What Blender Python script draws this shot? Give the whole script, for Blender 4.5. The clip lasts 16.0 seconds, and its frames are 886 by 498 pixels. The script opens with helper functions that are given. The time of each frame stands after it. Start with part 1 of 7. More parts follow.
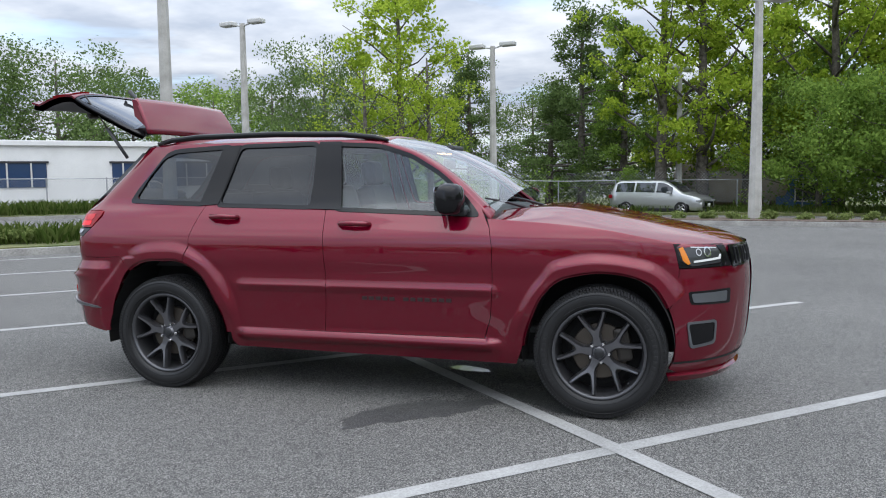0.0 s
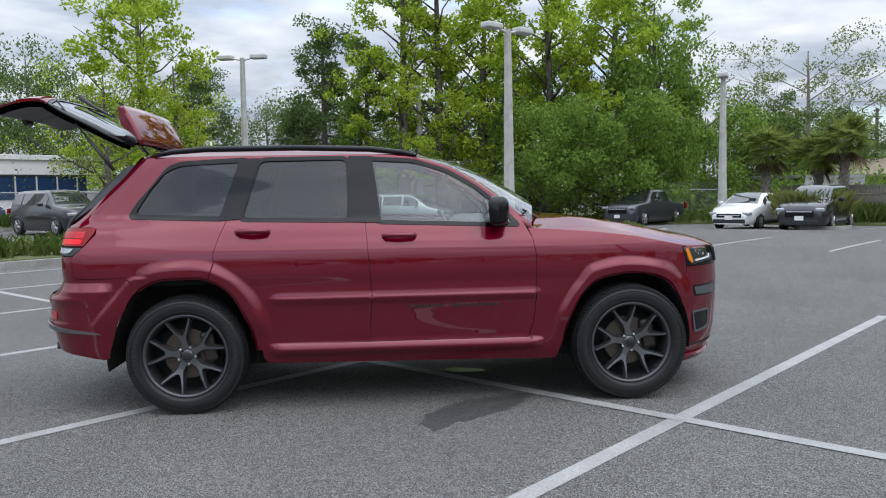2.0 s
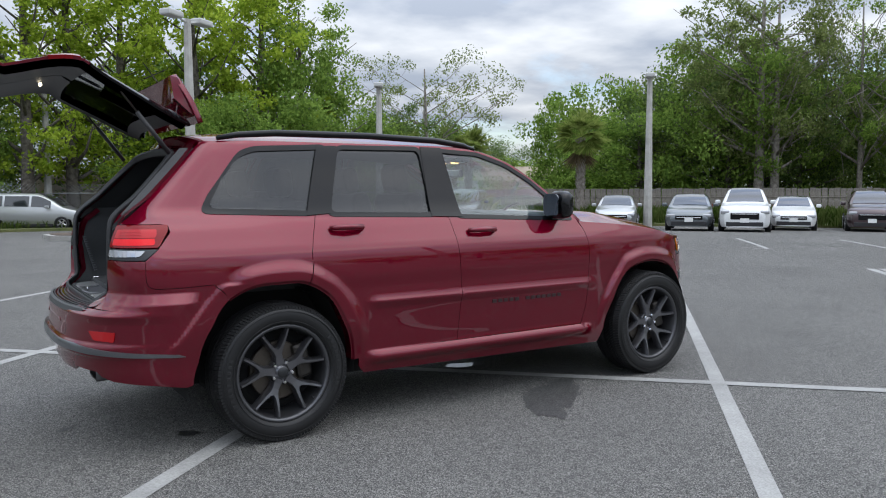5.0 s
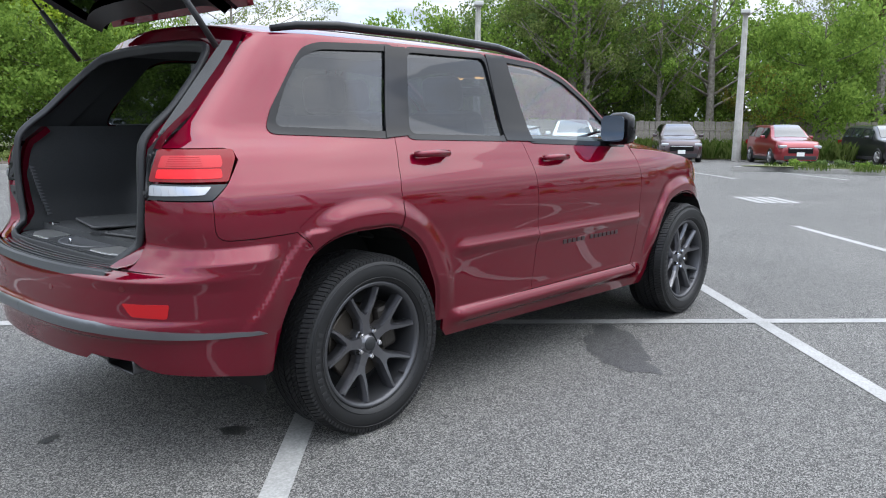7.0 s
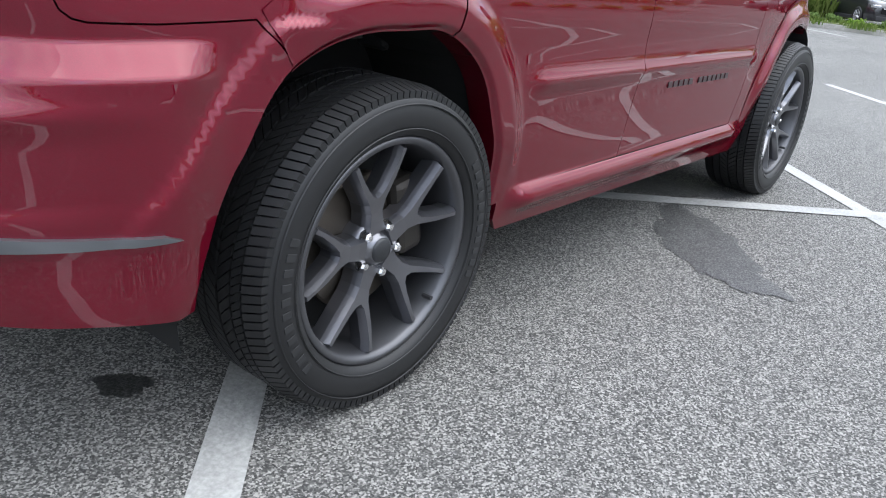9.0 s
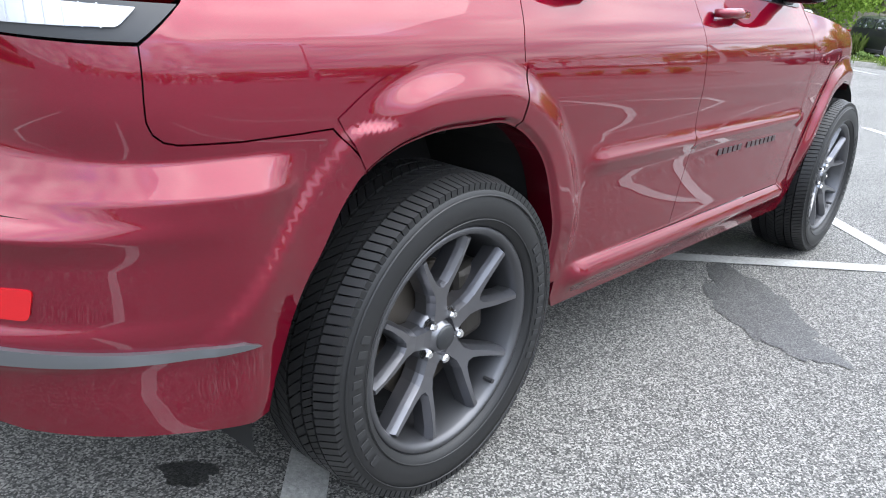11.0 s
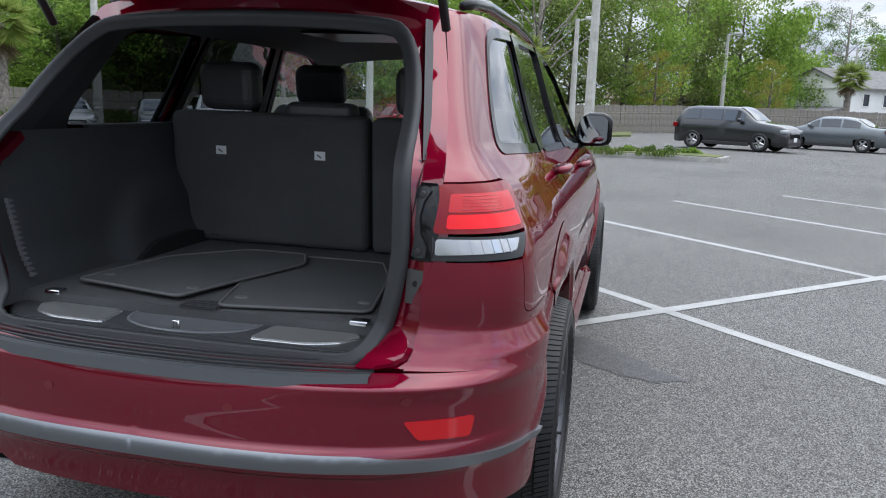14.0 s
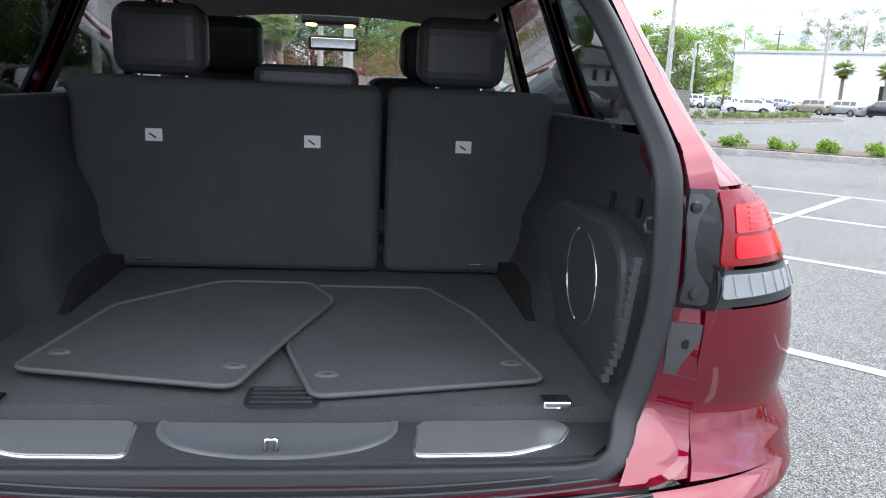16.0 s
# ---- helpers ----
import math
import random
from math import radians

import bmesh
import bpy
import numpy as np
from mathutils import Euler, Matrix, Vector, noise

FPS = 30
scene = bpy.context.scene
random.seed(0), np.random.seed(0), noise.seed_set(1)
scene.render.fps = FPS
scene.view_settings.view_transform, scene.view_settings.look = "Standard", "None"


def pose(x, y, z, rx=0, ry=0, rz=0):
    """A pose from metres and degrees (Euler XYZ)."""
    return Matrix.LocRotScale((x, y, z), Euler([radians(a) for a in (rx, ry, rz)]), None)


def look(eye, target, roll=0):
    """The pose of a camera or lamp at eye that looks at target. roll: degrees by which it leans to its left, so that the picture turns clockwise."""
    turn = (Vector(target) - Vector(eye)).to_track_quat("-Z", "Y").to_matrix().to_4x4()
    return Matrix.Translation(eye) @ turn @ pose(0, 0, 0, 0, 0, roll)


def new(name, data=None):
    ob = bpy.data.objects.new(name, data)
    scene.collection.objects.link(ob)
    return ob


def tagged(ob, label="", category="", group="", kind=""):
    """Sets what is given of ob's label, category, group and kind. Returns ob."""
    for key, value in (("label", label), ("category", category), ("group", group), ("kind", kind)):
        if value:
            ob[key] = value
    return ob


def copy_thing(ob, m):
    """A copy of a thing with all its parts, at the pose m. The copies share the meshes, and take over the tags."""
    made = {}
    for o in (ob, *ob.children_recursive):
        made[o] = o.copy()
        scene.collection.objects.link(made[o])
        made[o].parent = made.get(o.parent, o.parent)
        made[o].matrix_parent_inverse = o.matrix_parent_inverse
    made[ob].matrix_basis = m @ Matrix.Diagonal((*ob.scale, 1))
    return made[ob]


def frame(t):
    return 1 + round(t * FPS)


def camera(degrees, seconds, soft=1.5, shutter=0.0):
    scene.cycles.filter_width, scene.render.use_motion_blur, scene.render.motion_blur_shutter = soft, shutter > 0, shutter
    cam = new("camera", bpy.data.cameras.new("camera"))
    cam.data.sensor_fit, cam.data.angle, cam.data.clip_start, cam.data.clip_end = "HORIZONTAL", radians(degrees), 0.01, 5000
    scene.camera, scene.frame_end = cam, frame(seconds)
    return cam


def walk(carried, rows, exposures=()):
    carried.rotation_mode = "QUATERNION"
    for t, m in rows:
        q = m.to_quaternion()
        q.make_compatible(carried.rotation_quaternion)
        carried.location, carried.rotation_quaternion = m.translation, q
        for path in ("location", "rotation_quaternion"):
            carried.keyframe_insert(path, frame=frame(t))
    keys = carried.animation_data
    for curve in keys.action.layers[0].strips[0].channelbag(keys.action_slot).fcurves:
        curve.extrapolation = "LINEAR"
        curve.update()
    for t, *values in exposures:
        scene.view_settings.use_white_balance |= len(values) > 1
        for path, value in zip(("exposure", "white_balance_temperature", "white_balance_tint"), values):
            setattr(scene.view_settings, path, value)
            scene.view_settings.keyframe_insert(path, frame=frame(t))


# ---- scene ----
cam = camera(58.9, 16.0, soft=1.1)
PATH = [
    (0, (3.359, -5.454, 1.386), (2.779, -3.548, 1.214), -0.7),
    (0.5, (2.877, -5.648, 1.401), (2.479, -3.695, 1.233), -0.9),
    (1, (2.372, -5.856, 1.412), (2.175, -3.872, 1.25), -0.7),
    (1.5, (1.847, -5.934, 1.414), (1.826, -3.94, 1.259), -0.9),
    (2, (1.307, -6.019, 1.407), (1.447, -4.029, 1.261), -0.9),
    (2.5, (0.78, -6.031, 1.392), (1.068, -4.057, 1.25), -0.9),
    (3, (0.248, -5.945, 1.397), (0.69, -3.999, 1.258), -0.8),
    (3.5, (-0.256, -5.815, 1.409), (0.371, -3.921, 1.27), -0.6),
    (4, (-0.717, -5.561, 1.411), (0.073, -3.729, 1.273), -0.5),
    (4.2, (-0.902, -5.461, 1.389), (-0.057, -3.654, 1.25), -0.4),
    (6.3, (-2.207, -3.966, 1.37), (-0.87, -2.493, 1.157), -0.3),
    (6.5, (-2.223, -3.779, 1.357), (-0.876, -2.321, 1.116), -0.2),
    (7, (-2.179, -3.312, 1.312), (-0.719, -1.984, 0.991), 0.5),
    (7.5, (-1.971, -2.916, 1.239), (-0.451, -1.673, 0.858), 1.7),
    (8, (-1.706, -2.544, 1.17), (-0.17, -1.378, 0.638), 4.2),
    (8.5, (-1.44, -2.233, 1.094), (0.107, -1.16, 0.42), 6.0),
    (8.7, (-1.313, -2.104, 1.052), (0.209, -1.023, 0.333), 6.7),
    (10.8, (-1.143, -1.891, 1.087), (0.294, -0.698, 0.369), 5.8),
    (11, (-1.284, -1.937, 1.15), (0.182, -0.739, 0.505), 5.1),
    (11.5, (-1.628, -2.057, 1.271), (-0.101, -0.857, 0.796), 3.8),
    (12, (-1.956, -2.18, 1.333), (-0.372, -1.035, 0.909), 2.2),
    (12.5, (-2.294, -2.114, 1.373), (-0.585, -1.155, 0.973), 2.1),
    (13, (-2.504, -1.884, 1.383), (-0.725, -1.054, 1.0), 2.2),
    (13.5, (-2.542, -1.516, 1.399), (-0.701, -0.832, 1.022), 2.4),
    (14, (-2.581, -1.119, 1.392), (-0.666, -0.671, 1.028), 2.1),
    (14.5, (-2.533, -0.766, 1.368), (-0.578, -0.536, 1.012), 2.1),
    (15, (-2.354, -0.481, 1.373), (-0.388, -0.408, 1.011), 2.3),
    (15.5, (-2.157, -0.276, 1.358), (-0.192, -0.367, 0.996), 2.6),
    (16, (-1.946, -0.144, 1.345), (0.002, -0.35, 0.937), 2.6),
]
EXPOSURE = [(0.0, 0.90), (2.0, 0.75), (4.0, 0.65), (6.3, 0.85), (7.0, 1.32), (7.5, 1.47), (8.5, 1.60), (11.0, 2.2), (11.5, 1.78), (12.5, 1.52), (13.0, 1.28), (14.0, 1.12), (15.0, 1.40), (15.5, 1.60), (16.0, 1.95)]
walk(cam, [(t, look(eye, target, roll)) for t, eye, target, roll in PATH], EXPOSURE)

# ---- world, sky and sun ----
scene.render.film_transparent = False
world = bpy.data.worlds.new("world")
scene.world = world
world.use_nodes = True
wn, wl = world.node_tree.nodes, world.node_tree.links
wn.clear()
w_out = wn.new("ShaderNodeOutputWorld")
w_bg = wn.new("ShaderNodeBackground")
w_bg.inputs["Strength"].default_value = 0.15
sky = wn.new("ShaderNodeTexSky")
sky.sky_type = "NISHITA"
sky.sun_disc = False
sky.sun_elevation = radians(61)
sky.sun_rotation = radians(148)
sky.air_density, sky.dust_density, sky.ozone_density = 1.0, 1.5, 1.0
# broken cloud cover over the whole dome, laid out on a flat cloud deck
w_geo = wn.new("ShaderNodeTexCoord")
w_sep = wn.new("ShaderNodeSeparateXYZ")
w_zup = wn.new("ShaderNodeMath"); w_zup.operation = "ADD"; w_zup.inputs[1].default_value = 0.13
w_zmx = wn.new("ShaderNodeMath"); w_zmx.operation = "MAXIMUM"; w_zmx.inputs[1].default_value = 0.05
w_dx = wn.new("ShaderNodeMath"); w_dx.operation = "DIVIDE"
w_dy = wn.new("ShaderNodeMath"); w_dy.operation = "DIVIDE"
w_com = wn.new("ShaderNodeCombineXYZ")
w_no = wn.new("ShaderNodeTexNoise")
w_no.inputs["Scale"].default_value, w_no.inputs["Detail"].default_value, w_no.inputs["Roughness"].default_value = 0.85, 9.0, 0.55
w_no.inputs["Distortion"].default_value = 0.3
w_cov = wn.new("ShaderNodeValToRGB")
w_cov.color_ramp.elements[0].position, w_cov.color_ramp.elements[1].position = 0.30, 0.46
w_no2 = wn.new("ShaderNodeTexNoise")
w_no2.inputs["Scale"].default_value, w_no2.inputs["Detail"].default_value = 1.7, 7.0
w_tone = wn.new("ShaderNodeValToRGB")
w_tone.color_ramp.elements[0].position, w_tone.color_ramp.elements[0].color = 0.39, (1.75, 2.0, 2.45, 1)
w_tone.color_ramp.elements[1].position, w_tone.color_ramp.elements[1].color = 0.74, (3.9, 4.05, 4.25, 1)
w_mix = wn.new("ShaderNodeMix"); w_mix.data_type = "RGBA"
wl.new(w_geo.outputs["Generated"], w_sep.inputs[0])
wl.new(w_sep.outputs[2], w_zup.inputs[0]); wl.new(w_zup.outputs[0], w_zmx.inputs[0])
wl.new(w_sep.outputs[0], w_dx.inputs[0]); wl.new(w_zmx.outputs[0], w_dx.inputs[1])
wl.new(w_sep.outputs[1], w_dy.inputs[0]); wl.new(w_zmx.outputs[0], w_dy.inputs[1])
wl.new(w_dx.outputs[0], w_com.inputs[0]); wl.new(w_dy.outputs[0], w_com.inputs[1])
wl.new(w_com.outputs[0], w_no.inputs["Vector"]); wl.new(w_com.outputs[0], w_no2.inputs["Vector"])
wl.new(w_no.outputs["Fac"], w_cov.inputs[0]); wl.new(w_no2.outputs["Fac"], w_tone.inputs[0])
wl.new(w_cov.outputs[0], w_mix.inputs[0])
wl.new(sky.outputs[0], w_mix.inputs[6]); wl.new(w_tone.outputs[0], w_mix.inputs[7])
# an overcast sky is about three times as bright overhead as at the horizon
w_zen = wn.new("ShaderNodeMapRange")
w_zen.inputs[1].default_value, w_zen.inputs[2].default_value, w_zen.inputs[3].default_value, w_zen.inputs[4].default_value = 0.08, 1.0, 0.90, 3.4
w_mul = wn.new("ShaderNodeMix"); w_mul.data_type = "RGBA"; w_mul.blend_type = "MULTIPLY"; w_mul.inputs[0].default_value = 1.0
wl.new(w_sep.outputs[2], w_zen.inputs[0])
wl.new(w_mix.outputs[2], w_mul.inputs[6]); wl.new(w_zen.outputs[0], w_mul.inputs[7])
wl.new(w_mul.outputs[2], w_bg.inputs["Color"]); wl.new(w_bg.outputs[0], w_out.inputs[0])

sun_data = bpy.data.lights.new("sun", "SUN")
sun_data.energy, sun_data.angle, sun_data.color = 0.5, radians(75), (1.0, 0.97, 0.93)
sun = new("sun", sun_data)
sun.matrix_world = look((10, -16, 36), (0, 0, 0))

# ---- materials ----
def material(name, base, rough=0.5, metal=0.0, coat=0.0, spec=0.5):
    m = bpy.data.materials.new(name)
    m.use_nodes = True
    b = m.node_tree.nodes["Principled BSDF"]
    b.inputs["Base Color"].default_value = (*base, 1)
    b.inputs["Roughness"].default_value, b.inputs["Metallic"].default_value = rough, metal
    b.inputs["Coat Weight"].default_value, b.inputs["Coat Roughness"].default_value = coat, 0.03
    b.inputs["Specular IOR Level"].default_value = spec
    return m


def noisy(m, scale, low, high, detail=4.0, slot="Base Color", second=None, bump=0.0, bump_scale=None, rough=None):
    """Vary a material's colour at one or two scales, with relief from a noise of its own."""
    t = m.node_tree
    b = t.nodes["Principled BSDF"]
    co = t.nodes.new("ShaderNodeTexCoord")
    n = t.nodes.new("ShaderNodeTexNoise")
    n.inputs["Scale"].default_value, n.inputs["Detail"].default_value = scale, detail
    t.links.new(co.outputs["Object"], n.inputs["Vector"])
    r = t.nodes.new("ShaderNodeValToRGB")
    r.color_ramp.elements[0].position, r.color_ramp.elements[1].position = 0.3, 0.7
    r.color_ramp.elements[0].color, r.color_ramp.elements[1].color = (*low, 1), (*high, 1)
    t.links.new(n.outputs["Fac"], r.inputs[0])
    out = r.outputs[0]
    if second:
        scale2, amount = second
        n2 = t.nodes.new("ShaderNodeTexNoise")
        n2.inputs["Scale"].default_value, n2.inputs["Detail"].default_value = scale2, 5.0
        t.links.new(co.outputs["Object"], n2.inputs["Vector"])
        mr = t.nodes.new("ShaderNodeMapRange")
        mr.inputs[1].default_value, mr.inputs[2].default_value = 0.3, 0.7
        mr.inputs[3].default_value, mr.inputs[4].default_value = 1 - amount, 1 + amount
        t.links.new(n2.outputs["Fac"], mr.inputs[0])
        mu = t.nodes.new("ShaderNodeMix"); mu.data_type = "RGBA"; mu.blend_type = "MULTIPLY"; mu.inputs[0].default_value = 1.0
        t.links.new(out, mu.inputs[6]); t.links.new(mr.outputs[0], mu.inputs[7])
        out = mu.outputs[2]
    t.links.new(out, b.inputs[slot])
    if bump:
        n3 = t.nodes.new("ShaderNodeTexNoise")
        n3.inputs["Scale"].default_value, n3.inputs["Detail"].default_value = bump_scale or scale, 3.0
        t.links.new(co.outputs["Object"], n3.inputs["Vector"])
        bp = t.nodes.new("ShaderNodeBump")
        bp.inputs["Strength"].default_value, bp.inputs["Distance"].default_value = min(1.0, bump), 0.004 * max(1.0, bump)
        t.links.new(n3.outputs["Fac"], bp.inputs["Height"]); t.links.new(bp.outputs[0], b.inputs["Normal"])
    if rough:
        rr = t.nodes.new("ShaderNodeMapRange")
        rr.inputs[3].default_value, rr.inputs[4].default_value = rough
        t.links.new(n.outputs["Fac"], rr.inputs[0]); t.links.new(rr.outputs[0], b.inputs["Roughness"])
    return m


def glass_material(name, tint, rough=0.0, gloss=0.08):
    """Thin tinted pane: a see-through sheet under a clear mirror-like surface."""
    m = bpy.data.materials.new(name)
    m.use_nodes = True
    t = m.node_tree
    t.nodes.clear()
    out = t.nodes.new("ShaderNodeOutputMaterial")
    mix = t.nodes.new("ShaderNodeMixShader")
    tr = t.nodes.new("ShaderNodeBsdfTransparent")
    gl = t.nodes.new("ShaderNodeBsdfGlossy")
    lw = t.nodes.new("ShaderNodeLayerWeight")
    pw = t.nodes.new("ShaderNodeMath"); pw.operation = "POWER"; pw.inputs[1].default_value = 3.7
    fr = t.nodes.new("ShaderNodeMapRange")
    fr.inputs[3].default_value, fr.inputs[4].default_value = gloss, 1.0
    lw.inputs[0].default_value = 0.5
    t.links.new(lw.outputs["Facing"], pw.inputs[0]); t.links.new(pw.outputs[0], fr.inputs[0])
    tr.inputs["Color"].default_value = (*tint, 1)
    gl.inputs["Roughness"].default_value = rough
    gl.inputs["Color"].default_value = (0.95, 0.97, 1.0, 1)
    t.links.new(fr.outputs[0], mix.inputs[0]); t.links.new(tr.outputs[0], mix.inputs[1]); t.links.new(gl.outputs[0], mix.inputs[2])
    t.links.new(mix.outputs[0], out.inputs[0])
    return m


M = {}
# metallic red car paint: flakes under a clear coat
M["red_paint"] = material("red_paint", (0.16, 0.002, 0.013), 0.45, 0.65, 1.0, 0.0)
noisy(M["red_paint"], 900, (0.126, 0.0010, 0.0118), (0.182, 0.0022, 0.0185), 2.0)
M["red_paint"].node_tree.nodes["Principled BSDF"].inputs["Coat Roughness"].default_value = 0.0
M["red_paint"].node_tree.nodes["Principled BSDF"].inputs["Coat IOR"].default_value = 1.58
M["red_paint"].node_tree.nodes["Principled BSDF"].inputs["Specular Tint"].default_value = (0.55, 0.03, 0.06, 1)


def asphalt_material(name, low, mid, high, rough):
    """Worn asphalt: pale and dark stone chips in grey binder, with broad stains."""
    m = material(name, mid, rough)
    t = m.node_tree
    b = t.nodes["Principled BSDF"]
    co = t.nodes.new("ShaderNodeTexCoord")
    v = t.nodes.new("ShaderNodeTexVoronoi"); v.inputs["Scale"].default_value = 215
    n = t.nodes.new("ShaderNodeTexNoise"); n.inputs["Scale"].default_value = 330; n.inputs["Detail"].default_value = 3
    big = t.nodes.new("ShaderNodeTexNoise"); big.inputs["Scale"].default_value = 0.45; big.inputs["Detail"].default_value = 6
    mid_n = t.nodes.new("ShaderNodeTexNoise"); mid_n.inputs["Scale"].default_value = 14; mid_n.inputs["Detail"].default_value = 4
    for one in (v, n, big, mid_n):
        t.links.new(co.outputs["Object"], one.inputs["Vector"])
    ramp = t.nodes.new("ShaderNodeValToRGB")
    e = ramp.color_ramp.elements
    e[0].position, e[0].color = 0.22, (*low, 1)
    e[1].position, e[1].color = 0.82, (*high, 1)
    k = e.new(0.52); k.color = (*mid, 1)
    sepc = t.nodes.new("ShaderNodeSeparateColor")
    t.links.new(v.outputs["Color"], sepc.inputs[0])
    add = t.nodes.new("ShaderNodeMix"); add.inputs[0].default_value = 0.35
    t.links.new(sepc.outputs[0], add.inputs[2]); t.links.new(n.outputs["Fac"], add.inputs[3])
    t.links.new(add.outputs[0], ramp.inputs[0])
    scale = t.nodes.new("ShaderNodeMapRange")
    scale.inputs[1].default_value, scale.inputs[2].default_value, scale.inputs[3].default_value, scale.inputs[4].default_value = 0.3, 0.7, 0.84, 1.12
    t.links.new(big.outputs["Fac"], scale.inputs[0])
    scale2 = t.nodes.new("ShaderNodeMapRange")
    scale2.inputs[1].default_value, scale2.inputs[2].default_value, scale2.inputs[3].default_value, scale2.inputs[4].default_value = 0.3, 0.7, 0.90, 1.08
    t.links.new(mid_n.outputs["Fac"], scale2.inputs[0])
    mu = t.nodes.new("ShaderNodeMath"); mu.operation = "MULTIPLY"
    t.links.new(scale.outputs[0], mu.inputs[0]); t.links.new(scale2.outputs[0], mu.inputs[1])
    mx = t.nodes.new("ShaderNodeMix"); mx.data_type = "RGBA"; mx.blend_type = "MULTIPLY"; mx.inputs[0].default_value = 1.0
    t.links.new(ramp.outputs[0], mx.inputs[6]); t.links.new(mu.outputs[0], mx.inputs[7])
    t.links.new(mx.outputs[2], b.inputs["Base Color"])
    bp = t.nodes.new("ShaderNodeBump"); bp.inputs["Strength"].default_value, bp.inputs["Distance"].default_value = 0.8, 0.005
    t.links.new(add.outputs[0], bp.inputs["Height"]); t.links.new(bp.outputs[0], b.inputs["Normal"])
    return m


M["asphalt"] = asphalt_material("asphalt", (0.024, 0.0235, 0.022), (0.090, 0.0875, 0.082), (0.30, 0.290, 0.268), 0.9)
M["line_paint"] = noisy(material("line_paint", (0.62, 0.62, 0.6), 0.7), 90, (0.25, 0.248, 0.236), (0.375, 0.372, 0.355), second=(3.5, 0.14), bump=0.8, bump_scale=120)
M["black_plastic"] = material("black_plastic", (0.018, 0.018, 0.020), 0.5)
M["gloss_black"] = material("gloss_black", (0.007, 0.007, 0.008), 0.07, 0.0, 0.0, 0.3)
M["rubber"] = material("rubber", (0.010, 0.010, 0.0105), 0.5, 0.0, 0.0, 0.4)
M["rubber_worn"] = material("rubber_worn", (0.011, 0.011, 0.0115), 0.7)
M["wheel_grey"] = material("wheel_grey", (0.16, 0.16, 0.172), 0.28, 0.85, 0.3)
M["chrome"] = material("chrome", (0.75, 0.75, 0.76), 0.12, 1.0)
M["trim_silver"] = material("trim_silver", (0.20, 0.21, 0.225), 0.36, 0.85)
M["dark_metal"] = material("dark_metal", (0.05, 0.045, 0.04), 0.5, 0.7)
M["rotor"] = material("rotor", (0.11, 0.095, 0.08), 0.5, 0.9)
M["tail_red"] = material("tail_red", (0.20, 0.003, 0.007), 0.10, 0.0, 0.1, 0.25)
M["lens_clear"] = material("lens_clear", (0.42, 0.43, 0.45), 0.14, 0.5, 0.8)
M["headlamp"] = material("headlamp", (0.05, 0.052, 0.056), 0.08, 0.2, 0.8)
M["amber"] = material("amber", (0.75, 0.22, 0.01), 0.1, 0.0, 1.0)
M["carpet"] = material("carpet", (0.064, 0.066, 0.067), 0.95)
M["leather"] = material("leather", (0.058, 0.058, 0.061), 0.40)
M["privacy_glass"] = glass_material("privacy_glass", (0.11, 0.12, 0.125), gloss=0.055)
M["clear_glass"] = glass_material("clear_glass", (0.72, 0.80, 0.78))
M["rear_glass"] = glass_material("rear_glass", (0.05, 0.056, 0.06))
# dark tint stands in for the darker surroundings this mirror should reflect
M["mirror_glass"] = material("mirror_glass", (0.30, 0.32, 0.35), 0.02, 1.0)
M["bar_dark"] = material("bar_dark", (0.03, 0.012, 0.014), 0.3)
M["trim_grey"] = material("trim_grey", (0.018, 0.019, 0.021), 0.4)
M["tail_bright"] = material("tail_bright", (0.80, 0.008, 0.014), 0.15, 0.0, 0.1, 0.25)
M["tail_pale"] = material("tail_pale", (0.50, 0.022, 0.028), 0.16, 0.0, 0.1, 0.25)
M["reflector_red"] = material("reflector_red", (0.42, 0.004, 0.008), 0.14, 0.0, 0.3)
# wheel alloy darkened for rim and barrel: shade behind the spokes, painted in
M["rim_dark"] = material("rim_dark", (0.10, 0.10, 0.106), 0.42, 0.8)
M["red_dark"] = material("red_dark", (0.16, 0.008, 0.016), 0.35, 0.5, 0.8)
M["liner"] = material("liner", (0.007, 0.007, 0.007), 0.9)
M["seal"] = material("seal", (0.022, 0.023, 0.025), 0.6)
M["pad_edge"] = material("pad_edge", (0.050, 0.053, 0.057), 0.5, 0.0)
M["trim_plastic"] = material("trim_plastic", (0.040, 0.042, 0.044), 0.5)
M["scoop"] = material("scoop", (0.11, 0.113, 0.12), 0.35)
M["scuff"] = material("scuff", (0.42, 0.42, 0.41), 0.4, 0.8)
M["headliner"] = material("headliner", (0.11, 0.11, 0.115), 0.95)
M["roof_glass"] = material("roof_glass", (0.012, 0.014, 0.014), 0.30, 0.0, 0.0, 0.12)
M["door_lining"] = material("door_lining", (0.04, 0.04, 0.043), 0.6)
M["label_white"] = material("label_white", (0.7, 0.7, 0.7), 0.6)
M["mat_grey"] = material("mat_grey", (0.070, 0.072, 0.073), 0.95)
M["tip_metal"] = material("tip_metal", (0.07, 0.07, 0.073), 0.3, 0.8)
M["step_black"] = material("step_black", (0.018, 0.019, 0.021), 0.5)
M["bright_edge"] = material("bright_edge", (0.78, 0.78, 0.78), 0.22, 0.9)
M["latch_metal"] = material("latch_metal", (0.10, 0.10, 0.10), 0.45, 0.7)
M["dash"] = material("dash", (0.03, 0.03, 0.032), 0.6)
M["mat_edge"] = material("mat_edge", (0.10, 0.10, 0.10), 0.8)
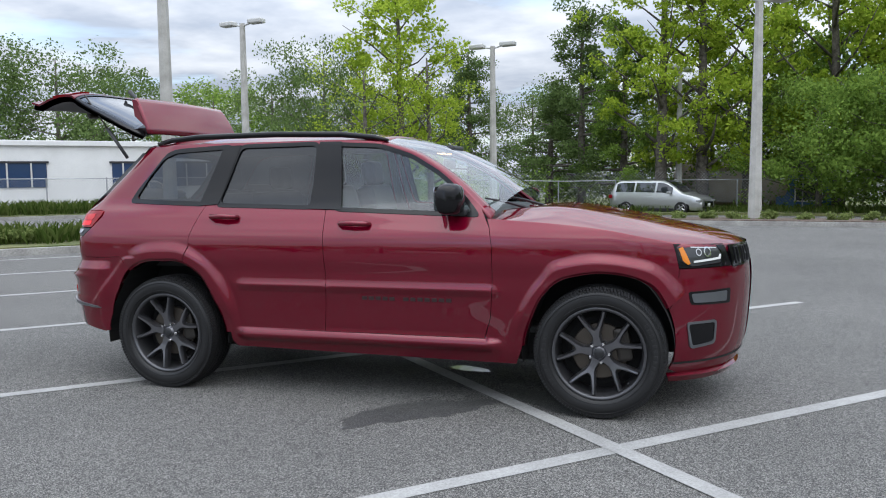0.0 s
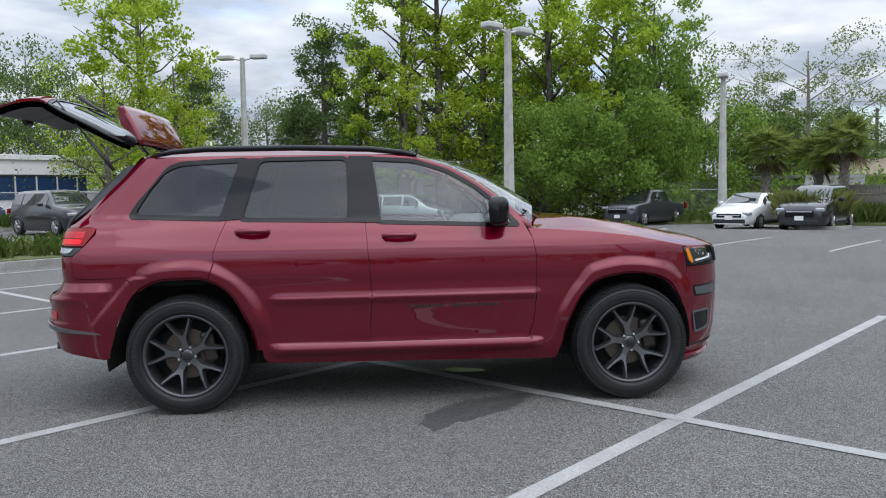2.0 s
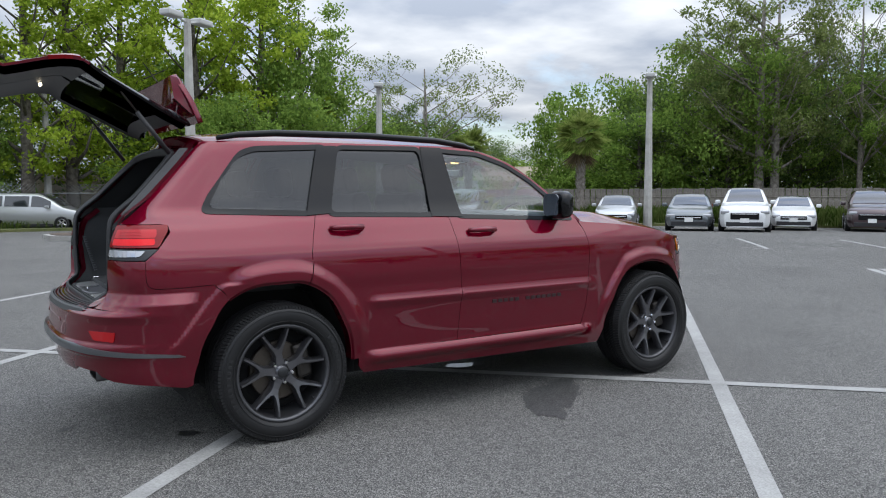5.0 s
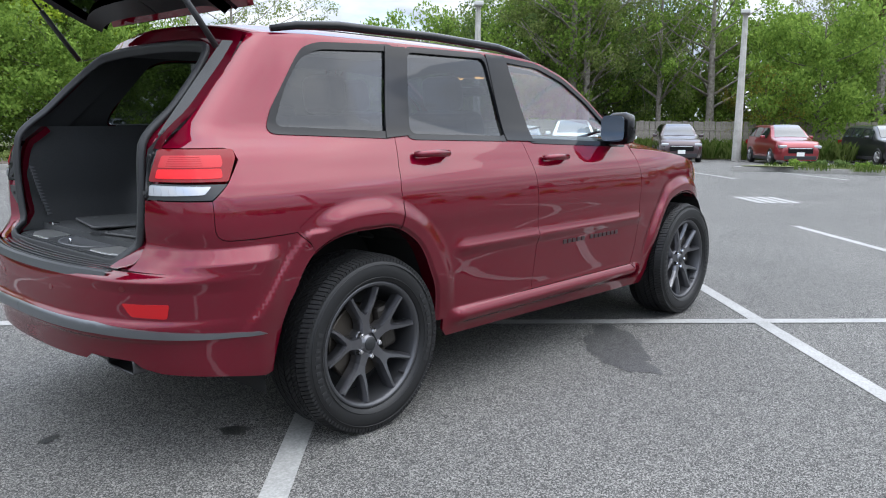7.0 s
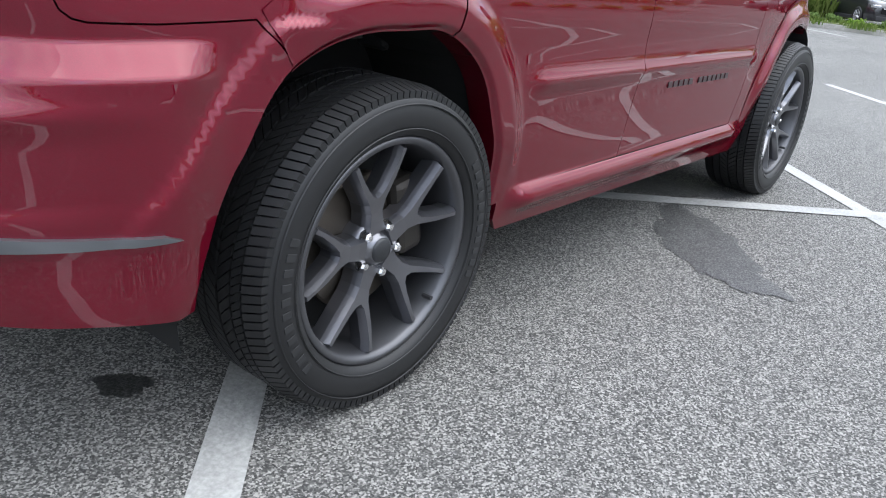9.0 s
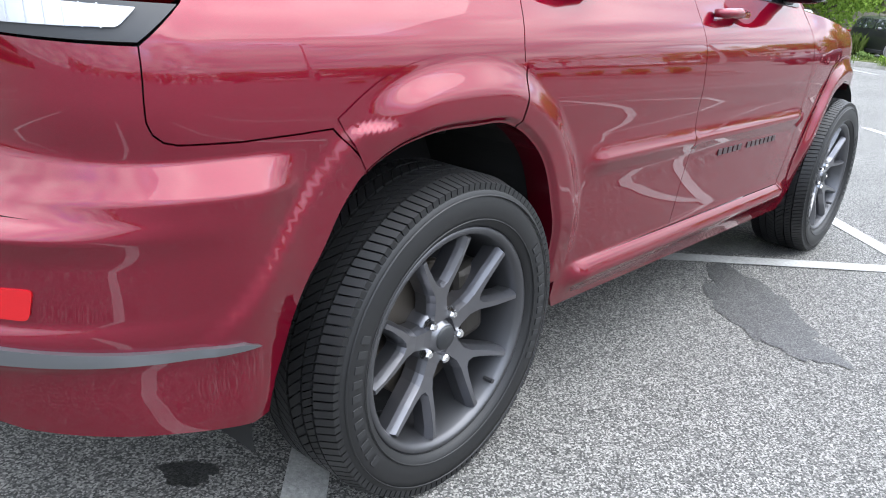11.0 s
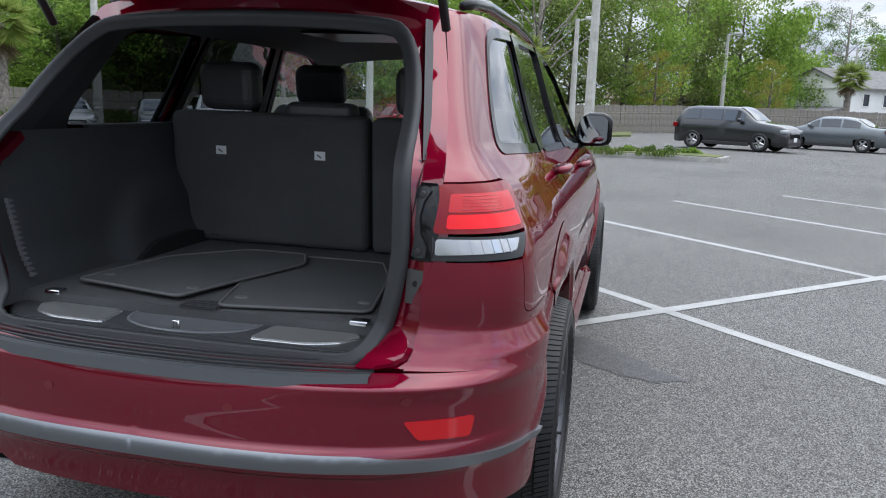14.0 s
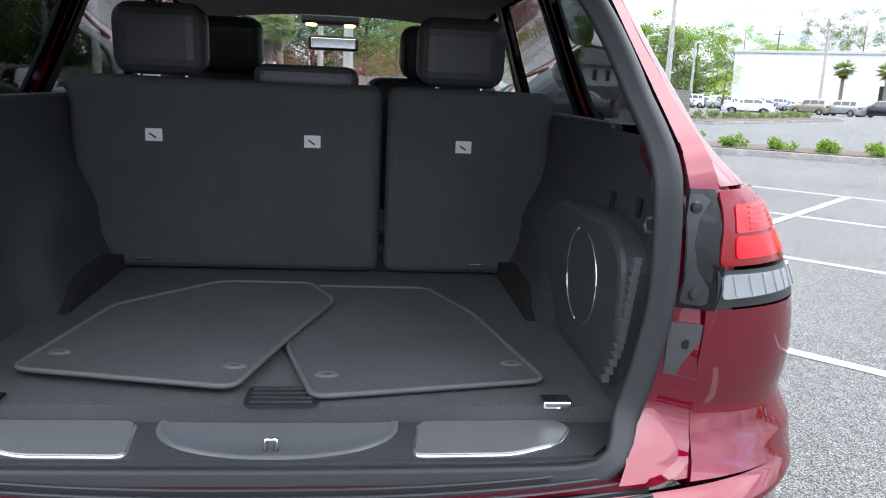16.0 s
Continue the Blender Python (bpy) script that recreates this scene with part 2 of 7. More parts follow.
for _n, _c, _s in (("map_glow", (1.0, 0.55, 0.18), 2.5), ("gate_glow", (1.0, 0.85, 0.6), 3.0)):
    M[_n] = material(_n, (0.6, 0.45, 0.3), 0.4)
    M[_n].node_tree.nodes["Principled BSDF"].inputs["Emission Color"].default_value = (*_c, 1)
    M[_n].node_tree.nodes["Principled BSDF"].inputs["Emission Strength"].default_value = _s
for _n, _k in (("carpet", 420), ("mat_grey", 380), ("headliner", 500), ("leather", 260), ("trim_plastic", 300), ("door_lining", 300)):
    _c = M[_n].node_tree.nodes["Principled BSDF"].inputs["Base Color"].default_value[:3]
    noisy(M[_n], _k, tuple(0.72 * v for v in _c), tuple(1.25 * v for v in _c), second=(5, 0.10), bump=0.5 if _n in ("carpet", "mat_grey") else 0.12, bump_scale=_k)
M["asphalt_wet"] = asphalt_material("asphalt_wet", (0.018, 0.018, 0.018), (0.050, 0.049, 0.048), (0.13, 0.128, 0.122), 0.6)
M["oil"] = asphalt_material("oil", (0.004, 0.004, 0.004), (0.012, 0.012, 0.012), (0.05, 0.05, 0.05), 0.5)
# pale base colour paints the sky's reflection onto the water
M["puddle"] = material("puddle", (0.3, 0.3, 0.29), 0.05)
M["white"] = material("white", (0.75, 0.75, 0.73), 0.5)


# ---- small mesh helpers ----
def part(name, bm, mat, parent=None, label="", smooth=False):
    """Link a bmesh as one mesh object under a thing or a part."""
    me = bpy.data.meshes.new(name)
    bm.to_mesh(me)
    bm.free()
    if smooth:
        me.polygons.foreach_set("use_smooth", [True] * len(me.polygons))
    for one in (mat if isinstance(mat, (list, tuple)) else [mat]):
        me.materials.append(one)
    ob = new(name, me)
    ob.parent = parent
    if label:
        tagged(ob, label)
    return ob


def thing(name, m, label, category, group="", kind=""):
    ob = new(name)
    ob.empty_display_size = 0.1
    ob.matrix_basis = m
    return tagged(ob, label, category, group, kind)


def box_bm(size, at=(0, 0, 0), bevel=0.0, bm=None, turn=None, segments=2):
    """A box, bevelled, added to bm or to a bmesh of its own."""
    one = bmesh.new()
    bmesh.ops.create_cube(one, size=1.0)
    bmesh.ops.scale(one, vec=size, verts=one.verts)
    if bevel:
        bmesh.ops.bevel(one, geom=one.edges[:], offset=bevel, segments=segments, affect="EDGES", profile=0.5)
    if turn:
        bmesh.ops.transform(one, matrix=pose(0, 0, 0, *turn), verts=one.verts)
    bmesh.ops.translate(one, vec=at, verts=one.verts)
    if bm is None:
        return one
    return joined(bm, one)


def joined(bm, one):
    me = bpy.data.meshes.new("tmp")
    one.to_mesh(me)
    one.free()
    bm.from_mesh(me)
    bpy.data.meshes.remove(me)
    return bm


def tube_bm(points, radius, sides=8, bm=None, flat=1.0, caps=True):
    """A round bar along points; radius is one number or one for each point."""
    bm = bm or bmesh.new()
    pts = [Vector(p) for p in points]
    rings = []
    for i, p in enumerate(pts):
        d = (pts[min(i + 1, len(pts) - 1)] - pts[max(i - 1, 0)]).normalized()
        side = d.cross(Vector((0, 0, 1)))
        side = side.normalized() if side.length > 1e-3 else Vector((1, 0, 0))
        up = side.cross(d)
        r = radius[i] if isinstance(radius, (list, tuple)) else radius
        rings.append([bm.verts.new(p + r * (math.cos(a) * side + flat * math.sin(a) * up)) for a in (2 * math.pi * k / sides for k in range(sides))])
    for a, b in zip(rings, rings[1:]):
        for k in range(sides):
            bm.faces.new((a[k], a[(k + 1) % sides], b[(k + 1) % sides], b[k]))
    if caps:
        bm.faces.new(rings[0][::-1]); bm.faces.new(rings[-1])
    return bm


def lathe_bm(profile, sides=32, axis="y", bm=None, close=False):
    """Turn a profile of (radius, along) round an axis."""
    bm = bm or bmesh.new()
    rings = []
    for r, a in profile:
        ring = []
        for k in range(sides):
            c, s = math.cos(2 * math.pi * k / sides), math.sin(2 * math.pi * k / sides)
            ring.append(bm.verts.new({"y": (r * c, a, r * s), "z": (r * c, r * s, a), "x": (a, r * c, r * s)}[axis]))
        rings.append(ring)
    pairs = list(zip(rings, rings[1:])) + ([(rings[-1], rings[0])] if close else [])
    for a, b in pairs:
        for k in range(sides):
            bm.faces.new((a[k], a[(k + 1) % sides], b[(k + 1) % sides], b[k]))
    return bm


def extrude_poly(points, depth, to3d, bm=None, bevel=0.0):
    """A prism over a 2D outline; to3d(u, v, w) places its corners, w from 0 to depth."""
    bm = bm or bmesh.new()
    n = len(points)
    a = [bm.verts.new(to3d(u, v, 0)) for u, v in points]
    b = [bm.verts.new(to3d(u, v, depth)) for u, v in points]
    bm.faces.new(a[::-1]); bm.faces.new(b)
    for k in range(n):
        bm.faces.new((a[k], a[(k + 1) % n], b[(k + 1) % n], b[k]))
    bmesh.ops.recalc_face_normals(bm, faces=bm.faces[:])
    return bm


def smoothstep(v, a, b):
    v = min(1.0, max(0.0, (v - a) / (b - a)))
    return v * v * (3 - 2 * v)


def curve(points):
    """A smooth function through (x, y) points that does not overshoot."""
    xs, ys = [p[0] for p in points], [p[1] for p in points]
    d = [(ys[i + 1] - ys[i]) / (xs[i + 1] - xs[i]) for i in range(len(xs) - 1)]
    m = [d[0]] + [0 if a * b <= 0 else 2 * a * b / (a + b) for a, b in zip(d, d[1:])] + [d[-1]]

    def at(x):
        if x <= xs[0]:
            return ys[0] + (x - xs[0]) * m[0] * 0.0
        if x >= xs[-1]:
            return ys[-1]
        i = max(k for k in range(len(xs) - 1) if xs[k] <= x)
        h = xs[i + 1] - xs[i]
        s = (x - xs[i]) / h
        return (ys[i] * (1 + 2 * s) * (1 - s) ** 2 + m[i] * h * s * (1 - s) ** 2
                + ys[i + 1] * s * s * (3 - 2 * s) + m[i + 1] * h * s * s * (s - 1))
    return at

# ---- ground ----
R2 = math.sqrt(0.5)


def lot(p, q):
    """From the lot's own axes (p along the rows, q along the stalls) to the world."""
    return ((p + q) * R2, (q - p) * R2)


def ground_z(x, y):
    """The lot falls a little towards its far drain."""
    r = math.hypot(x, y)
    az = math.degrees(math.atan2(y, x))
    return -0.46 * smoothstep(r, 16, 40) * smoothstep(az, -10, 14) * (1 - smoothstep(az, 94, 116))


def ground_sheet():
    bm = bmesh.new()
    ticks = [-900, -400, -200, -120, -80] + [v * 2.0 for v in range(-30, 31)] + [80, 120, 200, 400, 900]
    grid = [[bm.verts.new((x, y, ground_z(x, y))) for x in ticks] for y in ticks]
    for r0, r1 in zip(grid, grid[1:]):
        for k in range(len(ticks) - 1):
            bm.faces.new((r0[k], r0[k + 1], r1[k + 1], r1[k]))
    return tagged(part("ground", bm, M["asphalt"], smooth=True), "worn grey asphalt parking lot with light stone chips", "ground", kind="structure")


ground_sheet()


def ground_strip(name, a, b, width, label, mat=None, lift=0.004):
    """A painted stripe from a to b on the ground."""
    bm = bmesh.new()
    a, b = Vector(a), Vector(b)
    d = (b - a).normalized()
    n = Vector((-d.y, d.x)) * width / 2
    count = max(2, int((b - a).length / 0.5))
    rows = []
    for k in range(count + 1):
        c = a.lerp(b, k / count)
        rows.append([bm.verts.new((v.x, v.y, ground_z(v.x, v.y) + lift)) for v in (c + n, c - n)])
    for r0, r1 in zip(rows, rows[1:]):
        bm.faces.new((r0[0], r0[1], r1[1], r1[0]))
    return tagged(part(name, bm, mat or M["line_paint"]), label, "road marking", "parking lines", "structure")


LINE_LABEL = "worn white painted parking line on grey asphalt"
STALL, P0, Q0, DEEP = 2.76, 0.36, 1.15, 4.9
for k in range(-5, 5):
    p = P0 + STALL * k
    skew = 0.13 if k in (0, 1) else 0.0
    skew, p = skew, p + (0.03 if k == 1 else 0.0)
    ground_strip("parking_line", lot(p - skew * 0.6, Q0 - DEEP), lot(p + skew, Q0 + DEEP), 0.105, LINE_LABEL)
ground_strip("parking_line", lot(P0 - 5 * STALL, Q0), lot(P0 + 4 * STALL, Q0), 0.105, LINE_LABEL, lift=0.0055)

# ---- the red sport utility vehicle: shape of the body ----
# Car axes: x ahead from the rear axle, y to its left, z up.
HUB_R, HUB_F, HUB_Z, TRACK = 0.0, 2.915, 0.378, 0.88
side_low = curve([(0.20, 0.80), (0.27, 0.845), (0.32, 0.862), (0.345, 0.875), (0.375, 0.905), (0.392, 0.912), (0.415, 0.905), (0.43, 0.880),
                  (0.50, 0.884), (0.62, 0.892), (0.69, 0.900), (0.705, 0.908), (0.72, 0.914), (0.762, 0.900), (0.80, 0.899), (0.90, 0.906),
                  (0.98, 0.903), (1.03, 0.895), (1.07, 0.880), (1.12, 0.853), (1.167, 0.828), (1.20, 0.808), (1.25, 0.776), (1.39, 0.721), (1.54, 0.672),
                  (1.62, 0.644), (1.66, 0.626), (1.70, 0.580)])
side_plain = curve([(0.20, 0.80), (0.27, 0.845), (0.32, 0.862), (0.36, 0.872), (0.42, 0.880), (0.50, 0.884), (0.62, 0.892), (0.72, 0.897),
                    (0.80, 0.899), (0.90, 0.906), (0.98, 0.903), (1.03, 0.895), (1.07, 0.880), (1.12, 0.853), (1.167, 0.828), (1.20, 0.808), (1.25, 0.776), (1.39, 0.721), (1.54, 0.672),
                  (1.62, 0.644), (1.66, 0.626), (1.70, 0.580)])
rear_x = curve([(0.20, -0.90), (0.30, -0.96), (0.42, -1.00), (0.52, -1.025), (0.545, -1.05), (0.585, -1.055), (0.61, -1.035), (0.70, -1.03),
                (0.748, -1.022), (0.775, -0.962), (0.80, -0.924), (0.84, -0.890), (0.885, -0.869), (0.95, -0.867), (1.10, -0.862), (1.21, -0.84), (1.26, -0.79),
                (1.40, -0.655), (1.54, -0.515), (1.64, -0.415), (1.70, -0.33)])
rear_n = curve([(0.2, 2.6), (0.7, 2.8), (0.80, 3.6), (0.95, 4.6), (1.7, 4.6)])
rear_start = curve([(0.2, -0.41), (0.8, -0.411), (1.2, -0.43), (1.5, -0.20), (1.7, -0.06)])
front_x = curve([(0.20, 3.67), (0.26, 3.72), (0.40, 3.765), (0.55, 3.78), (0.75, 3.79), (0.90, 3.775), (1.00, 3.745), (1.06, 3.68)])
FRONT_START = 2.95


def side_width(x, z):
    """Half width of the body at a place of its side view."""
    k = smoothstep(x, 0.50, 0.62) * (1 - smoothstep(x, 2.24, 2.36))
    w = side_low(z) * k + side_plain(z) * (1 - k)
    w -= 0.050 * smoothstep(x, 2.3, 3.4) * smoothstep(z, 0.2, 1.0) + 0.02 * smoothstep(x, 2.6, 3.4)
    w -= 0.012 * smoothstep(-x, 0.1, 0.7) + 0.030 * smoothstep(-x, -0.1, 0.42) * smoothstep(z, 1.17, 1.30)
    # bumper corner swelling out to meet the wheel arch, along a slanted crease
    d = 0.70 * (x + 0.345) - 0.714 * (z - 0.865)
    w += 0.013 * smoothstep(d, -0.020, 0.020) * smoothstep(z, 0.42, 0.66) * (1 - smoothstep(z, 0.88, 0.90)) * smoothstep(-x, 0.19, 0.285)
    # shoulder of the rear bumper
    w += 0.036 * smoothstep(-x, 0.40, 0.60) * (smoothstep(z, 0.2, 0.4) - min(1.0, max(0.0, (z - 0.806) / 0.052)))
    return w


def body(u, z):
    """A place on the right half of the body: u runs along the side, round the rear to its middle below rear_start, round the front above FRONT_START."""
    rs = rear_start(z)
    if u < rs:
        a = min(1.0, (rs - u) / 1.25) * math.pi / 2
        n = rear_n(z)
        w = side_width(max(u, rs - 0.35), z)
        c, s = max(0.0, math.cos(a)), math.sin(a)
        r = (c ** n + s ** n) ** (-1 / n)
        return Vector((rs + (rear_x(z) - rs) * r * s, -w * r * c, z))
    if u > FRONT_START:
        a = min(1.0, (u - FRONT_START) / 1.35) * math.pi / 2
        n = 2.25
        w = side_width(u if u < 3.4 else 3.4, z)
        return Vector((FRONT_START + (front_x(z) - FRONT_START) * math.sin(a) ** (2 / n), -w * max(0.0, math.cos(a)) ** (2 / n), z))
    return Vector((u, -side_width(u, z), z))


def u_at_x(x, z):
    """The u of a place of the side view near the rounded ends."""
    lo, hi = -1.7, 4.3
    for _ in range(40):
        mid = (lo + hi) / 2
        if body(mid, z).x < x:
            lo = mid
        else:
            hi = mid
    return (lo + hi) / 2


def u_at_y(y, z):
    """The u at the rear where the half width falls to y."""
    lo, hi = rear_start(z) - 1.25, rear_start(z)
    for _ in range(40):
        mid = (lo + hi) / 2
        if -body(mid, z).y < y:
            lo = mid
        else:
            hi = mid
    return (lo + hi) / 2


def inside(p, poly):
    hit = False
    for (x0, y0), (x1, y1) in zip(poly, poly[1:] + poly[:1]):
        if (y0 > p[1]) != (y1 > p[1]) and p[0] < (x1 - x0) * (p[1] - y0) / (y1 - y0) + x0:
            hit = not hit
    return hit


def near_edge(p, poly, far):
    for (x0, y0), (x1, y1) in zip(poly, poly[1:] + poly[:1]):
        dx, dy = x1 - x0, y1 - y0
        s = max(0.0, min(1.0, ((p[0] - x0) * dx + (p[1] - y0) * dy) / max(1e-9, dx * dx + dy * dy)))
        if math.hypot(p[0] - x0 - s * dx, p[1] - y0 - s * dy) < far:
            return True
    return False


def area2(poly):
    return sum(a[0] * b[1] - b[0] * a[1] for a, b in zip(poly, poly[1:] + poly[:1]))


def shrink(poly, by):
    """Move an outline inwards (outwards for a negative amount)."""
    if area2(poly) < 0:
        poly = poly[::-1]
    out = []
    n = len(poly)
    for k in range(n):
        a, b, c = Vector(poly[k - 1]), Vector(poly[k]), Vector(poly[(k + 1) % n])
        d0, d1 = (b - a).normalized(), (c - b).normalized()
        m = Vector((-d0.y - d1.y, d0.x + d1.x))
        m = m.normalized() if m.length > 1e-4 else Vector((-d0.y, d0.x))
        s = max(0.4, m.dot(Vector((-d0.y, d0.x))))
        out.append(tuple(b + m * by / s))
    return out


def dense(poly, step):
    out = []
    for a, b in zip(poly, poly[1:] + poly[:1]):
        n = max(1, int(math.hypot(b[0] - a[0], b[1] - a[1]) / step))
        out += [(a[0] + (b[0] - a[0]) * k / n, a[1] + (b[1] - a[1]) * k / n) for k in range(n)]
    return out


def spread(a, b, n):
    return [a + (b - a) * k / n for k in range(n + 1)]


def arc(cx, cz, r, a0, a1, n=18):
    """Points of an arc, degrees from straight ahead, upwards."""
    return [(cx + r * math.cos(radians(a0 + (a1 - a0) * k / n)), cz + r * math.sin(radians(a0 + (a1 - a0) * k / n))) for k in range(n + 1)]


def rounded(poly, r, n=5):
    """Round all corners of an outline."""
    out = []
    m = len(poly)
    for k in range(m):
        a, b, c = Vector(poly[k - 1]), Vector(poly[k]), Vector(poly[(k + 1) % m])
        s = min(r, (a - b).length * 0.45, (c - b).length * 0.45)
        p, q = b + (a - b).normalized() * s, b + (c - b).normalized() * s
        for i in range(n + 1):
            f = i / n
            out.append(tuple(p * (1 - f) ** 2 + 2 * b * f * (1 - f) + q * f * f))
    return out


def panel_mesh(outline, holes=(), surf=body, step=0.035, gap=0.0017, depth=0.014, lift=0.0, flip=False, zstep=None):
    """A sheet of the body inside an outline of its side view, with holes, a turned-in rim and true surface normals."""
    from mathutils import geometry
    edge = dense(shrink(outline, gap), step * 0.8)
    cuts = [dense(shrink(h, -gap)[::-1], step * 0.8) for h in holes]
    pts, segs = [], []
    for loop in [edge] + cuts:
        n0 = len(pts)
        pts += [Vector(p) for p in loop]
        segs += [(n0 + k, n0 + (k + 1) % len(loop)) for k in range(len(loop))]
    rim = len(pts)
    us, zs = [p[0] for p in edge], [p[1] for p in edge]
    zstep = zstep or step * 0.7
    for i in range(int(min(us) / step), int(max(us) / step) + 1):
        for j in range(int(min(zs) / zstep), int(max(zs) / zstep) + 1):
            p = (i * step, j * zstep)
            if inside(p, edge) and not near_edge(p, edge, zstep * 0.45) and not any(inside(p, c) or near_edge(p, c, zstep * 0.45) for c in cuts):
                pts.append(Vector(p))
    co, _, tris, *_ = geometry.delaunay_2d_cdt(pts, segs, [], 0, 1e-6)
    keep = []
    for t in tris:
        c = sum((co[k] for k in t), Vector((0, 0))) / 3
        if abs((co[t[1]] - co[t[0]]).cross(co[t[2]] - co[t[0]])) < 1.5e-6:
            continue
        if inside(c, edge) and not any(inside(c, h) for h in cuts):
            keep.append(t)
    place, normal = [], []
    e = 0.004
    for c in co:
        a = surf(c.x, c.y)
        n = (surf(c.x + e, c.y) - surf(c.x - e, c.y)).cross(surf(c.x, c.y + e) - surf(c.x, c.y - e))
        n = n.normalized() if n.length > 1e-9 else Vector((-1, 0, 0))
        n = -n if flip else n
        place.append(a + n * lift); normal.append(n)
    verts = [tuple(p) for p in place]
    faces, norms = [], []
    uses = {}
    for t in keep:
        ccw = (co[t[1]] - co[t[0]]).cross(co[t[2]] - co[t[0]]) > 0
        f = tuple(t) if ccw != flip else tuple(t[::-1])
        faces.append(f); norms += [normal[k] for k in f]
        for a, b in zip(f, f[1:] + f[:1]):
            uses[(a, b)] = uses.get((a, b), 0) + 1
    inner = {}
    for a, b in [e2 for e2 in uses if (e2[1], e2[0]) not in uses]:
        for k in (a, b):
            if k not in inner:
                inner[k] = len(verts)
                verts.append(tuple(place[k] - normal[k] * depth))
        faces.append((b, a, inner[a], inner[b]))
        side = (place[b] - place[a]).cross(normal[a])
        side = side.normalized() if side.length > 1e-9 else normal[a]
        norms += [side] * 4
    return verts, faces, norms


def sheet(name, data, mat, parent, label="", mirror=False):
    """Link a panel_mesh as a part; mirror for the car's left side."""
    verts, faces, norms = data
    if mirror:
        verts = [(x, -y, z) for x, y, z in verts]
        norms = [Vector((n.x, -n.y, n.z)) for n in norms]
        faces2, norms2, k = [], [], 0
        for f in faces:
            faces2.append(f[::-1]); norms2 += norms[k:k + len(f)][::-1]
            k += len(f)
        faces, norms = faces2, norms2
    me = bpy.data.meshes.new(name)
    me.from_pydata(verts, [], faces)
    me.polygons.foreach_set("use_smooth", [True] * len(me.polygons))
    me.normals_split_custom_set([tuple(n) for n in norms])
    me.materials.append(mat)
    ob = new(name, me)
    ob.parent = parent
    if label:
        tagged(ob, label)
    return ob


CAR = thing("sport_utility_vehicle", pose(0, -0.02, 0, 0, -0.13, 0),
            "dark red sport utility vehicle with raised tailgate, parked on asphalt", "car")

# wheel openings are flattened arches: radius by angle, opening and outer seam
arch_in = {HUB_R: curve([(-20, 0.437), (2, 0.437), (32, 0.445), (58, 0.492), (76, 0.503), (90, 0.492), (112, 0.508), (122, 0.508), (130, 0.497), (146, 0.466), (164, 0.468), (180, 0.498), (200, 0.50)]),
           HUB_F: curve([(-20, 0.40), (8, 0.410), (40, 0.438), (58, 0.464), (77, 0.462), (101, 0.460), (119, 0.473), (133, 0.463), (157, 0.436), (180, 0.445), (200, 0.45)])}
arch_out = {HUB_R: curve([(-10, 0.575), (10, 0.582), (28, 0.608), (45, 0.626), (62, 0.633), (75, 0.646), (95, 0.642), (112, 0.648), (125, 0.640), (140, 0.640)]),
            HUB_F: curve([(30, 0.60), (58, 0.610), (77, 0.587), (108, 0.600), (118, 0.612), (131, 0.570), (150, 0.555), (184, 0.560)])}


def arch(hub, a0, a1, n=18):
    """Edge of a wheel opening between two angles, just behind the painted flare."""
    return [(hub + (arch_in[hub](a) + 0.012) * math.cos(radians(a)), HUB_Z + (arch_in[hub](a) + 0.012) * math.sin(radians(a))) for a in spread(a0, a1, n)]


# outlines on the side view
SILL_Z = 0.43
top_edge = curve([(-0.40, 1.655), (0.0, 1.665), (1.15, 1.665), (1.45, 1.645), (1.71, 1.575), (1.92, 1.455), (2.06, 1.345), (2.20, 1.215), (2.26, 1.165)])
REAR_CUT = [(0.43, 1.655), (0.385, 1.55), (0.255, 1.225), (0.215, 1.12), (0.19, 1.03), (0.19, 0.93)]
QWIN = [(-0.345, 1.285), (-0.235, 1.47), (-0.15, 1.565), (-0.055, 1.605), (0.37, 1.625), (0.245, 1.262)]
RGLASS = [(0.470, 1.628), (1.04, 1.632), (1.055, 1.235), (0.36, 1.252)]
FGLASS = [(1.165, 1.625), (1.49, 1.606), (1.71, 1.535), (1.90, 1.425), (2.05, 1.300), (2.155, 1.185), (1.235, 1.222)]


rear_door_low = [p for p in reversed(arch(HUB_R, 69, 6, 18))]
P_REAR_DOOR = ([(1.11, 1.66), (1.165, 1.215), (1.20, 0.75), (1.185, 0.55), (1.175, SILL_Z)]
               + rear_door_low + [(0.19, 0.93), (0.19, 1.03), (0.215, 1.12), (0.255, 1.225), (0.385, 1.55), (0.43, 1.66)])
P_FRONT_DOOR = ([(1.11, 1.66), (1.45, 1.642), (1.71, 1.572), (1.92, 1.452), (2.06, 1.342), (2.20, 1.215), (2.262, 1.10), (2.285, 0.98), (2.285, 0.75), (2.27, 0.56),
                 (2.23, SILL_Z), (1.175, SILL_Z), (1.185, 0.55), (1.20, 0.75), (1.165, 1.215)])
hood_edge = curve([(2.2, 1.155), (2.6, 1.125), (2.95, 1.085), (3.2, 1.035), (3.4, 1.0), (3.73, 0.985)])
P_FENDER = ([(2.262, 1.10), (2.24, 1.155), (2.6, 1.125), (2.95, 1.085), (3.2, 1.035), (3.325, 1.006), (3.345, 0.86), (3.34, 0.80), (3.33, 0.70)]
            + [p for p in arch(HUB_F, 34, 180, 24)] + [(2.43, 0.30), (2.30, 0.30), (2.233, SILL_Z), (2.27, 0.56), (2.285, 0.75), (2.285, 0.98)])
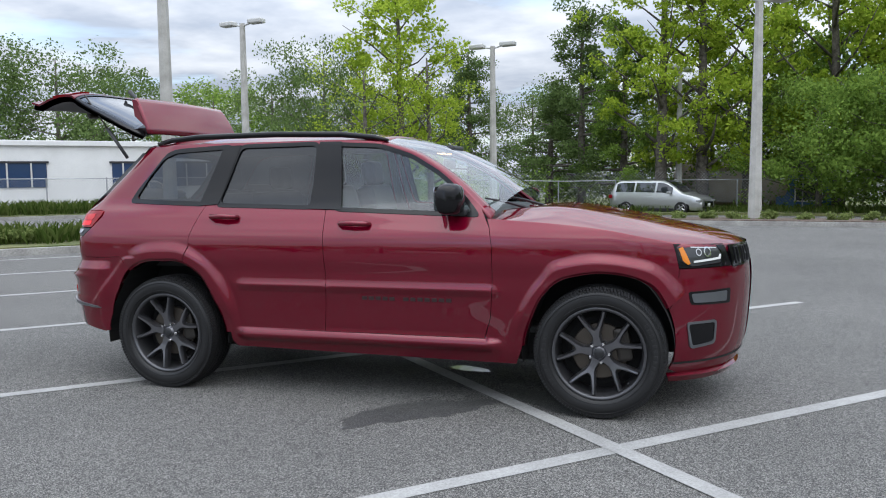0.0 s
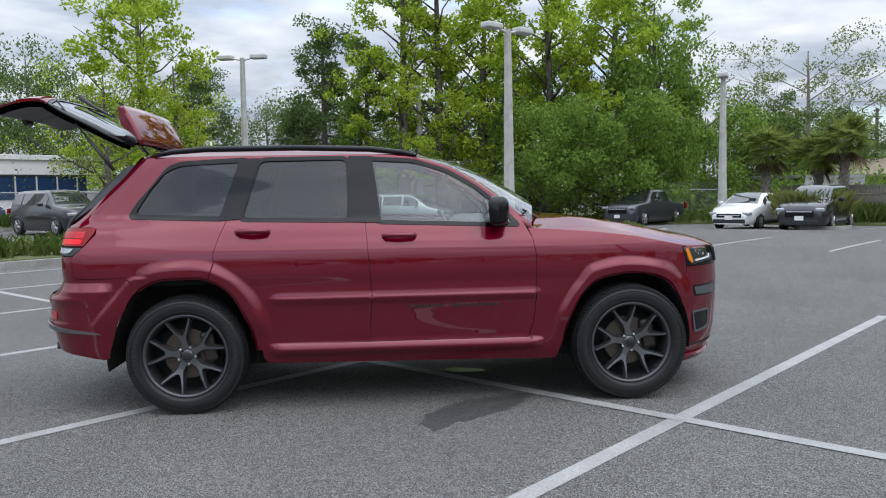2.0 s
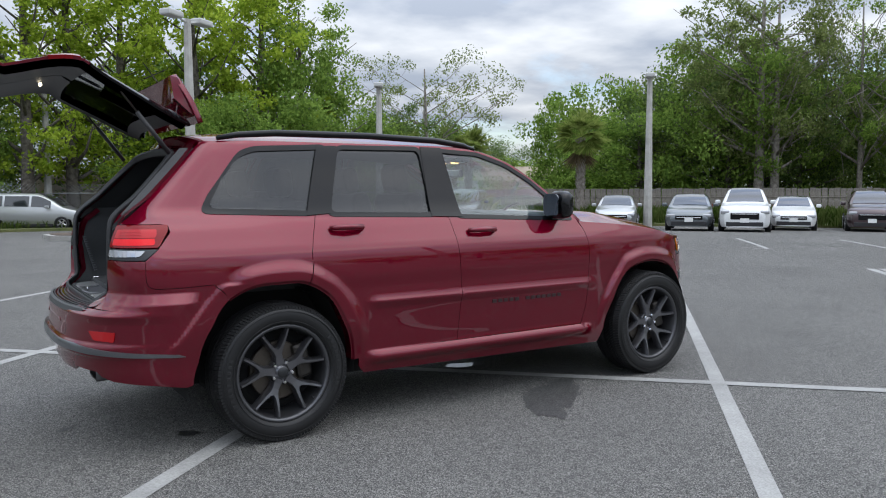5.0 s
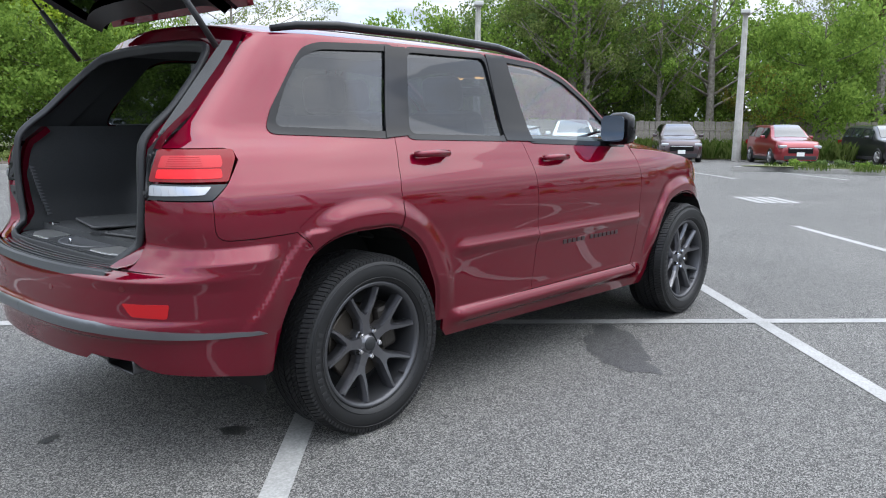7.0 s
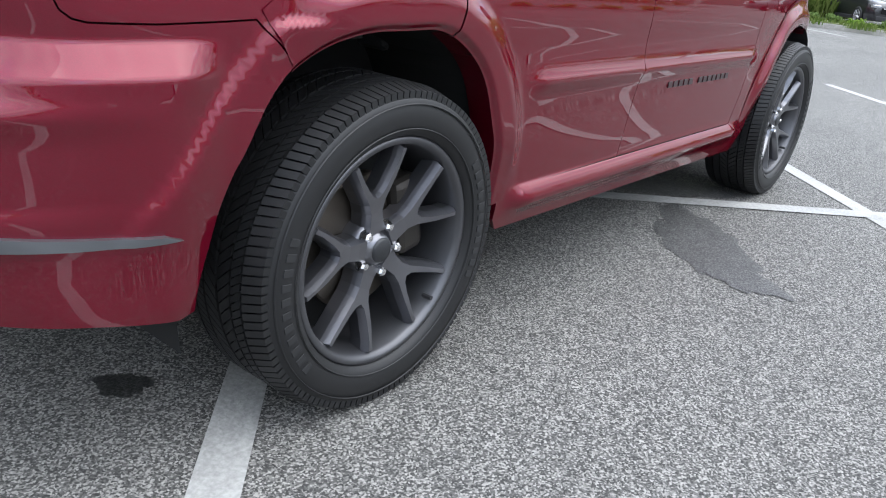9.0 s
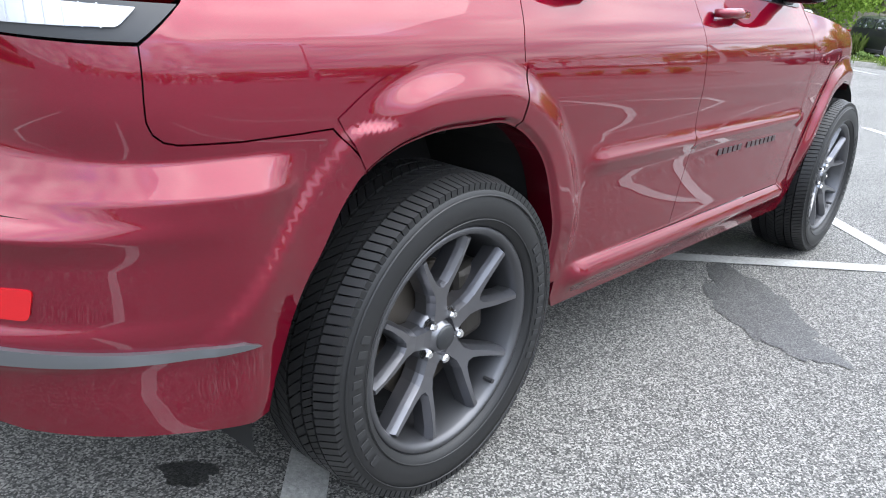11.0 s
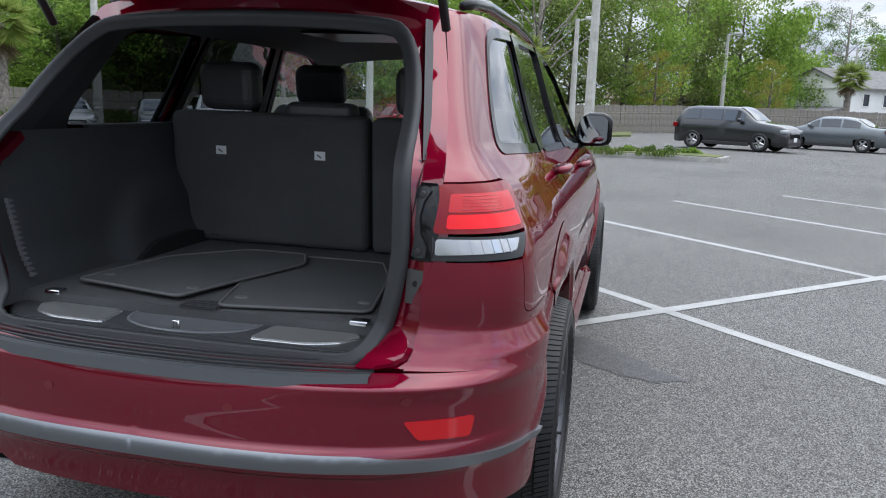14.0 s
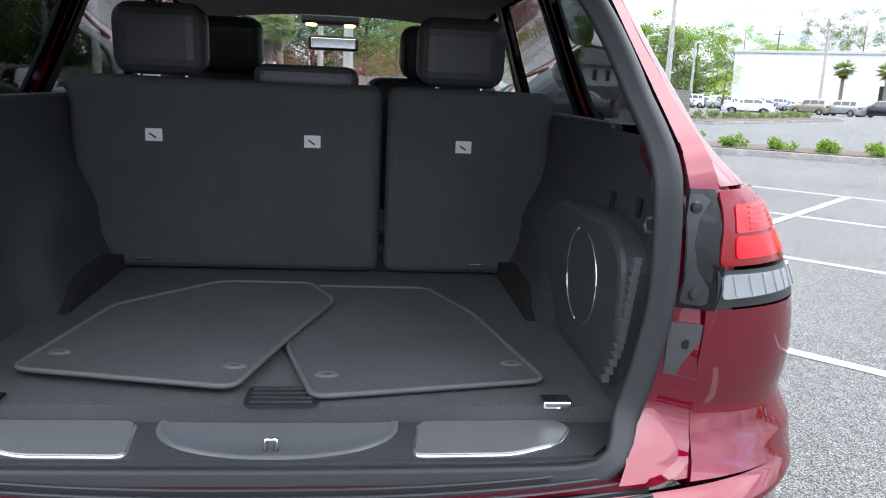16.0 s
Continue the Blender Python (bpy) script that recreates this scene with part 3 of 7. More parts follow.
P_QUARTER = (REAR_CUT + arch(HUB_R, 68, 123, 14)
             + [(-0.368, 0.892), (-0.44, 0.889), (u_at_x(-0.55, 0.885), 0.885), (u_at_x(-0.655, 0.887), 0.887), (u_at_x(-0.675, 0.892), 0.892), (u_at_x(-0.690, 0.904), 0.904), (u_at_x(-0.698, 0.922), 0.922), (u_at_x(-0.70, 0.95), 0.95), (u_at_x(-0.70, 1.03), 1.03), (u_at_x(-0.63, 1.09), 1.09),
                (u_at_x(-0.562, 1.17), 1.17), (u_at_x(-0.566, 1.202), 1.202), (u_at_x(-0.60, 1.211), 1.211), (u_at_y(0.672, 1.211), 1.211)]
             + [(u_at_y(y, z), z) for y, z in ((0.652, 1.30), (0.628, 1.40), (0.60, 1.50), (0.57, 1.60), (0.55, 1.655))] + [(-0.1, 1.665), (0.2, 1.663)])
P_BUMPER = (arch(HUB_R, 123, 181, 16) + [(-0.56, 0.362), (-0.75, 0.385), (u_at_y(0.72, 0.41), 0.404), (u_at_y(0.66, 0.43), 0.422), (u_at_y(0.63, 0.45), 0.448), (u_at_y(0.44, 0.45), 0.452), (u_at_y(0.40, 0.43), 0.428)] + [(-1.6627, 0.42)] + [(-1.6627, 0.775), (-1.0, 0.778), (u_at_y(0.62, 0.78), 0.78)]
            + [(u_at_y(0.635, 0.86), 0.86), (u_at_y(0.64, 0.95), 0.95), (u_at_y(0.645, 1.03), 1.03), (u_at_x(-0.70, 1.03), 1.03), (u_at_x(-0.70, 0.95), 0.95), (u_at_x(-0.698, 0.922), 0.922), (u_at_x(-0.690, 0.904), 0.904), (u_at_x(-0.675, 0.892), 0.892), (u_at_x(-0.655, 0.887), 0.887), (u_at_x(-0.55, 0.885), 0.885), (-0.44, 0.889), (-0.368, 0.892)])
P_SILL = [(0.475, 0.43), (2.24, 0.43), (2.29, 0.33), (2.43, 0.30), (2.42, 0.275), (0.52, 0.30), (0.485, 0.34)]
P_FRONT_BUMPER = (arch(HUB_F, 34, -15, 14)[0:] + [(3.40, 0.235), (4.31, 0.235), (4.31, 0.86), (3.75, 0.86), (3.42, 0.86), (3.345, 0.86), (3.34, 0.80), (3.33, 0.70)])

for mirror in (False, True):
    coarse = 0.06 if mirror else 0.03
    sheet("rear_door", panel_mesh(P_REAR_DOOR, [rounded(RGLASS, 0.04)], step=coarse), M["red_paint"], CAR, mirror=mirror)
    sheet("front_door", panel_mesh(P_FRONT_DOOR, [rounded(FGLASS, 0.04)], step=coarse), M["red_paint"], CAR, mirror=mirror)
    sheet("fender", panel_mesh(P_FENDER, step=coarse), M["red_paint"], CAR, mirror=mirror)
    sheet("quarter_panel", panel_mesh(P_QUARTER, [rounded(QWIN, 0.06)], step=coarse), M["red_paint"], CAR, mirror=mirror)
    sheet("rear_bumper_half", panel_mesh(P_BUMPER, step=0.02), M["red_paint"], CAR, mirror=mirror)
    sheet("side_sill", panel_mesh(P_SILL, step=coarse), M["red_paint"], CAR, mirror=mirror)
    sheet("front_bumper_half", panel_mesh(P_FRONT_BUMPER, step=coarse), M["red_paint"], CAR, mirror=mirror)
    sheet("window", panel_mesh(rounded(RGLASS, 0.04), step=0.03, lift=-0.008, depth=0.004), M["privacy_glass"], CAR, "tinted rear door window", mirror)
    sheet("window", panel_mesh(rounded(QWIN, 0.06), step=0.03, lift=-0.006, depth=0.004), M["privacy_glass"], CAR, "tinted quarter window", mirror)
    sheet("window", panel_mesh(rounded(FGLASS, 0.04), step=0.03, lift=-0.008, depth=0.004), M["clear_glass"], CAR, "clear front door window", mirror)


def flare_surf(hub, proud):
    """The painted arch: u is the angle round the hub, v runs from the wheel opening to the outer seam."""
    def at(u, v):
        a = math.degrees(u)
        r = arch_in[hub](a) + (arch_out[hub](a) - arch_in[hub](a)) * v
        x, z = hub + r * math.cos(u), HUB_Z + r * math.sin(u)
        n = body(x, max(0.22, z))
        bulge = proud * (1.0 - smoothstep(v, 0.40, 0.92)) * (1 - (smoothstep(a, 106, 124) if hub == HUB_R else 0)) + 0.0025
        n.y -= bulge * smoothstep(z, 0.38, 0.62)
        n.y += 0.014 * (1 - smoothstep(v, 0.0, 0.13))
        n.z = z
        return n
    return at


def flare_data(hub, a0, a1, proud):
    surf = flare_surf(hub, proud)
    nu, nv = 44, 22
    vs, ns = [], []
    for i in range(nu + 1):
        for j in range(nv + 1):
            u, v = radians(a0 + (a1 - a0) * i / nu), j / nv
            vs.append(surf(u, v))
            ns.append((surf(u + 0.01, v) - surf(u - 0.01, v)).cross(surf(u, v + 0.02) - surf(u, v - 0.02)).normalized())
    ns = [n if n.y < 0 else -n for n in ns]
    faces, norms = [], []
    for i in range(nu):
        for j in range(nv):
            f = (i * (nv + 1) + j, (i + 1) * (nv + 1) + j, (i + 1) * (nv + 1) + j + 1, i * (nv + 1) + j + 1)
            if (vs[f[1]] - vs[f[0]]).cross(vs[f[2]] - vs[f[0]]).dot(ns[f[0]]) < 0:
                f = f[::-1]
            faces.append(f); norms += [ns[k] for k in f]
    # the lip turned into the wheel opening
    base = len(vs)
    for i in range(nu + 1):
        p = vs[i * (nv + 1)]
        vs.append(p + Vector((0, 0.07, 0)))
    for i in range(nu):
        f = (i * (nv + 1), (i + 1) * (nv + 1), base + i + 1, base + i)
        c = Vector((hub, vs[f[0]].y, HUB_Z)) - vs[f[0]]
        if (vs[f[1]] - vs[f[0]]).cross(vs[f[2]] - vs[f[0]]).dot(c) < 0:
            f = f[::-1]
        faces.append(f); norms += [c.normalized()] * 4
    return [tuple(v) for v in vs], faces, norms


def grid_sheet(name, fn, us, vs, mat, parent, label="", depth=0.0, up=Vector((0, 0, 1))):
    """A smooth sheet fn(u, v) over rows of u and v, given a back face when it has depth."""
    pts = [[fn(u, v) for v in vs] for u in us]
    bm = bmesh.new()
    rows = [[bm.verts.new(p) for p in r] for r in pts]
    for a, b in zip(rows, rows[1:]):
        for k in range(len(vs) - 1):
            bm.faces.new((a[k], a[k + 1], b[k + 1], b[k]))
    bmesh.ops.recalc_face_normals(bm, faces=bm.faces[:])
    bm.normal_update()
    if sum((f.normal.dot(up) for f in bm.faces)) < 0:
        bmesh.ops.reverse_faces(bm, faces=bm.faces[:])
    if depth:
        edge = [e for e in bm.edges if e.is_boundary]
        ext = bmesh.ops.extrude_edge_only(bm, edges=edge)
        bmesh.ops.translate(bm, vec=-up * depth, verts=[g for g in ext["geom"] if isinstance(g, bmesh.types.BMVert)])
    return part(name, bm, mat, parent, label, smooth=True)


# ---- roof, windscreen, bonnet ----
roof_mid = curve([(-0.40, 1.690), (-0.30, 1.712), (-0.1, 1.732), (0.3, 1.742), (0.8, 1.738), (1.26, 1.722), (1.49, 1.700), (1.71, 1.645), (1.97, 1.515), (2.23, 1.355), (2.48, 1.205)])


def crown(x, s):
    """The top of the cabin: s from -1 at the right roof edge to 1 at the left."""
    zt = top_edge(min(x, 2.26)) - max(0.0, x - 2.26) * 0.1
    w = side_width(min(x, 2.3), zt) if x > -0.06 else -body(u_at_x(x, zt), zt).y
    k = 1 - abs(s) ** 2.4
    return Vector((x + 0.10 * k * smoothstep(x, 1.5, 2.2) - 0.045 * k * (1 - smoothstep(x, -0.4, 0.2)), s * w, zt + (roof_mid(x) - zt) * k))


SS = [math.sin(v * math.pi / 2) for v in spread(-1, 1, 24)]
grid_sheet("roof", crown, spread(-0.33, 1.50, 30), SS, M["red_paint"], CAR, depth=0.03)
grid_sheet("windshield", lambda x, s: crown(x, s * 0.93) + Vector((0, 0, -0.004)), spread(1.51, 2.26, 16), SS, M["clear_glass"], CAR, "clear laminated windshield")
for sg in (-1, 1):
    grid_sheet("windshield_pillar", lambda x, s: crown(x, s), spread(1.50, 2.26, 16), [sg * v for v in (0.92, 0.95, 0.975, 1.0)], M["red_paint"], CAR, depth=0.02)
grid_sheet("sunroof", lambda x, s: crown(x, s * 0.62) + Vector((0, 0, 0.004)), spread(0.10, 1.28, 12), SS, M["gloss_black"], CAR, "dark panoramic glass roof panel", depth=0.004)
hood_mid = curve([(2.24, 1.185), (2.45, 1.205), (2.6, 1.212), (3.0, 1.155), (3.3, 1.098), (3.5, 1.062), (3.66, 1.02), (3.735, 0.992)])


def hood_at(x, s):
    z = hood_edge(x)
    e = body(x, z) if x < FRONT_START else body(u_at_x(min(x, front_x(z) - 0.004), z), z)
    k = 1 - abs(s) ** 3.0
    bulge = 0.012 * (smoothstep(abs(s), 0.45, 0.5) - smoothstep(abs(s), 0.62, 0.75))
    return Vector((x, s * -e.y, e.z + (hood_mid(x) - e.z) * k + bulge * (1 - smoothstep(x, 3.0, 3.5))))


grid_sheet("bonnet", hood_at, spread(2.26, 3.73, 34), SS, M["red_paint"], CAR, depth=0.05)
bm = box_bm((0.42, 1.36, 0.02), (2.34, 0, 1.150), 0.008)
part("cowl", bm, M["black_plastic"], CAR, "black plastic cowl under the windshield")
for y in (-0.35, 0.25):
    bm = tube_bm([(2.40, y, 1.20), (2.30, y - 0.2, 1.245), (2.22, y - 0.42, 1.275)], [0.012, 0.009, 0.006], 6)
    part("wiper", bm, M["black_plastic"], CAR)

for mirror in (False, True):
    sg = 1 if mirror else -1
    sheet("wheel_arch_flare", flare_data(HUB_R, 124, 72.3, 0.026), M["red_paint"], CAR, mirror=mirror)
    sheet("wheel_arch_flare", flare_data(HUB_R, 71.7, 2, 0.026), M["red_paint"], CAR, mirror=mirror)
    sheet("wheel_arch_flare", flare_data(HUB_F, 178, 36, 0.026), M["red_paint"], CAR, mirror=mirror)
    # black pillar covers and window surrounds, a little proud of the doors
    for outline, label in (([(1.055, 1.655), (1.215, 1.652), (1.272, 1.205), (1.04, 1.212)], "gloss black door pillar cover"),
                           ([(0.335, 1.645), (0.468, 1.648), (0.36, 1.245), (0.205, 1.235)], "gloss black rear pillar cover")):
        sheet("pillar_cover", panel_mesh(outline, step=0.025, lift=0.0065, depth=0.009), M["gloss_black"], CAR, label, mirror)
    for glass, grow in ((RGLASS, 0.026), (FGLASS, 0.026), (QWIN, 0.030)):
        sheet("window_trim", panel_mesh(rounded(shrink(glass, -grow), 0.06), [rounded(shrink(glass, 0.004), 0.04)], step=0.022, lift=0.0035, depth=0.014), M["gloss_black"], CAR, "black window surround", mirror)
    # roof rail on two feet
    pts = [(-0.24, sg * 0.585, 1.676), (-0.12, sg * 0.592, 1.698), (0.1, sg * 0.597, 1.714), (0.7, sg * 0.600, 1.716), (1.2, sg * 0.592, 1.701), (1.42, sg * 0.583, 1.676), (1.52, sg * 0.576, 1.652)]
    part("roof_rail", tube_bm(pts, [0.012, 0.016, 0.018, 0.018, 0.018, 0.016, 0.011], 10, flat=1.15), M["gloss_black"], CAR, "black roof rail", smooth=True)
    # door handles: a paddle on a dark cup
    for hx, hz in ((0.435, 1.165), (1.385, 1.122)):
        y0 = side_width(hx, hz)
        bm = tube_bm([(hx - 0.105, sg * (y0 + 0.008), hz), (hx - 0.085, sg * (y0 + 0.036), hz + 0.003), (hx, sg * (y0 + 0.046), hz + 0.005), (hx + 0.085, sg * (y0 + 0.036), hz + 0.002), (hx + 0.105, sg * (y0 + 0.006), hz)],
                     [0.013, 0.016, 0.018, 0.017, 0.013], 10)
        h = part("door_handle", bm, M["red_paint"], CAR, "red paddle door handle", smooth=True)
        bm = box_bm((0.09, 0.010, 0.042), (hx + 0.005, sg * (y0 + 0.003), hz - 0.004), 0.004)
        part("handle_cup", bm, M["bar_dark"], h)
    # raised lettering low on the front door, as plain bars
    for k in range(13):
        if k == 5:
            continue
        bx = 1.46 + 0.046 * k
        bm = box_bm((0.034, 0.004, 0.022), (bx, sg * (side_width(bx, 0.657) + 0.002), 0.657), 0.001)
        part("lettering_bar", bm, M["bar_dark"], CAR)
    # door mirror
    my = side_width(2.03, 1.24)
    bm = bmesh.new()
    rows = []
    for yy, dx, x0, zb, zt in ((0.03, 0.07, 2.03, 1.195, 1.275), (0.055, 0.125, 2.02, 1.180, 1.340), (0.10, 0.150, 2.015, 1.178, 1.368), (0.18, 0.150, 2.01, 1.180, 1.370), (0.215, 0.125, 2.0, 1.19, 1.355), (0.232, 0.08, 1.985, 1.215, 1.33)):
        ring = []
        for k in range(16):
            a = 2 * math.pi * k / 16
            c, s = math.cos(a), math.sin(a)
            n = 0.6
            px = x0 + (abs(c) ** n * (1 if c > 0 else -0.45)) * dx * 0.62
            pz = (zb + zt) / 2 + abs(s) ** n * (1 if s > 0 else -1) * (zt - zb) / 2
            ring.append(bm.verts.new((px, sg * (my - 0.03 + yy), pz)))
        rows.append(ring)
    for a, b in zip(rows, rows[1:]):
        for k in range(16):
            bm.faces.new((a[k], a[(k + 1) % 16], b[(k + 1) % 16], b[k]))
    bm.faces.new(rows[0]); bm.faces.new(rows[-1])
    bmesh.ops.recalc_face_normals(bm, faces=bm.faces[:])
    shell = part("door_mirror", bm, M["gloss_black"], CAR, "gloss black door mirror", smooth=True)
    bm = extrude_poly(rounded([(0.055, 1.200), (0.208, 1.200), (0.208, 1.35), (0.055, 1.35)], 0.04), 0.004, lambda u, v, w: Vector((1.948 - w, sg * (my - 0.03 + u), v)))
    part("mirror_glass", bm, M["mirror_glass"], shell, "mirror glass")
    bm = box_bm((0.11, 0.10, 0.045), (2.06, sg * (my + 0.005), 1.19), 0.015)
    part("mirror_foot", bm, M["black_plastic"], shell)
    # headlight, its amber marker and the daytime strip
    sheet("headlight", panel_mesh([(3.345, 0.985), (3.38, 1.000), (3.66, 0.985), (3.70, 0.93), (3.68, 0.885), (3.44, 0.870), (3.365, 0.90)], step=0.04, lift=-0.004, depth=0.03), M["headlamp"], CAR, "smoked headlight lens with bright inner bezel", mirror)
    sheet("daytime_strip", panel_mesh([(3.45, 0.892), (3.67, 0.906), (3.685, 0.935), (3.67, 0.935), (3.66, 0.918), (3.45, 0.904)], step=0.02, lift=0.002, depth=0.004, gap=0), M["white"], CAR, "white daytime running strip", mirror)
    for pu, pz, pr in ((3.565, 0.952, 0.030), (3.495, 0.952, 0.022)):
        sheet("projector_ring", panel_mesh(arc(pu, pz, pr, 0, 345, 20), [arc(pu, pz, pr * 0.72, 0, 345, 20)], step=0.03, lift=0.001, depth=0.006, gap=0), M["chrome"], CAR, "", mirror)
    sheet("headlight_bar", panel_mesh([(3.44, 0.986), (3.65, 0.976), (3.65, 0.970), (3.44, 0.979)], step=0.03, lift=0.001, depth=0.004, gap=0), M["bright_edge"], CAR, "", mirror)
    sheet("marker_lamp", panel_mesh([(3.352, 0.978), (3.385, 0.988), (3.425, 0.888), (3.405, 0.880), (3.372, 0.905)], step=0.03, lift=0.003, depth=0.004), M["amber"], CAR, "amber side marker lamp", mirror)
    sheet("headlight_bezel", panel_mesh([(3.325, 1.006), (3.74, 0.996), (3.78, 0.86), (3.345, 0.862)], [[(3.345, 0.985), (3.38, 1.000), (3.66, 0.985), (3.70, 0.93), (3.68, 0.885), (3.44, 0.870), (3.365, 0.90)]], step=0.04, lift=-0.001), M["gloss_black"], CAR, "", mirror)
    sheet("fog_lamp_frame", panel_mesh(rounded([(3.40, 0.545), (3.62, 0.545), (3.62, 0.42), (3.44, 0.40)], 0.02), step=0.03, lift=0.004, depth=0.01), M["gloss_black"], CAR, "black fog lamp surround", mirror)
    sheet("bumper_insert", panel_mesh(rounded([(3.42, 0.715), (3.72, 0.72), (3.72, 0.655), (3.44, 0.66)], 0.015), step=0.03, lift=0.004, depth=0.01), M["trim_silver"], CAR, "", mirror)
    sheet("insert_recess", panel_mesh(rounded([(3.40, 0.728), (3.76, 0.733), (3.76, 0.640), (3.42, 0.648)], 0.02), step=0.03, lift=0.002, depth=0.006), M["gloss_black"], CAR, "", mirror)
    sheet("fog_lamp_rim", panel_mesh(rounded([(3.395, 0.552), (3.632, 0.556), (3.632, 0.412), (3.43, 0.392)], 0.03), [rounded([(3.412, 0.536), (3.612, 0.538), (3.612, 0.430), (3.45, 0.412)], 0.02)], step=0.03, lift=0.009, depth=0.012), M["trim_silver"], CAR, "satin rim of the fog lamp pocket", mirror)
    for k in range(4):
        uu = 3.84 + 0.12 * k
        sheet("grille_slot", panel_mesh(rounded([(uu, 0.972), (uu + 0.055, 0.972), (uu + 0.055, 0.865), (uu, 0.865)], 0.012), [rounded([(uu + 0.010, 0.962), (uu + 0.045, 0.962), (uu + 0.045, 0.875), (uu + 0.010, 0.875)], 0.008)], step=0.03, lift=0.008, depth=0.012), M["tip_metal"], CAR, "dark grille slot surround", mirror)
    sheet("front_lip_line", panel_mesh([(3.32, 0.318), (4.31, 0.330), (4.31, 0.316), (3.33, 0.304)], step=0.05, lift=0.004, depth=0.006), M["liner"], CAR, "", mirror)
    sheet("front_lip", panel_mesh([(3.30, 0.245), (4.31, 0.245), (4.31, 0.205), (3.33, 0.205)], step=0.06, lift=0.022, depth=0.03), M["red_paint"], CAR, "", mirror)
    sheet("grille", panel_mesh([(3.79, 0.985), (4.31, 0.985), (4.31, 0.85), (3.79, 0.85)], step=0.06, lift=0.002), M["gloss_black"], CAR, "black slotted grille", mirror)
    # tail lamp: red lens over a clear strip in a dark frame
    def lamp_panel(y0, x1, z0, z1, slant, r):
        """A lens outline from its inner edge y0 to x1 at its top, the outer end slanting back below."""
        top, low = u_at_x(x1, z1), u_at_x(x1 - slant, z0)
        return rounded([(u_at_y(y0, z1), z1), (top, z1), (u_at_x(x1 - 0.004, z1 - 0.03), z1 - 0.03), (low, z0), (u_at_y(y0, z0), z0)], r)
    TL = lamp_panel(0.660, -0.566, 1.093, 1.208, 0.062, 0.016)
    TC = [(u_at_y(0.660, 1.091), 1.091), (u_at_x(-0.632, 1.088), 1.088), (u_at_x(-0.70, 1.032), 1.032), (u_at_y(0.660, 1.03), 1.03)]
    lamp = sheet("tail_lamp", panel_mesh(TL, step=0.014, lift=0.004, depth=0.05, gap=0.002), M["tail_red"], CAR, "glossy red tail lamp lens", mirror)
    sheet("lamp_frame", panel_mesh(TC, step=0.016, lift=0.001, depth=0.05, gap=0.002), M["trim_grey"], lamp, "dark grey lamp frame", mirror)
    sheet("reversing_lens", panel_mesh(rounded([(u_at_y(0.668, 1.085), 1.085), (u_at_x(-0.69, 1.080), 1.080), (u_at_x(-0.72, 1.050), 1.050), (u_at_y(0.668, 1.044), 1.044)], 0.010), step=0.014, lift=0.006, depth=0.008), M["lens_clear"], lamp, "clear reversing lamp lens", mirror)
    for k in range(7):
        uu = u_at_y(0.690, 1.065) + 0.028 * k
        sheet("lens_rib", panel_mesh([(uu, 1.081), (uu + 0.003, 1.081), (uu + 0.003, 1.049), (uu, 1.049)], step=0.02, lift=0.0078, depth=0.003, gap=0), M["lens_clear"], lamp, "", mirror)
    sheet("lamp_core", panel_mesh(lamp_panel(0.690, -0.640, 1.104, 1.140, 0.016, 0.010), step=0.016, lift=0.0062, depth=0.004), M["tail_bright"], lamp, "bright red inner lamp", mirror)
    sheet("lamp_upper_core", panel_mesh(lamp_panel(0.690, -0.625, 1.1415, 1.186, 0.014, 0.010), step=0.016, lift=0.0060, depth=0.004), M["tail_pale"], lamp, "paler red ribbed reflector", mirror)
    for k in range(5):
        z = 1.148 + 0.0075 * k
        sheet("lens_rib", panel_mesh([(u_at_y(0.72, z), z), (u_at_x(-0.70, z), z), (u_at_x(-0.70, z + 0.002), z + 0.002), (u_at_y(0.72, z + 0.002), z + 0.002)], step=0.03, lift=0.0074, depth=0.002, gap=0), M["reflector_red"], lamp, "", mirror)
    # rear bumper: silver strip, reflector, parking sensors, step pad, tail pipe
    sheet("bumper_strip", panel_mesh([(u_at_x(-0.525, 0.535), 0.532), (-1.2, 0.554), (-1.666, 0.556), (-1.666, 0.596), (-1.2, 0.594), (u_at_x(-0.56, 0.55), 0.548)], step=0.025, zstep=0.009, lift=0.009, depth=0.016), M["trim_silver"], CAR, "satin grey bumper strip", mirror)
    sheet("reflector", panel_mesh(rounded([(u_at_y(0.785, 0.672), 0.672), (u_at_y(0.775, 0.617), 0.617), (u_at_y(0.665, 0.622), 0.622), (u_at_y(0.632, 0.672), 0.672)], 0.012), step=0.02, lift=0.004, depth=0.01), M["reflector_red"], CAR, "red bumper reflector", mirror)
    for su, sz in ((u_at_y(0.642, 0.722), 0.722), (u_at_y(0.24, 0.686), 0.686)):
        sheet("parking_sensor", panel_mesh(arc(su, sz, 0.011, 0, 330, 11), step=0.02, lift=0.002, depth=0.003, gap=0), M["red_dark"], CAR, "", mirror)
    tip = rounded([(-0.108, -0.027), (0.108, -0.027), (0.100, 0.030), (-0.100, 0.030)], 0.016)
    bm = bmesh.new()
    rings = [[bm.verts.new((x, sg * 0.532 + y, 0.424 + z)) for y, z in shrink(tip, inset)] for x, inset in ((-0.80, 0.0), (-0.908, 0.0), (-0.913, 0.002), (-0.910, 0.006), (-0.83, 0.007))]
    for a, b in zip(rings, rings[1:]):
        for k in range(len(a)):
            bm.faces.new((a[k], a[(k + 1) % len(a)], b[(k + 1) % len(a)], b[k]))
    bm.faces.new(rings[-1])
    bmesh.ops.recalc_face_normals(bm, faces=bm.faces[:])
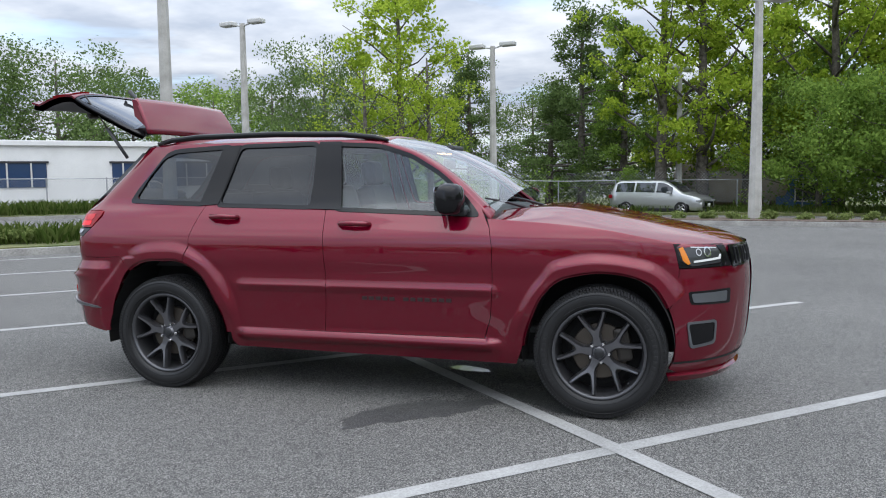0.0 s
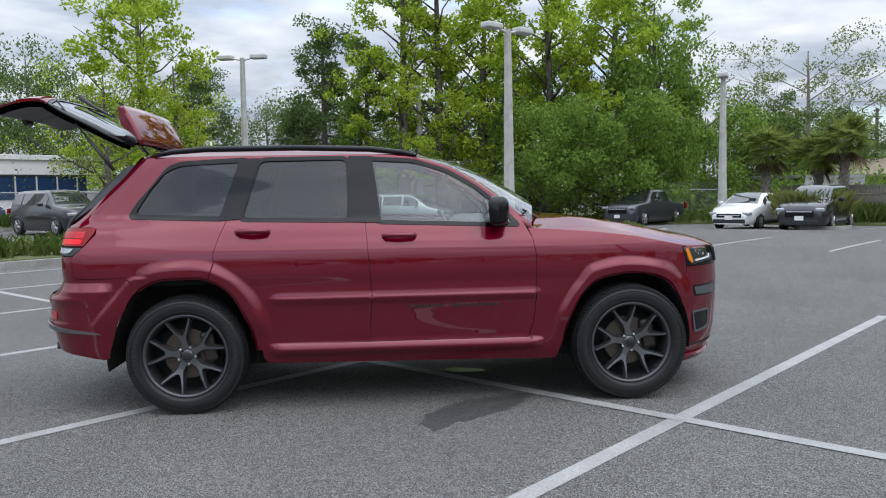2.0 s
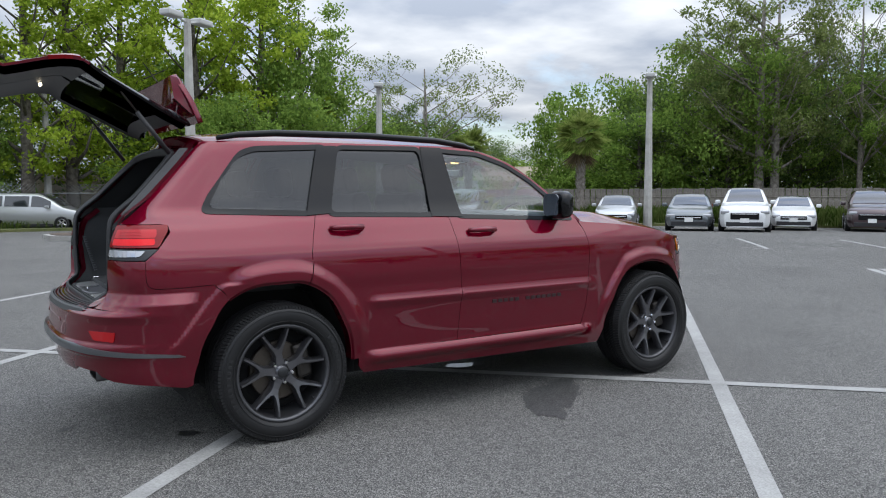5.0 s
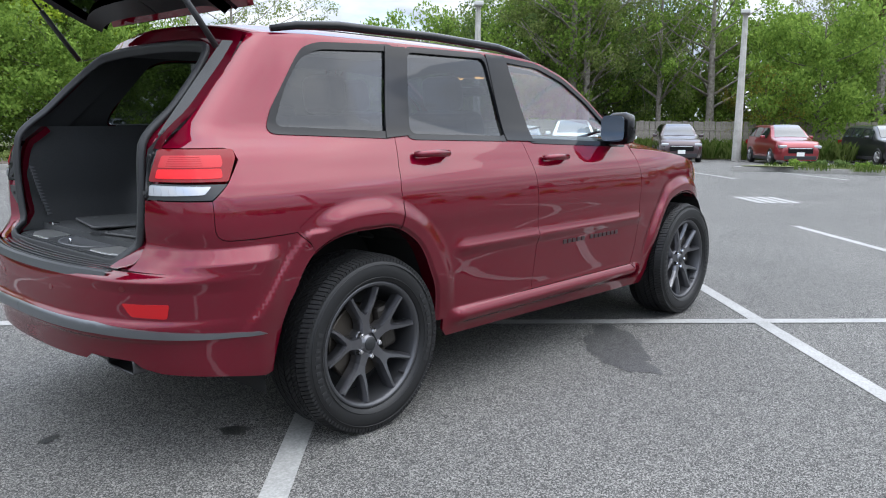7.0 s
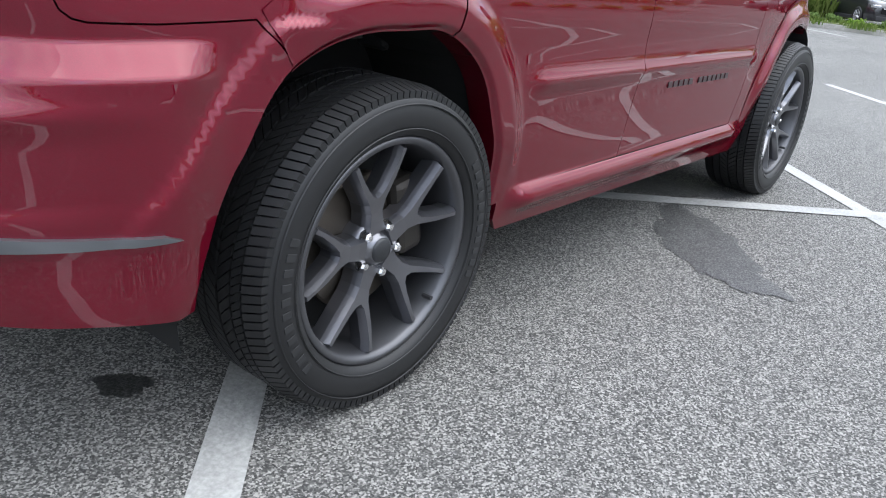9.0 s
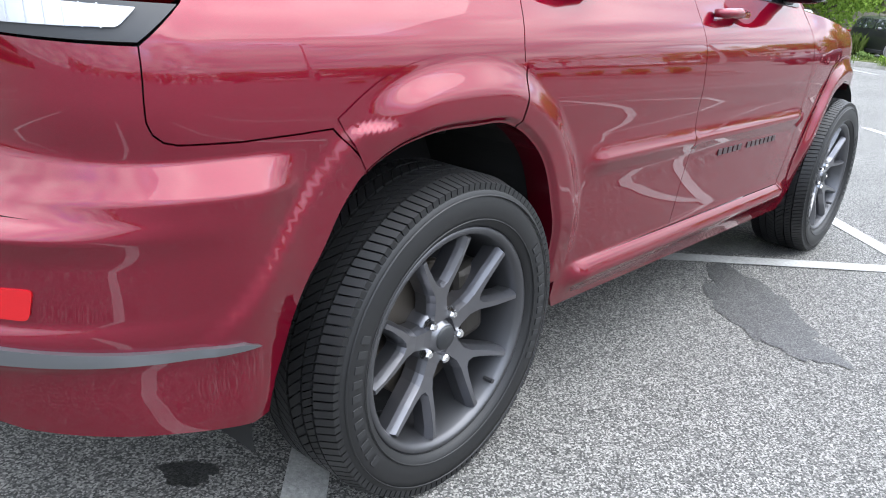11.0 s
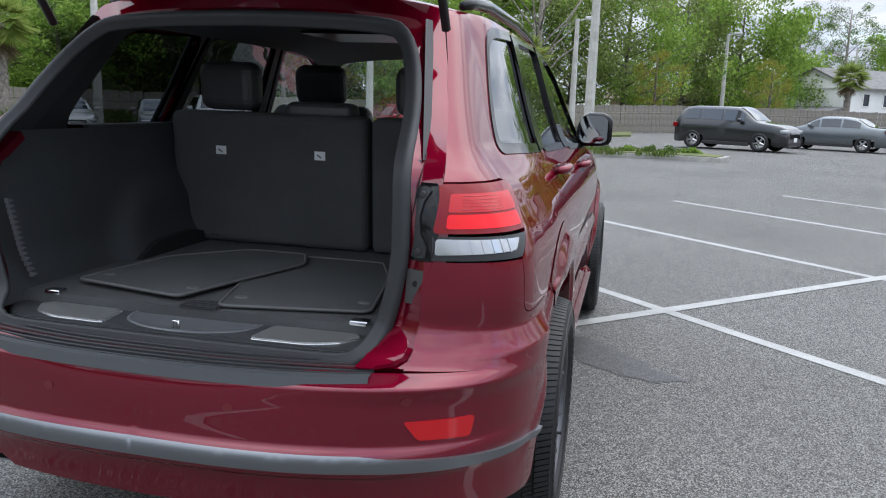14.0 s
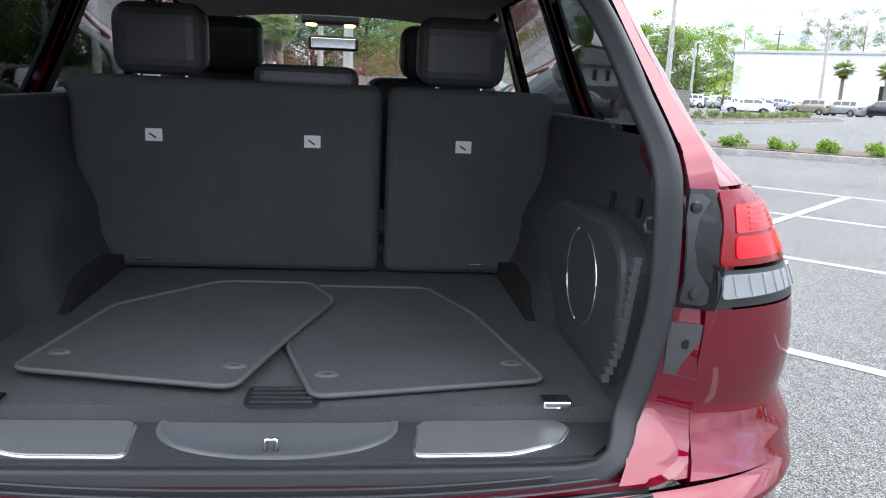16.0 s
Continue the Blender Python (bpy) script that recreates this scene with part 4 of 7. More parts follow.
    part("tail_pipe", bm, M["tip_metal"], CAR, "flat dark chrome tail pipe tip", smooth=False)
    part("pipe_bore", extrude_poly(shrink(tip, 0.007), 0.003, lambda u, v, w: Vector((-0.850 + w, sg * 0.532 + u, 0.424 + v))), M["liner"], CAR)
    bm = box_bm((0.10, 0.27, 0.10), (-0.800, sg * 0.532, 0.446), 0.02)
    part("tail_pipe_surround", bm, M["black_plastic"], CAR)
    # wheel wells
    for hub in (HUB_R, HUB_F):
        bm = bmesh.new()
        prof = [(hub + (arch_in[hub](a) + 0.014) * math.cos(radians(a)), HUB_Z + (arch_in[hub](a) + 0.014) * math.sin(radians(a))) for a in spread(-8, 191, 32)]
        ins = [bm.verts.new((x, sg * 0.50, z)) for x, z in prof]
        outs = [bm.verts.new((x, sg * 0.868, z)) for x, z in prof]
        for k in range(len(prof) - 1):
            bm.faces.new((ins[k], ins[k + 1], outs[k + 1], outs[k]))
        bm.faces.new(ins)
        part("wheel_well", bm, M["liner"], CAR, "black wheel well liner", smooth=False)

# gap filler just inside the panels
bm = box_bm((3.4, 1.30, 0.22), (1.35, 0, 0.36), 0.05)
part("underbody", bm, M["liner"], CAR, "dark underbody")
bm = box_bm((0.10, 0.5, 0.16), (-0.70, 0.0, 0.36), 0.03)
part("silencer", bm, M["dark_metal"], CAR)


# ---- wheels ----
def make_wheel(root):
    """One wheel with its tyre, its outer face towards -y, centred on the hub."""
    carcass = [(0.268, -0.098), (0.276, -0.122), (0.300, -0.132), (0.330, -0.133), (0.352, -0.127), (0.364, -0.118), (0.369, -0.106), (0.371, -0.09),
               (0.372, 0.0), (0.371, 0.09), (0.369, 0.106), (0.364, 0.119), (0.34, 0.131), (0.30, 0.132), (0.27, 0.11)]
    tyre = part("tyre", lathe_bm(carcass, 72), M["rubber"], root, "black rubber tyre with block tread", smooth=True)
    # tread: five ribs of blocks, cut by slanted grooves
    bm = bmesh.new()
    ribs = [(-0.124, -0.080, 120, 0.25), (-0.074, -0.046, 130, 0.5), (-0.040, -0.004, 90, 0.6), (0.004, 0.040, 90, -0.6), (0.046, 0.074, 130, -0.5), (0.080, 0.124, 120, -0.25)]
    for y0, y1, n, skew in ribs:
        for k in range(n):
            a0, a1 = 2 * math.pi * k / n, 2 * math.pi * (k + (0.80 if n == 120 else 0.84)) / n
            vs = []
            for r in (0.366, 0.3850):
                for y, sk in ((y0, 0.0), (y1, skew)):
                    rr = r - (0.013 if abs(y) > 0.11 else 0.0)
                    for a in (a0, a1):
                        b = a + sk * 2 * math.pi / n * 2
                        vs.append(bm.verts.new((rr * math.cos(b), y, rr * math.sin(b))))
            for f in ((0, 1, 3, 2), (4, 6, 7, 5), (0, 4, 5, 1), (2, 3, 7, 6), (0, 2, 6, 4), (1, 5, 7, 3)):
                bm.faces.new([vs[i] for i in f])
    bmesh.ops.recalc_face_normals(bm, faces=bm.faces[:])
    part("tread", bm, M["rubber"], root, "worn tread blocks")
    # side wall ribs and the maker's name as plain raised bars
    bm = lathe_bm([(0.3435, -0.1318), (0.3445, -0.1342), (0.3465, -0.1335), (0.3475, -0.1300)], 72)
    lathe_bm([(0.2895, -0.1305), (0.2905, -0.1328), (0.2925, -0.1330), (0.2935, -0.1315)], 72, bm=bm)
    part("sidewall_ring", bm, M["rubber"], root, smooth=True)
    for k in range(22):
        a = radians(150 + (k if k < 11 else k + 20.5) * 5.6)
        bm = box_bm((0.017, 0.003, 0.024), (0, 0, 0), 0.001)
        bar = part("lettering_bar", bm, M["rubber_worn"], root)
        bar.matrix_basis = Matrix.Translation((0.318 * math.cos(a), -0.1335, 0.318 * math.sin(a))) @ Matrix.Rotation(math.pi / 2 - a, 4, "Y")
    # rim barrel and lip
    rim = part("rim", lathe_bm([(0.271, -0.104), (0.274, -0.112), (0.268, -0.118), (0.256, -0.115), (0.250, -0.100), (0.243, -0.06), (0.236, 0.02), (0.240, 0.10), (0.262, 0.118)], 72), M["rim_dark"], root, "satin graphite alloy rim", smooth=True)

    def spoke_outline(inset):
        right = [(0.038, 0.034), (0.029, 0.066), (0.0265, 0.096), (0.033, 0.120), (0.059, 0.168), (0.090, 0.235)]
        inner = [(0.064, 0.246), (0.051, 0.214), (0.023, 0.166), (0.008, 0.146), (0.0, 0.142)]
        pts = right + inner + [(-x, z) for x, z in inner[:-1][::-1]] + [(-x, z) for x, z in right[::-1]]
        return shrink(pts, inset) if inset else (pts if area2(pts) > 0 else pts[::-1])

    def face_y(z):
        return -0.080 - 0.030 * smoothstep(z, 0.06, 0.25)

    base, mid, top = spoke_outline(0.0), spoke_outline(0.0035), spoke_outline(0.0085)
    bm = bmesh.new()
    layers = [[bm.verts.new((x, face_y(z) + d, z)) for x, z in pts] for pts, d in ((base, 0.055), (base, 0.022), (mid, 0.012), (top, 0.0))]
    n = len(base)
    for a, b in zip(layers, layers[1:]):
        for k in range(n):
            bm.faces.new((a[k], a[(k + 1) % n], b[(k + 1) % n], b[k]))
    bm.faces.new(layers[-1])
    bmesh.ops.recalc_face_normals(bm, faces=bm.faces[:])
    bm.normal_update()
    bmesh.ops.triangulate(bm, faces=[f for f in bm.faces if len(f.verts) > 4])
    spoke = part("spoke", bm, M["wheel_grey"], root, "forked graphite spoke")
    for k in range(1, 5):
        o = new("spoke", spoke.data)
        o.parent = root
        tagged(o, "forked graphite spoke")
        o.matrix_basis = Matrix.Rotation(radians(72 * k), 4, "Y")
    part("hub", lathe_bm([(0.004, -0.088), (0.030, -0.088), (0.034, -0.084), (0.040, -0.072), (0.060, -0.070), (0.070, -0.064), (0.072, -0.02)], 40), M["wheel_grey"], root, smooth=True)
    part("centre_cap", lathe_bm([(0.0005, -0.0935), (0.026, -0.0935), (0.030, -0.090), (0.031, -0.084)], 28), M["trim_grey"], root, "dark centre cap", smooth=True)
    for k in range(5):
        a = radians(90 + 36 + 72 * k)
        nut = part("lug_nut", lathe_bm([(0.0005, -0.093), (0.008, -0.092), (0.0115, -0.086), (0.0115, -0.066)], 6), M["chrome"], root, "chrome lug nut")
        nut.matrix_basis = Matrix.Translation((0.0575 * math.cos(a), 0, 0.0575 * math.sin(a)))
        # flat black ring on the hub paints the shade of the nut's recess
        well = part("lug_well", lathe_bm([(0.0115, -0.0705), (0.0155, -0.0712)], 16), M["liner"], root)
        well.matrix_basis = nut.matrix_basis.copy()
    valve = part("valve", tube_bm([(0, -0.09, 0), (0, -0.118, 0)], 0.006, 8), M["black_plastic"], root)
    valve.matrix_basis = Matrix.Translation((0.135, 0.0, -0.19))
    part("brake_disc", lathe_bm([(0.06, -0.02), (0.16, -0.02), (0.165, -0.016), (0.165, 0.012), (0.06, 0.012)], 48), M["rotor"], root, "rusty steel brake disc", smooth=False)
    bm = box_bm((0.09, 0.09, 0.20), (0.14, -0.01, 0.02), 0.02)
    part("brake_caliper", bm, M["dark_metal"], root, "dark brake caliper")
    part("backplate", lathe_bm([(0.01, 0.03), (0.20, 0.03), (0.24, 0.05)], 40), M["liner"], root)


proto = new("wheel")
proto.parent = CAR
make_wheel(proto)


def wheel_copy(m):
    made = {}
    for o in (proto, *proto.children_recursive):
        made[o] = o.copy()
        scene.collection.objects.link(made[o])
        made[o].parent = CAR if o is proto else made[o.parent]
    made[proto].matrix_basis = m
    return made[proto]


WHEEL_Y = TRACK - 0.07
proto.matrix_basis = pose(HUB_R, -WHEEL_Y, HUB_Z, 0, -11, 0)
wheel_copy(pose(HUB_F, -WHEEL_Y, HUB_Z, 0, -11, 0))
wheel_copy(pose(HUB_R, WHEEL_Y, HUB_Z, 0, 30, 180))
wheel_copy(pose(HUB_F, WHEEL_Y, HUB_Z, 0, 50, 180))


# ---- rear opening, tailgate and boot ----
def loft(name, a, b, mat, parent, label="", closed=False, toward=None, smooth=True):
    """A strip between two rows of points."""
    bm = bmesh.new()
    va, vb = [bm.verts.new(p) for p in a], [bm.verts.new(p) for p in b]
    n = len(a)
    for k in range(n if closed else n - 1):
        bm.faces.new((va[k], va[(k + 1) % n], vb[(k + 1) % n], vb[k]))
    bmesh.ops.recalc_face_normals(bm, faces=bm.faces[:])
    bm.normal_update()
    if toward is not None and sum(f.normal.dot(toward) for f in bm.faces) < 0:
        bmesh.ops.reverse_faces(bm, faces=bm.faces[:])
    return part(name, bm, mat, parent, label, smooth=smooth)


def fine(points, n):
    """Resample a row of points evenly through smooth curves."""
    ds = [0.0]
    for a, b in zip(points, points[1:]):
        ds.append(ds[-1] + (Vector(b) - Vector(a)).length)
    cs = [curve(list(zip(ds, [p[i] for p in points]))) for i in range(len(points[0]))]
    return [Vector([c(ds[-1] * k / n) for c in cs]) for k in range(n + 1)]


def seal_x(z):
    return -0.82 - 0.066 * (1 - smoothstep(z, 0.785, 0.86)) if z < 1.20 else -0.82 + 0.94 * (z - 1.20)


# half loops from the middle of the sill, up the right side, to the middle of the roof edge: (y, z)
SEAL = [(0.0, 0.772), (0.30, 0.774), (0.465, 0.778), (0.512, 0.80), (0.547, 0.86), (0.570, 0.95), (0.584, 1.06), (0.580, 1.21), (0.560, 1.36), (0.535, 1.46), (0.495, 1.545), (0.44, 1.592), (0.2, 1.612), (0.0, 1.616)]
EDGE = [(0.0, 0.778), (0.32, 0.780), (0.56, 0.782), (0.625, 0.80), (0.640, 0.86), (0.645, 0.95), (0.672, 1.06), (0.672, 1.21), (0.640, 1.36), (0.612, 1.46), (0.580, 1.56), (0.545, 1.655), (0.28, 1.688), (0.0, 1.694)]


def edge_point(y, z):
    if z > 1.60 and y < 0.56:
        return (-0.345 - 0.03 * (1 - y / 0.6), -y, z)
    return tuple(body(u_at_y(max(y, 0.02), z), z)[:1]) + (-y, z)


seal_right = fine([(seal_x(z), -y, z) for y, z in SEAL], 60)
edge_right = fine([edge_point(y, z) for y, z in EDGE], 60)
flip = lambda row: [Vector((p[0], -p[1], p[2])) for p in row]
seal_loop = seal_right + flip(seal_right)[::-1][1:-1]
edge_loop = edge_right + flip(edge_right)[::-1][1:-1]
mid_loop = [s.lerp(e, 0.45) + Vector((0.014, 0, 0)) for s, e in zip(seal_loop, edge_loop)]
loft("tailgate_jamb", edge_loop, mid_loop, M["red_paint"], CAR, "dark red painted tailgate opening", True, Vector((-1, 0, 0)))
loft("jamb_lip", mid_loop, [p + Vector((0.012, 0, 0)) for p in seal_loop], M["red_paint"], CAR, "", True, Vector((-1, 0, 0)))
bm = bmesh.new()
rings = []
for k, p in enumerate(seal_loop):
    d = (seal_loop[(k + 1) % len(seal_loop)] - seal_loop[k - 1]).normalized()
    side = d.cross(Vector((1, 0, 0))).normalized()
    up = side.cross(d)
    rings.append([bm.verts.new(p + 0.023 * math.cos(a) * side + (0.013 + 0.004 * math.cos(3 * a)) * math.sin(a) * up) for a in (2 * math.pi * i / 16 for i in range(16))])
for k in range(len(rings)):
    a, b = rings[k], rings[(k + 1) % len(rings)]
    for i in range(16):
        bm.faces.new((a[i], a[(i + 1) % 16], b[(i + 1) % 16], b[i]))
bmesh.ops.recalc_face_normals(bm, faces=bm.faces[:])
part("tailgate_seal", bm, M["seal"], CAR, "dark grey rubber tailgate seal", smooth=True)

# painted panel behind the opening's edge
SEAL_Y = curve([(0.778, 0.50), (0.80, 0.515), (0.86, 0.55), (0.95, 0.572), (1.06, 0.586), (1.21, 0.582), (1.30, 0.57)])
def jamb_surf(u, z):
    """The painted jamb: leaves the body's rear at the tail lamp and slopes into the boot."""
    p = body(u, z)
    p.x += 0.58 * max(0.0, 0.664 + p.y) * smoothstep(z, 0.80, 0.90)
    return p


zs_j = spread(0.785, 1.28, 12)
JAMB = [(u_at_y(0.70, z), z) for z in zs_j] + [(u_at_y(SEAL_Y(z), z), z) for z in zs_j[::-1]]
for mirror in (False, True):
    sheet("jamb_panel", panel_mesh(JAMB, surf=jamb_surf, step=0.025, lift=-0.006, depth=0.03), M["red_paint"], CAR, "", mirror)

# step pad along the top of the bumper, ribbed
pad_line = lambda y: rear_x(0.742) + 0.22 * (abs(y) / 0.9) ** 2.4
ys = spread(-0.555, 0.555, 40)


def pad_bar(x0, x1, zt, drop):
    """A long bar across the bumper top, following its bow."""
    bm = bmesh.new()
    rows = [[bm.verts.new((pad_line(y) + x, y, z)) for y in ys] for x, z in ((x0, zt - drop), (x0 + 0.001, zt - 0.0015), (x0 + 0.003, zt), (x1 - 0.003, zt), (x1 - 0.001, zt - 0.0015), (x1, zt - drop))]
    for a, b in zip(rows, rows[1:]):
        for k in range(len(ys) - 1):
            bm.faces.new((a[k], a[k + 1], b[k + 1], b[k]))
    bmesh.ops.recalc_face_normals(bm, faces=bm.faces[:])
    bm.normal_update()
    if sum(f.normal.z for f in bm.faces) < 0:
        bmesh.ops.reverse_faces(bm, faces=bm.faces[:])
    return bm


# near-black base paints shade into the grooves between the ribs
PAD = part("step_pad", pad_bar(0.0, 0.135, 0.766, 0.030), M["liner"], CAR, "ribbed black plastic bumper step pad")
for k in range(5):
    part("pad_rib", pad_bar(0.019 + 0.0185 * k, 0.0285 + 0.0185 * k, 0.7775 + 0.0022 * k, 0.009), M["step_black"], PAD)
# front lip in a lighter grey than the ribs, painting in its highlight
bm = bmesh.new()
a = [bm.verts.new((pad_line(y) - 0.002, y, 0.7735)) for y in ys]
b = [bm.verts.new((pad_line(y) + 0.014, y, 0.777)) for y in ys]
c = [bm.verts.new((pad_line(y) - 0.009, y, 0.746)) for y in ys]
for k in range(len(ys) - 1):
    bm.faces.new((a[k], a[k + 1], b[k + 1], b[k])); bm.faces.new((c[k], c[k + 1], a[k + 1], a[k]))
part("step_edge", bm, M["pad_edge"], CAR, "step pad edge, lit lip painted in lighter grey", smooth=False)

# fittings on the right and left pillars, lying on the painted panel
on_body = lambda pts: [(u_at_y(y, z), z) for y, z in pts]
for mirror in (False, True):
    sg = 1 if mirror else -1
    sheet("lamp_backing", panel_mesh(on_body([(0.606, 1.028), (0.662, 1.028), (0.662, 1.208), (0.606, 1.208)]), surf=jamb_surf, step=0.02, lift=0.002, depth=0.010, gap=0), M["gloss_black"], CAR, "black tail lamp backing", mirror)
    outline = rounded(on_body([(0.612, 1.035), (0.650, 1.035), (0.653, 1.06), (0.634, 1.09), (0.629, 1.13), (0.636, 1.165), (0.653, 1.192), (0.640, 1.20), (0.612, 1.195)]), 0.008)
    bracket = sheet("pillar_bracket", panel_mesh(outline, surf=jamb_surf, step=0.02, lift=0.007, depth=0.015, gap=0), M["trim_grey"], CAR, "dark grey plastic pillar bracket", mirror)
    for z in (1.052, 1.182):
        p = jamb_surf(u_at_y(0.630, z), z)
        o = part("bracket_bolt", lathe_bm([(0.0005, -0.006), (0.008, -0.005), (0.010, 0.0)], 12, "x"), M["black_plastic"], bracket)
        o.matrix_basis = Matrix.Translation((p.x - 0.008, sg * 0.630, z))
    latch = sheet("latch_plate", panel_mesh(on_body([(0.600, 0.922), (0.648, 0.922), (0.650, 1.005), (0.602, 1.005)]), surf=jamb_surf, step=0.02, lift=0.006, depth=0.014, gap=0), M["latch_metal"], CAR, "dark metal latch plate", mirror)
    p = jamb_surf(u_at_y(0.626, 0.972), 0.972)
    o = part("latch_hole", lathe_bm([(0.0005, -0.001), (0.007, -0.001), (0.008, 0.0)], 12, "x"), M["liner"], latch)
    o.matrix_basis = Matrix.Translation((p.x - 0.007, sg * 0.626, 0.972))
    part("latch_tab", box_bm((0.012, 0.012, 0.030), (p.x - 0.004, sg * 0.646, 0.975), 0.003), M["latch_metal"], latch)
    p = jamb_surf(u_at_y(0.598, 0.891), 0.891)
    o = part("bumper_bolt", lathe_bm([(0.0005, -0.008), (0.008, -0.006), (0.010, 0.0)], 12, "x"), M["dark_metal"], CAR)
    o.matrix_basis = Matrix.Translation((p.x + 0.004, sg * 0.598, 0.891))

# tailgate: built closed, then swung up about the roof hinge
gate_u = lambda y, z: u_at_y(y, z)
MID = lambda z: rear_start(z) - 1.256
HINGE, SWING = Vector((-0.33, 0, 1.700)), 72.5
GATE = new("tailgate")
GATE.parent = CAR
GATE.matrix_basis = Matrix.Translation(HINGE + Vector((0.02, 0, 0.055))) @ Matrix.Rotation(radians(SWING), 4, "Y") @ Matrix.Translation(-HINGE)
tagged(GATE, "raised dark red tailgate with black inner trim")
zs_side = [0.80, 0.92, 1.03, 1.10, 1.21, 1.30, 1.40, 1.50, 1.58]
side_y = curve([(0.80, 0.60), (0.95, 0.63), (1.10, 0.66), (1.21, 0.66), (1.40, 0.625), (1.58, 0.585), (1.66, 0.55)])
GATE_OUT = [(gate_u(side_y(z), z), z) for z in zs_side] + [(gate_u(0.56, 1.64), 1.64), (gate_u(0.3, 1.66), 1.66), (MID(1.66), 1.665), (MID(1.21), 1.21), (MID(0.80), 0.79), (gate_u(0.3, 0.79), 0.79)]
WIN = [(gate_u(0.630, 1.25), 1.25), (gate_u(0.612, 1.35), 1.35), (gate_u(0.565, 1.59), 1.59), (MID(1.58), 1.585), (MID(1.4), 1.4), (MID(1.25), 1.245)]
for mirror in (False, True):
    sg = 1 if mirror else -1
    LOW = [p for p in GATE_OUT[:5]] + [(gate_u(side_y(1.235), 1.235), 1.235), (gate_u(0.4, 1.235), 1.235), (MID(1.235), 1.235)] + GATE_OUT[-3:]
    HIGH = [(gate_u(side_y(1.235), 1.235), 1.235)] + GATE_OUT[5:12] + [(MID(1.5), 1.5), (MID(1.4), 1.4), (MID(1.3), 1.3), (MID(1.235), 1.235), (gate_u(0.4, 1.235), 1.235)]
    sheet("outer_panel", panel_mesh(LOW, step=0.05), M["red_paint"], GATE, "dark red lower tailgate skin", mirror)
    sheet("window_frame", panel_mesh(HIGH, [WIN], step=0.05), M["gloss_black"], GATE, "gloss black frame of the rear window", mirror)
    sheet("inner_trim", panel_mesh(shrink(GATE_OUT, 0.012), [shrink(WIN, 0.02)], step=0.06, lift=-0.055, depth=-0.05), M["black_plastic"], GATE, "black plastic inner tailgate trim", mirror)
    sheet("rear_window", panel_mesh(WIN, step=0.06, lift=-0.006, depth=0.004), M["rear_glass"], GATE, "tinted rear window", mirror)
    sheet("gate_lamp", panel_mesh([(gate_u(0.66, 1.20), 1.20), (gate_u(0.66, 1.05), 1.05), (gate_u(0.40, 1.05), 1.05), (gate_u(0.44, 1.20), 1.20)], step=0.04, lift=0.006, depth=0.02), M["tail_red"], GATE, "red inner tail lamp", mirror)
    # gas strut from the gate to the pillar
    foot, head = Vector((-0.50, sg * 0.60, 1.585)), GATE.matrix_basis @ Vector((-0.775, sg * 0.60, 1.275))
    part("gas_strut", tube_bm([foot, foot.lerp(head, 0.46)], 0.0125, 8), M["black_plastic"], CAR, "black gas strut", smooth=True)
    part("strut_rod", tube_bm([foot.lerp(head, 0.46), head], 0.0055, 8), M["dark_metal"], CAR, smooth=True)
sp = lambda x, s: Vector((-0.335 + x, s * (0.575 - 0.03 * (-x / 0.28) ** 2), 1.704 + 0.014 * (1 - s * s) - 0.045 * (-x / 0.28) ** 2))
grid_sheet("spoiler", sp, spread(-0.285, 0.0, 8), SS, M["red_paint"], GATE, "dark red roof spoiler", depth=0.028)
grid_sheet("spoiler_underside", lambda x, s: sp(x, s) + Vector((0, 0, -0.030)), spread(-0.283, -0.002, 4), SS, M["red_paint"], GATE)
for sg in (-1, 1):
    bm = extrude_poly([(-0.34, 1.70), (-0.60, 1.655), (-0.62, 1.62), (-0.50, 1.60), (-0.40, 1.66)], 0.05, lambda u, v, w: Vector((u, sg * (0.555 - w), v)))
    part("spoiler_fin", bm, M["red_paint"], GATE)
bm = tube_bm([(-0.875, -0.02, 1.245), (-0.80, -0.05, 1.30), (-0.64, -0.20, 1.46)], [0.02, 0.012, 0.007], 8)
part("rear_wiper", bm, M["black_plastic"], GATE, smooth=True)
bm = box_bm((0.03, 0.30, 0.045), (-0.892, 0, 1.015), 0.01)
part("gate_pull", bm, M["black_plastic"], GATE)
part("gate_latch", box_bm((0.06, 0.10, 0.04), (-0.83, 0, 0.82), 0.01), M["dark_metal"], GATE)
bm = box_bm((0.02, 0.06, 0.012), (-0.79, 0.25, 1.10), 0.004)
part("gate_light", bm, M["gate_glow"], GATE, "lit tailgate courtesy lamp")

# boot floor, sill trim and its details
def plate(name, outline, z, thick, mat, label="", bevel=0.004):
    bm = extrude_poly(outline, thick, lambda u, v, w: Vector((u, v, z + w)))
    if bevel:
        tops = [e for e in bm.edges if all(abs(v.co.z - z - thick) < 1e-5 for v in e.verts)]
        bmesh.ops.bevel(bm, geom=tops, offset=bevel, segments=2, affect="EDGES")
    return part(name, bm, mat, CAR, label)


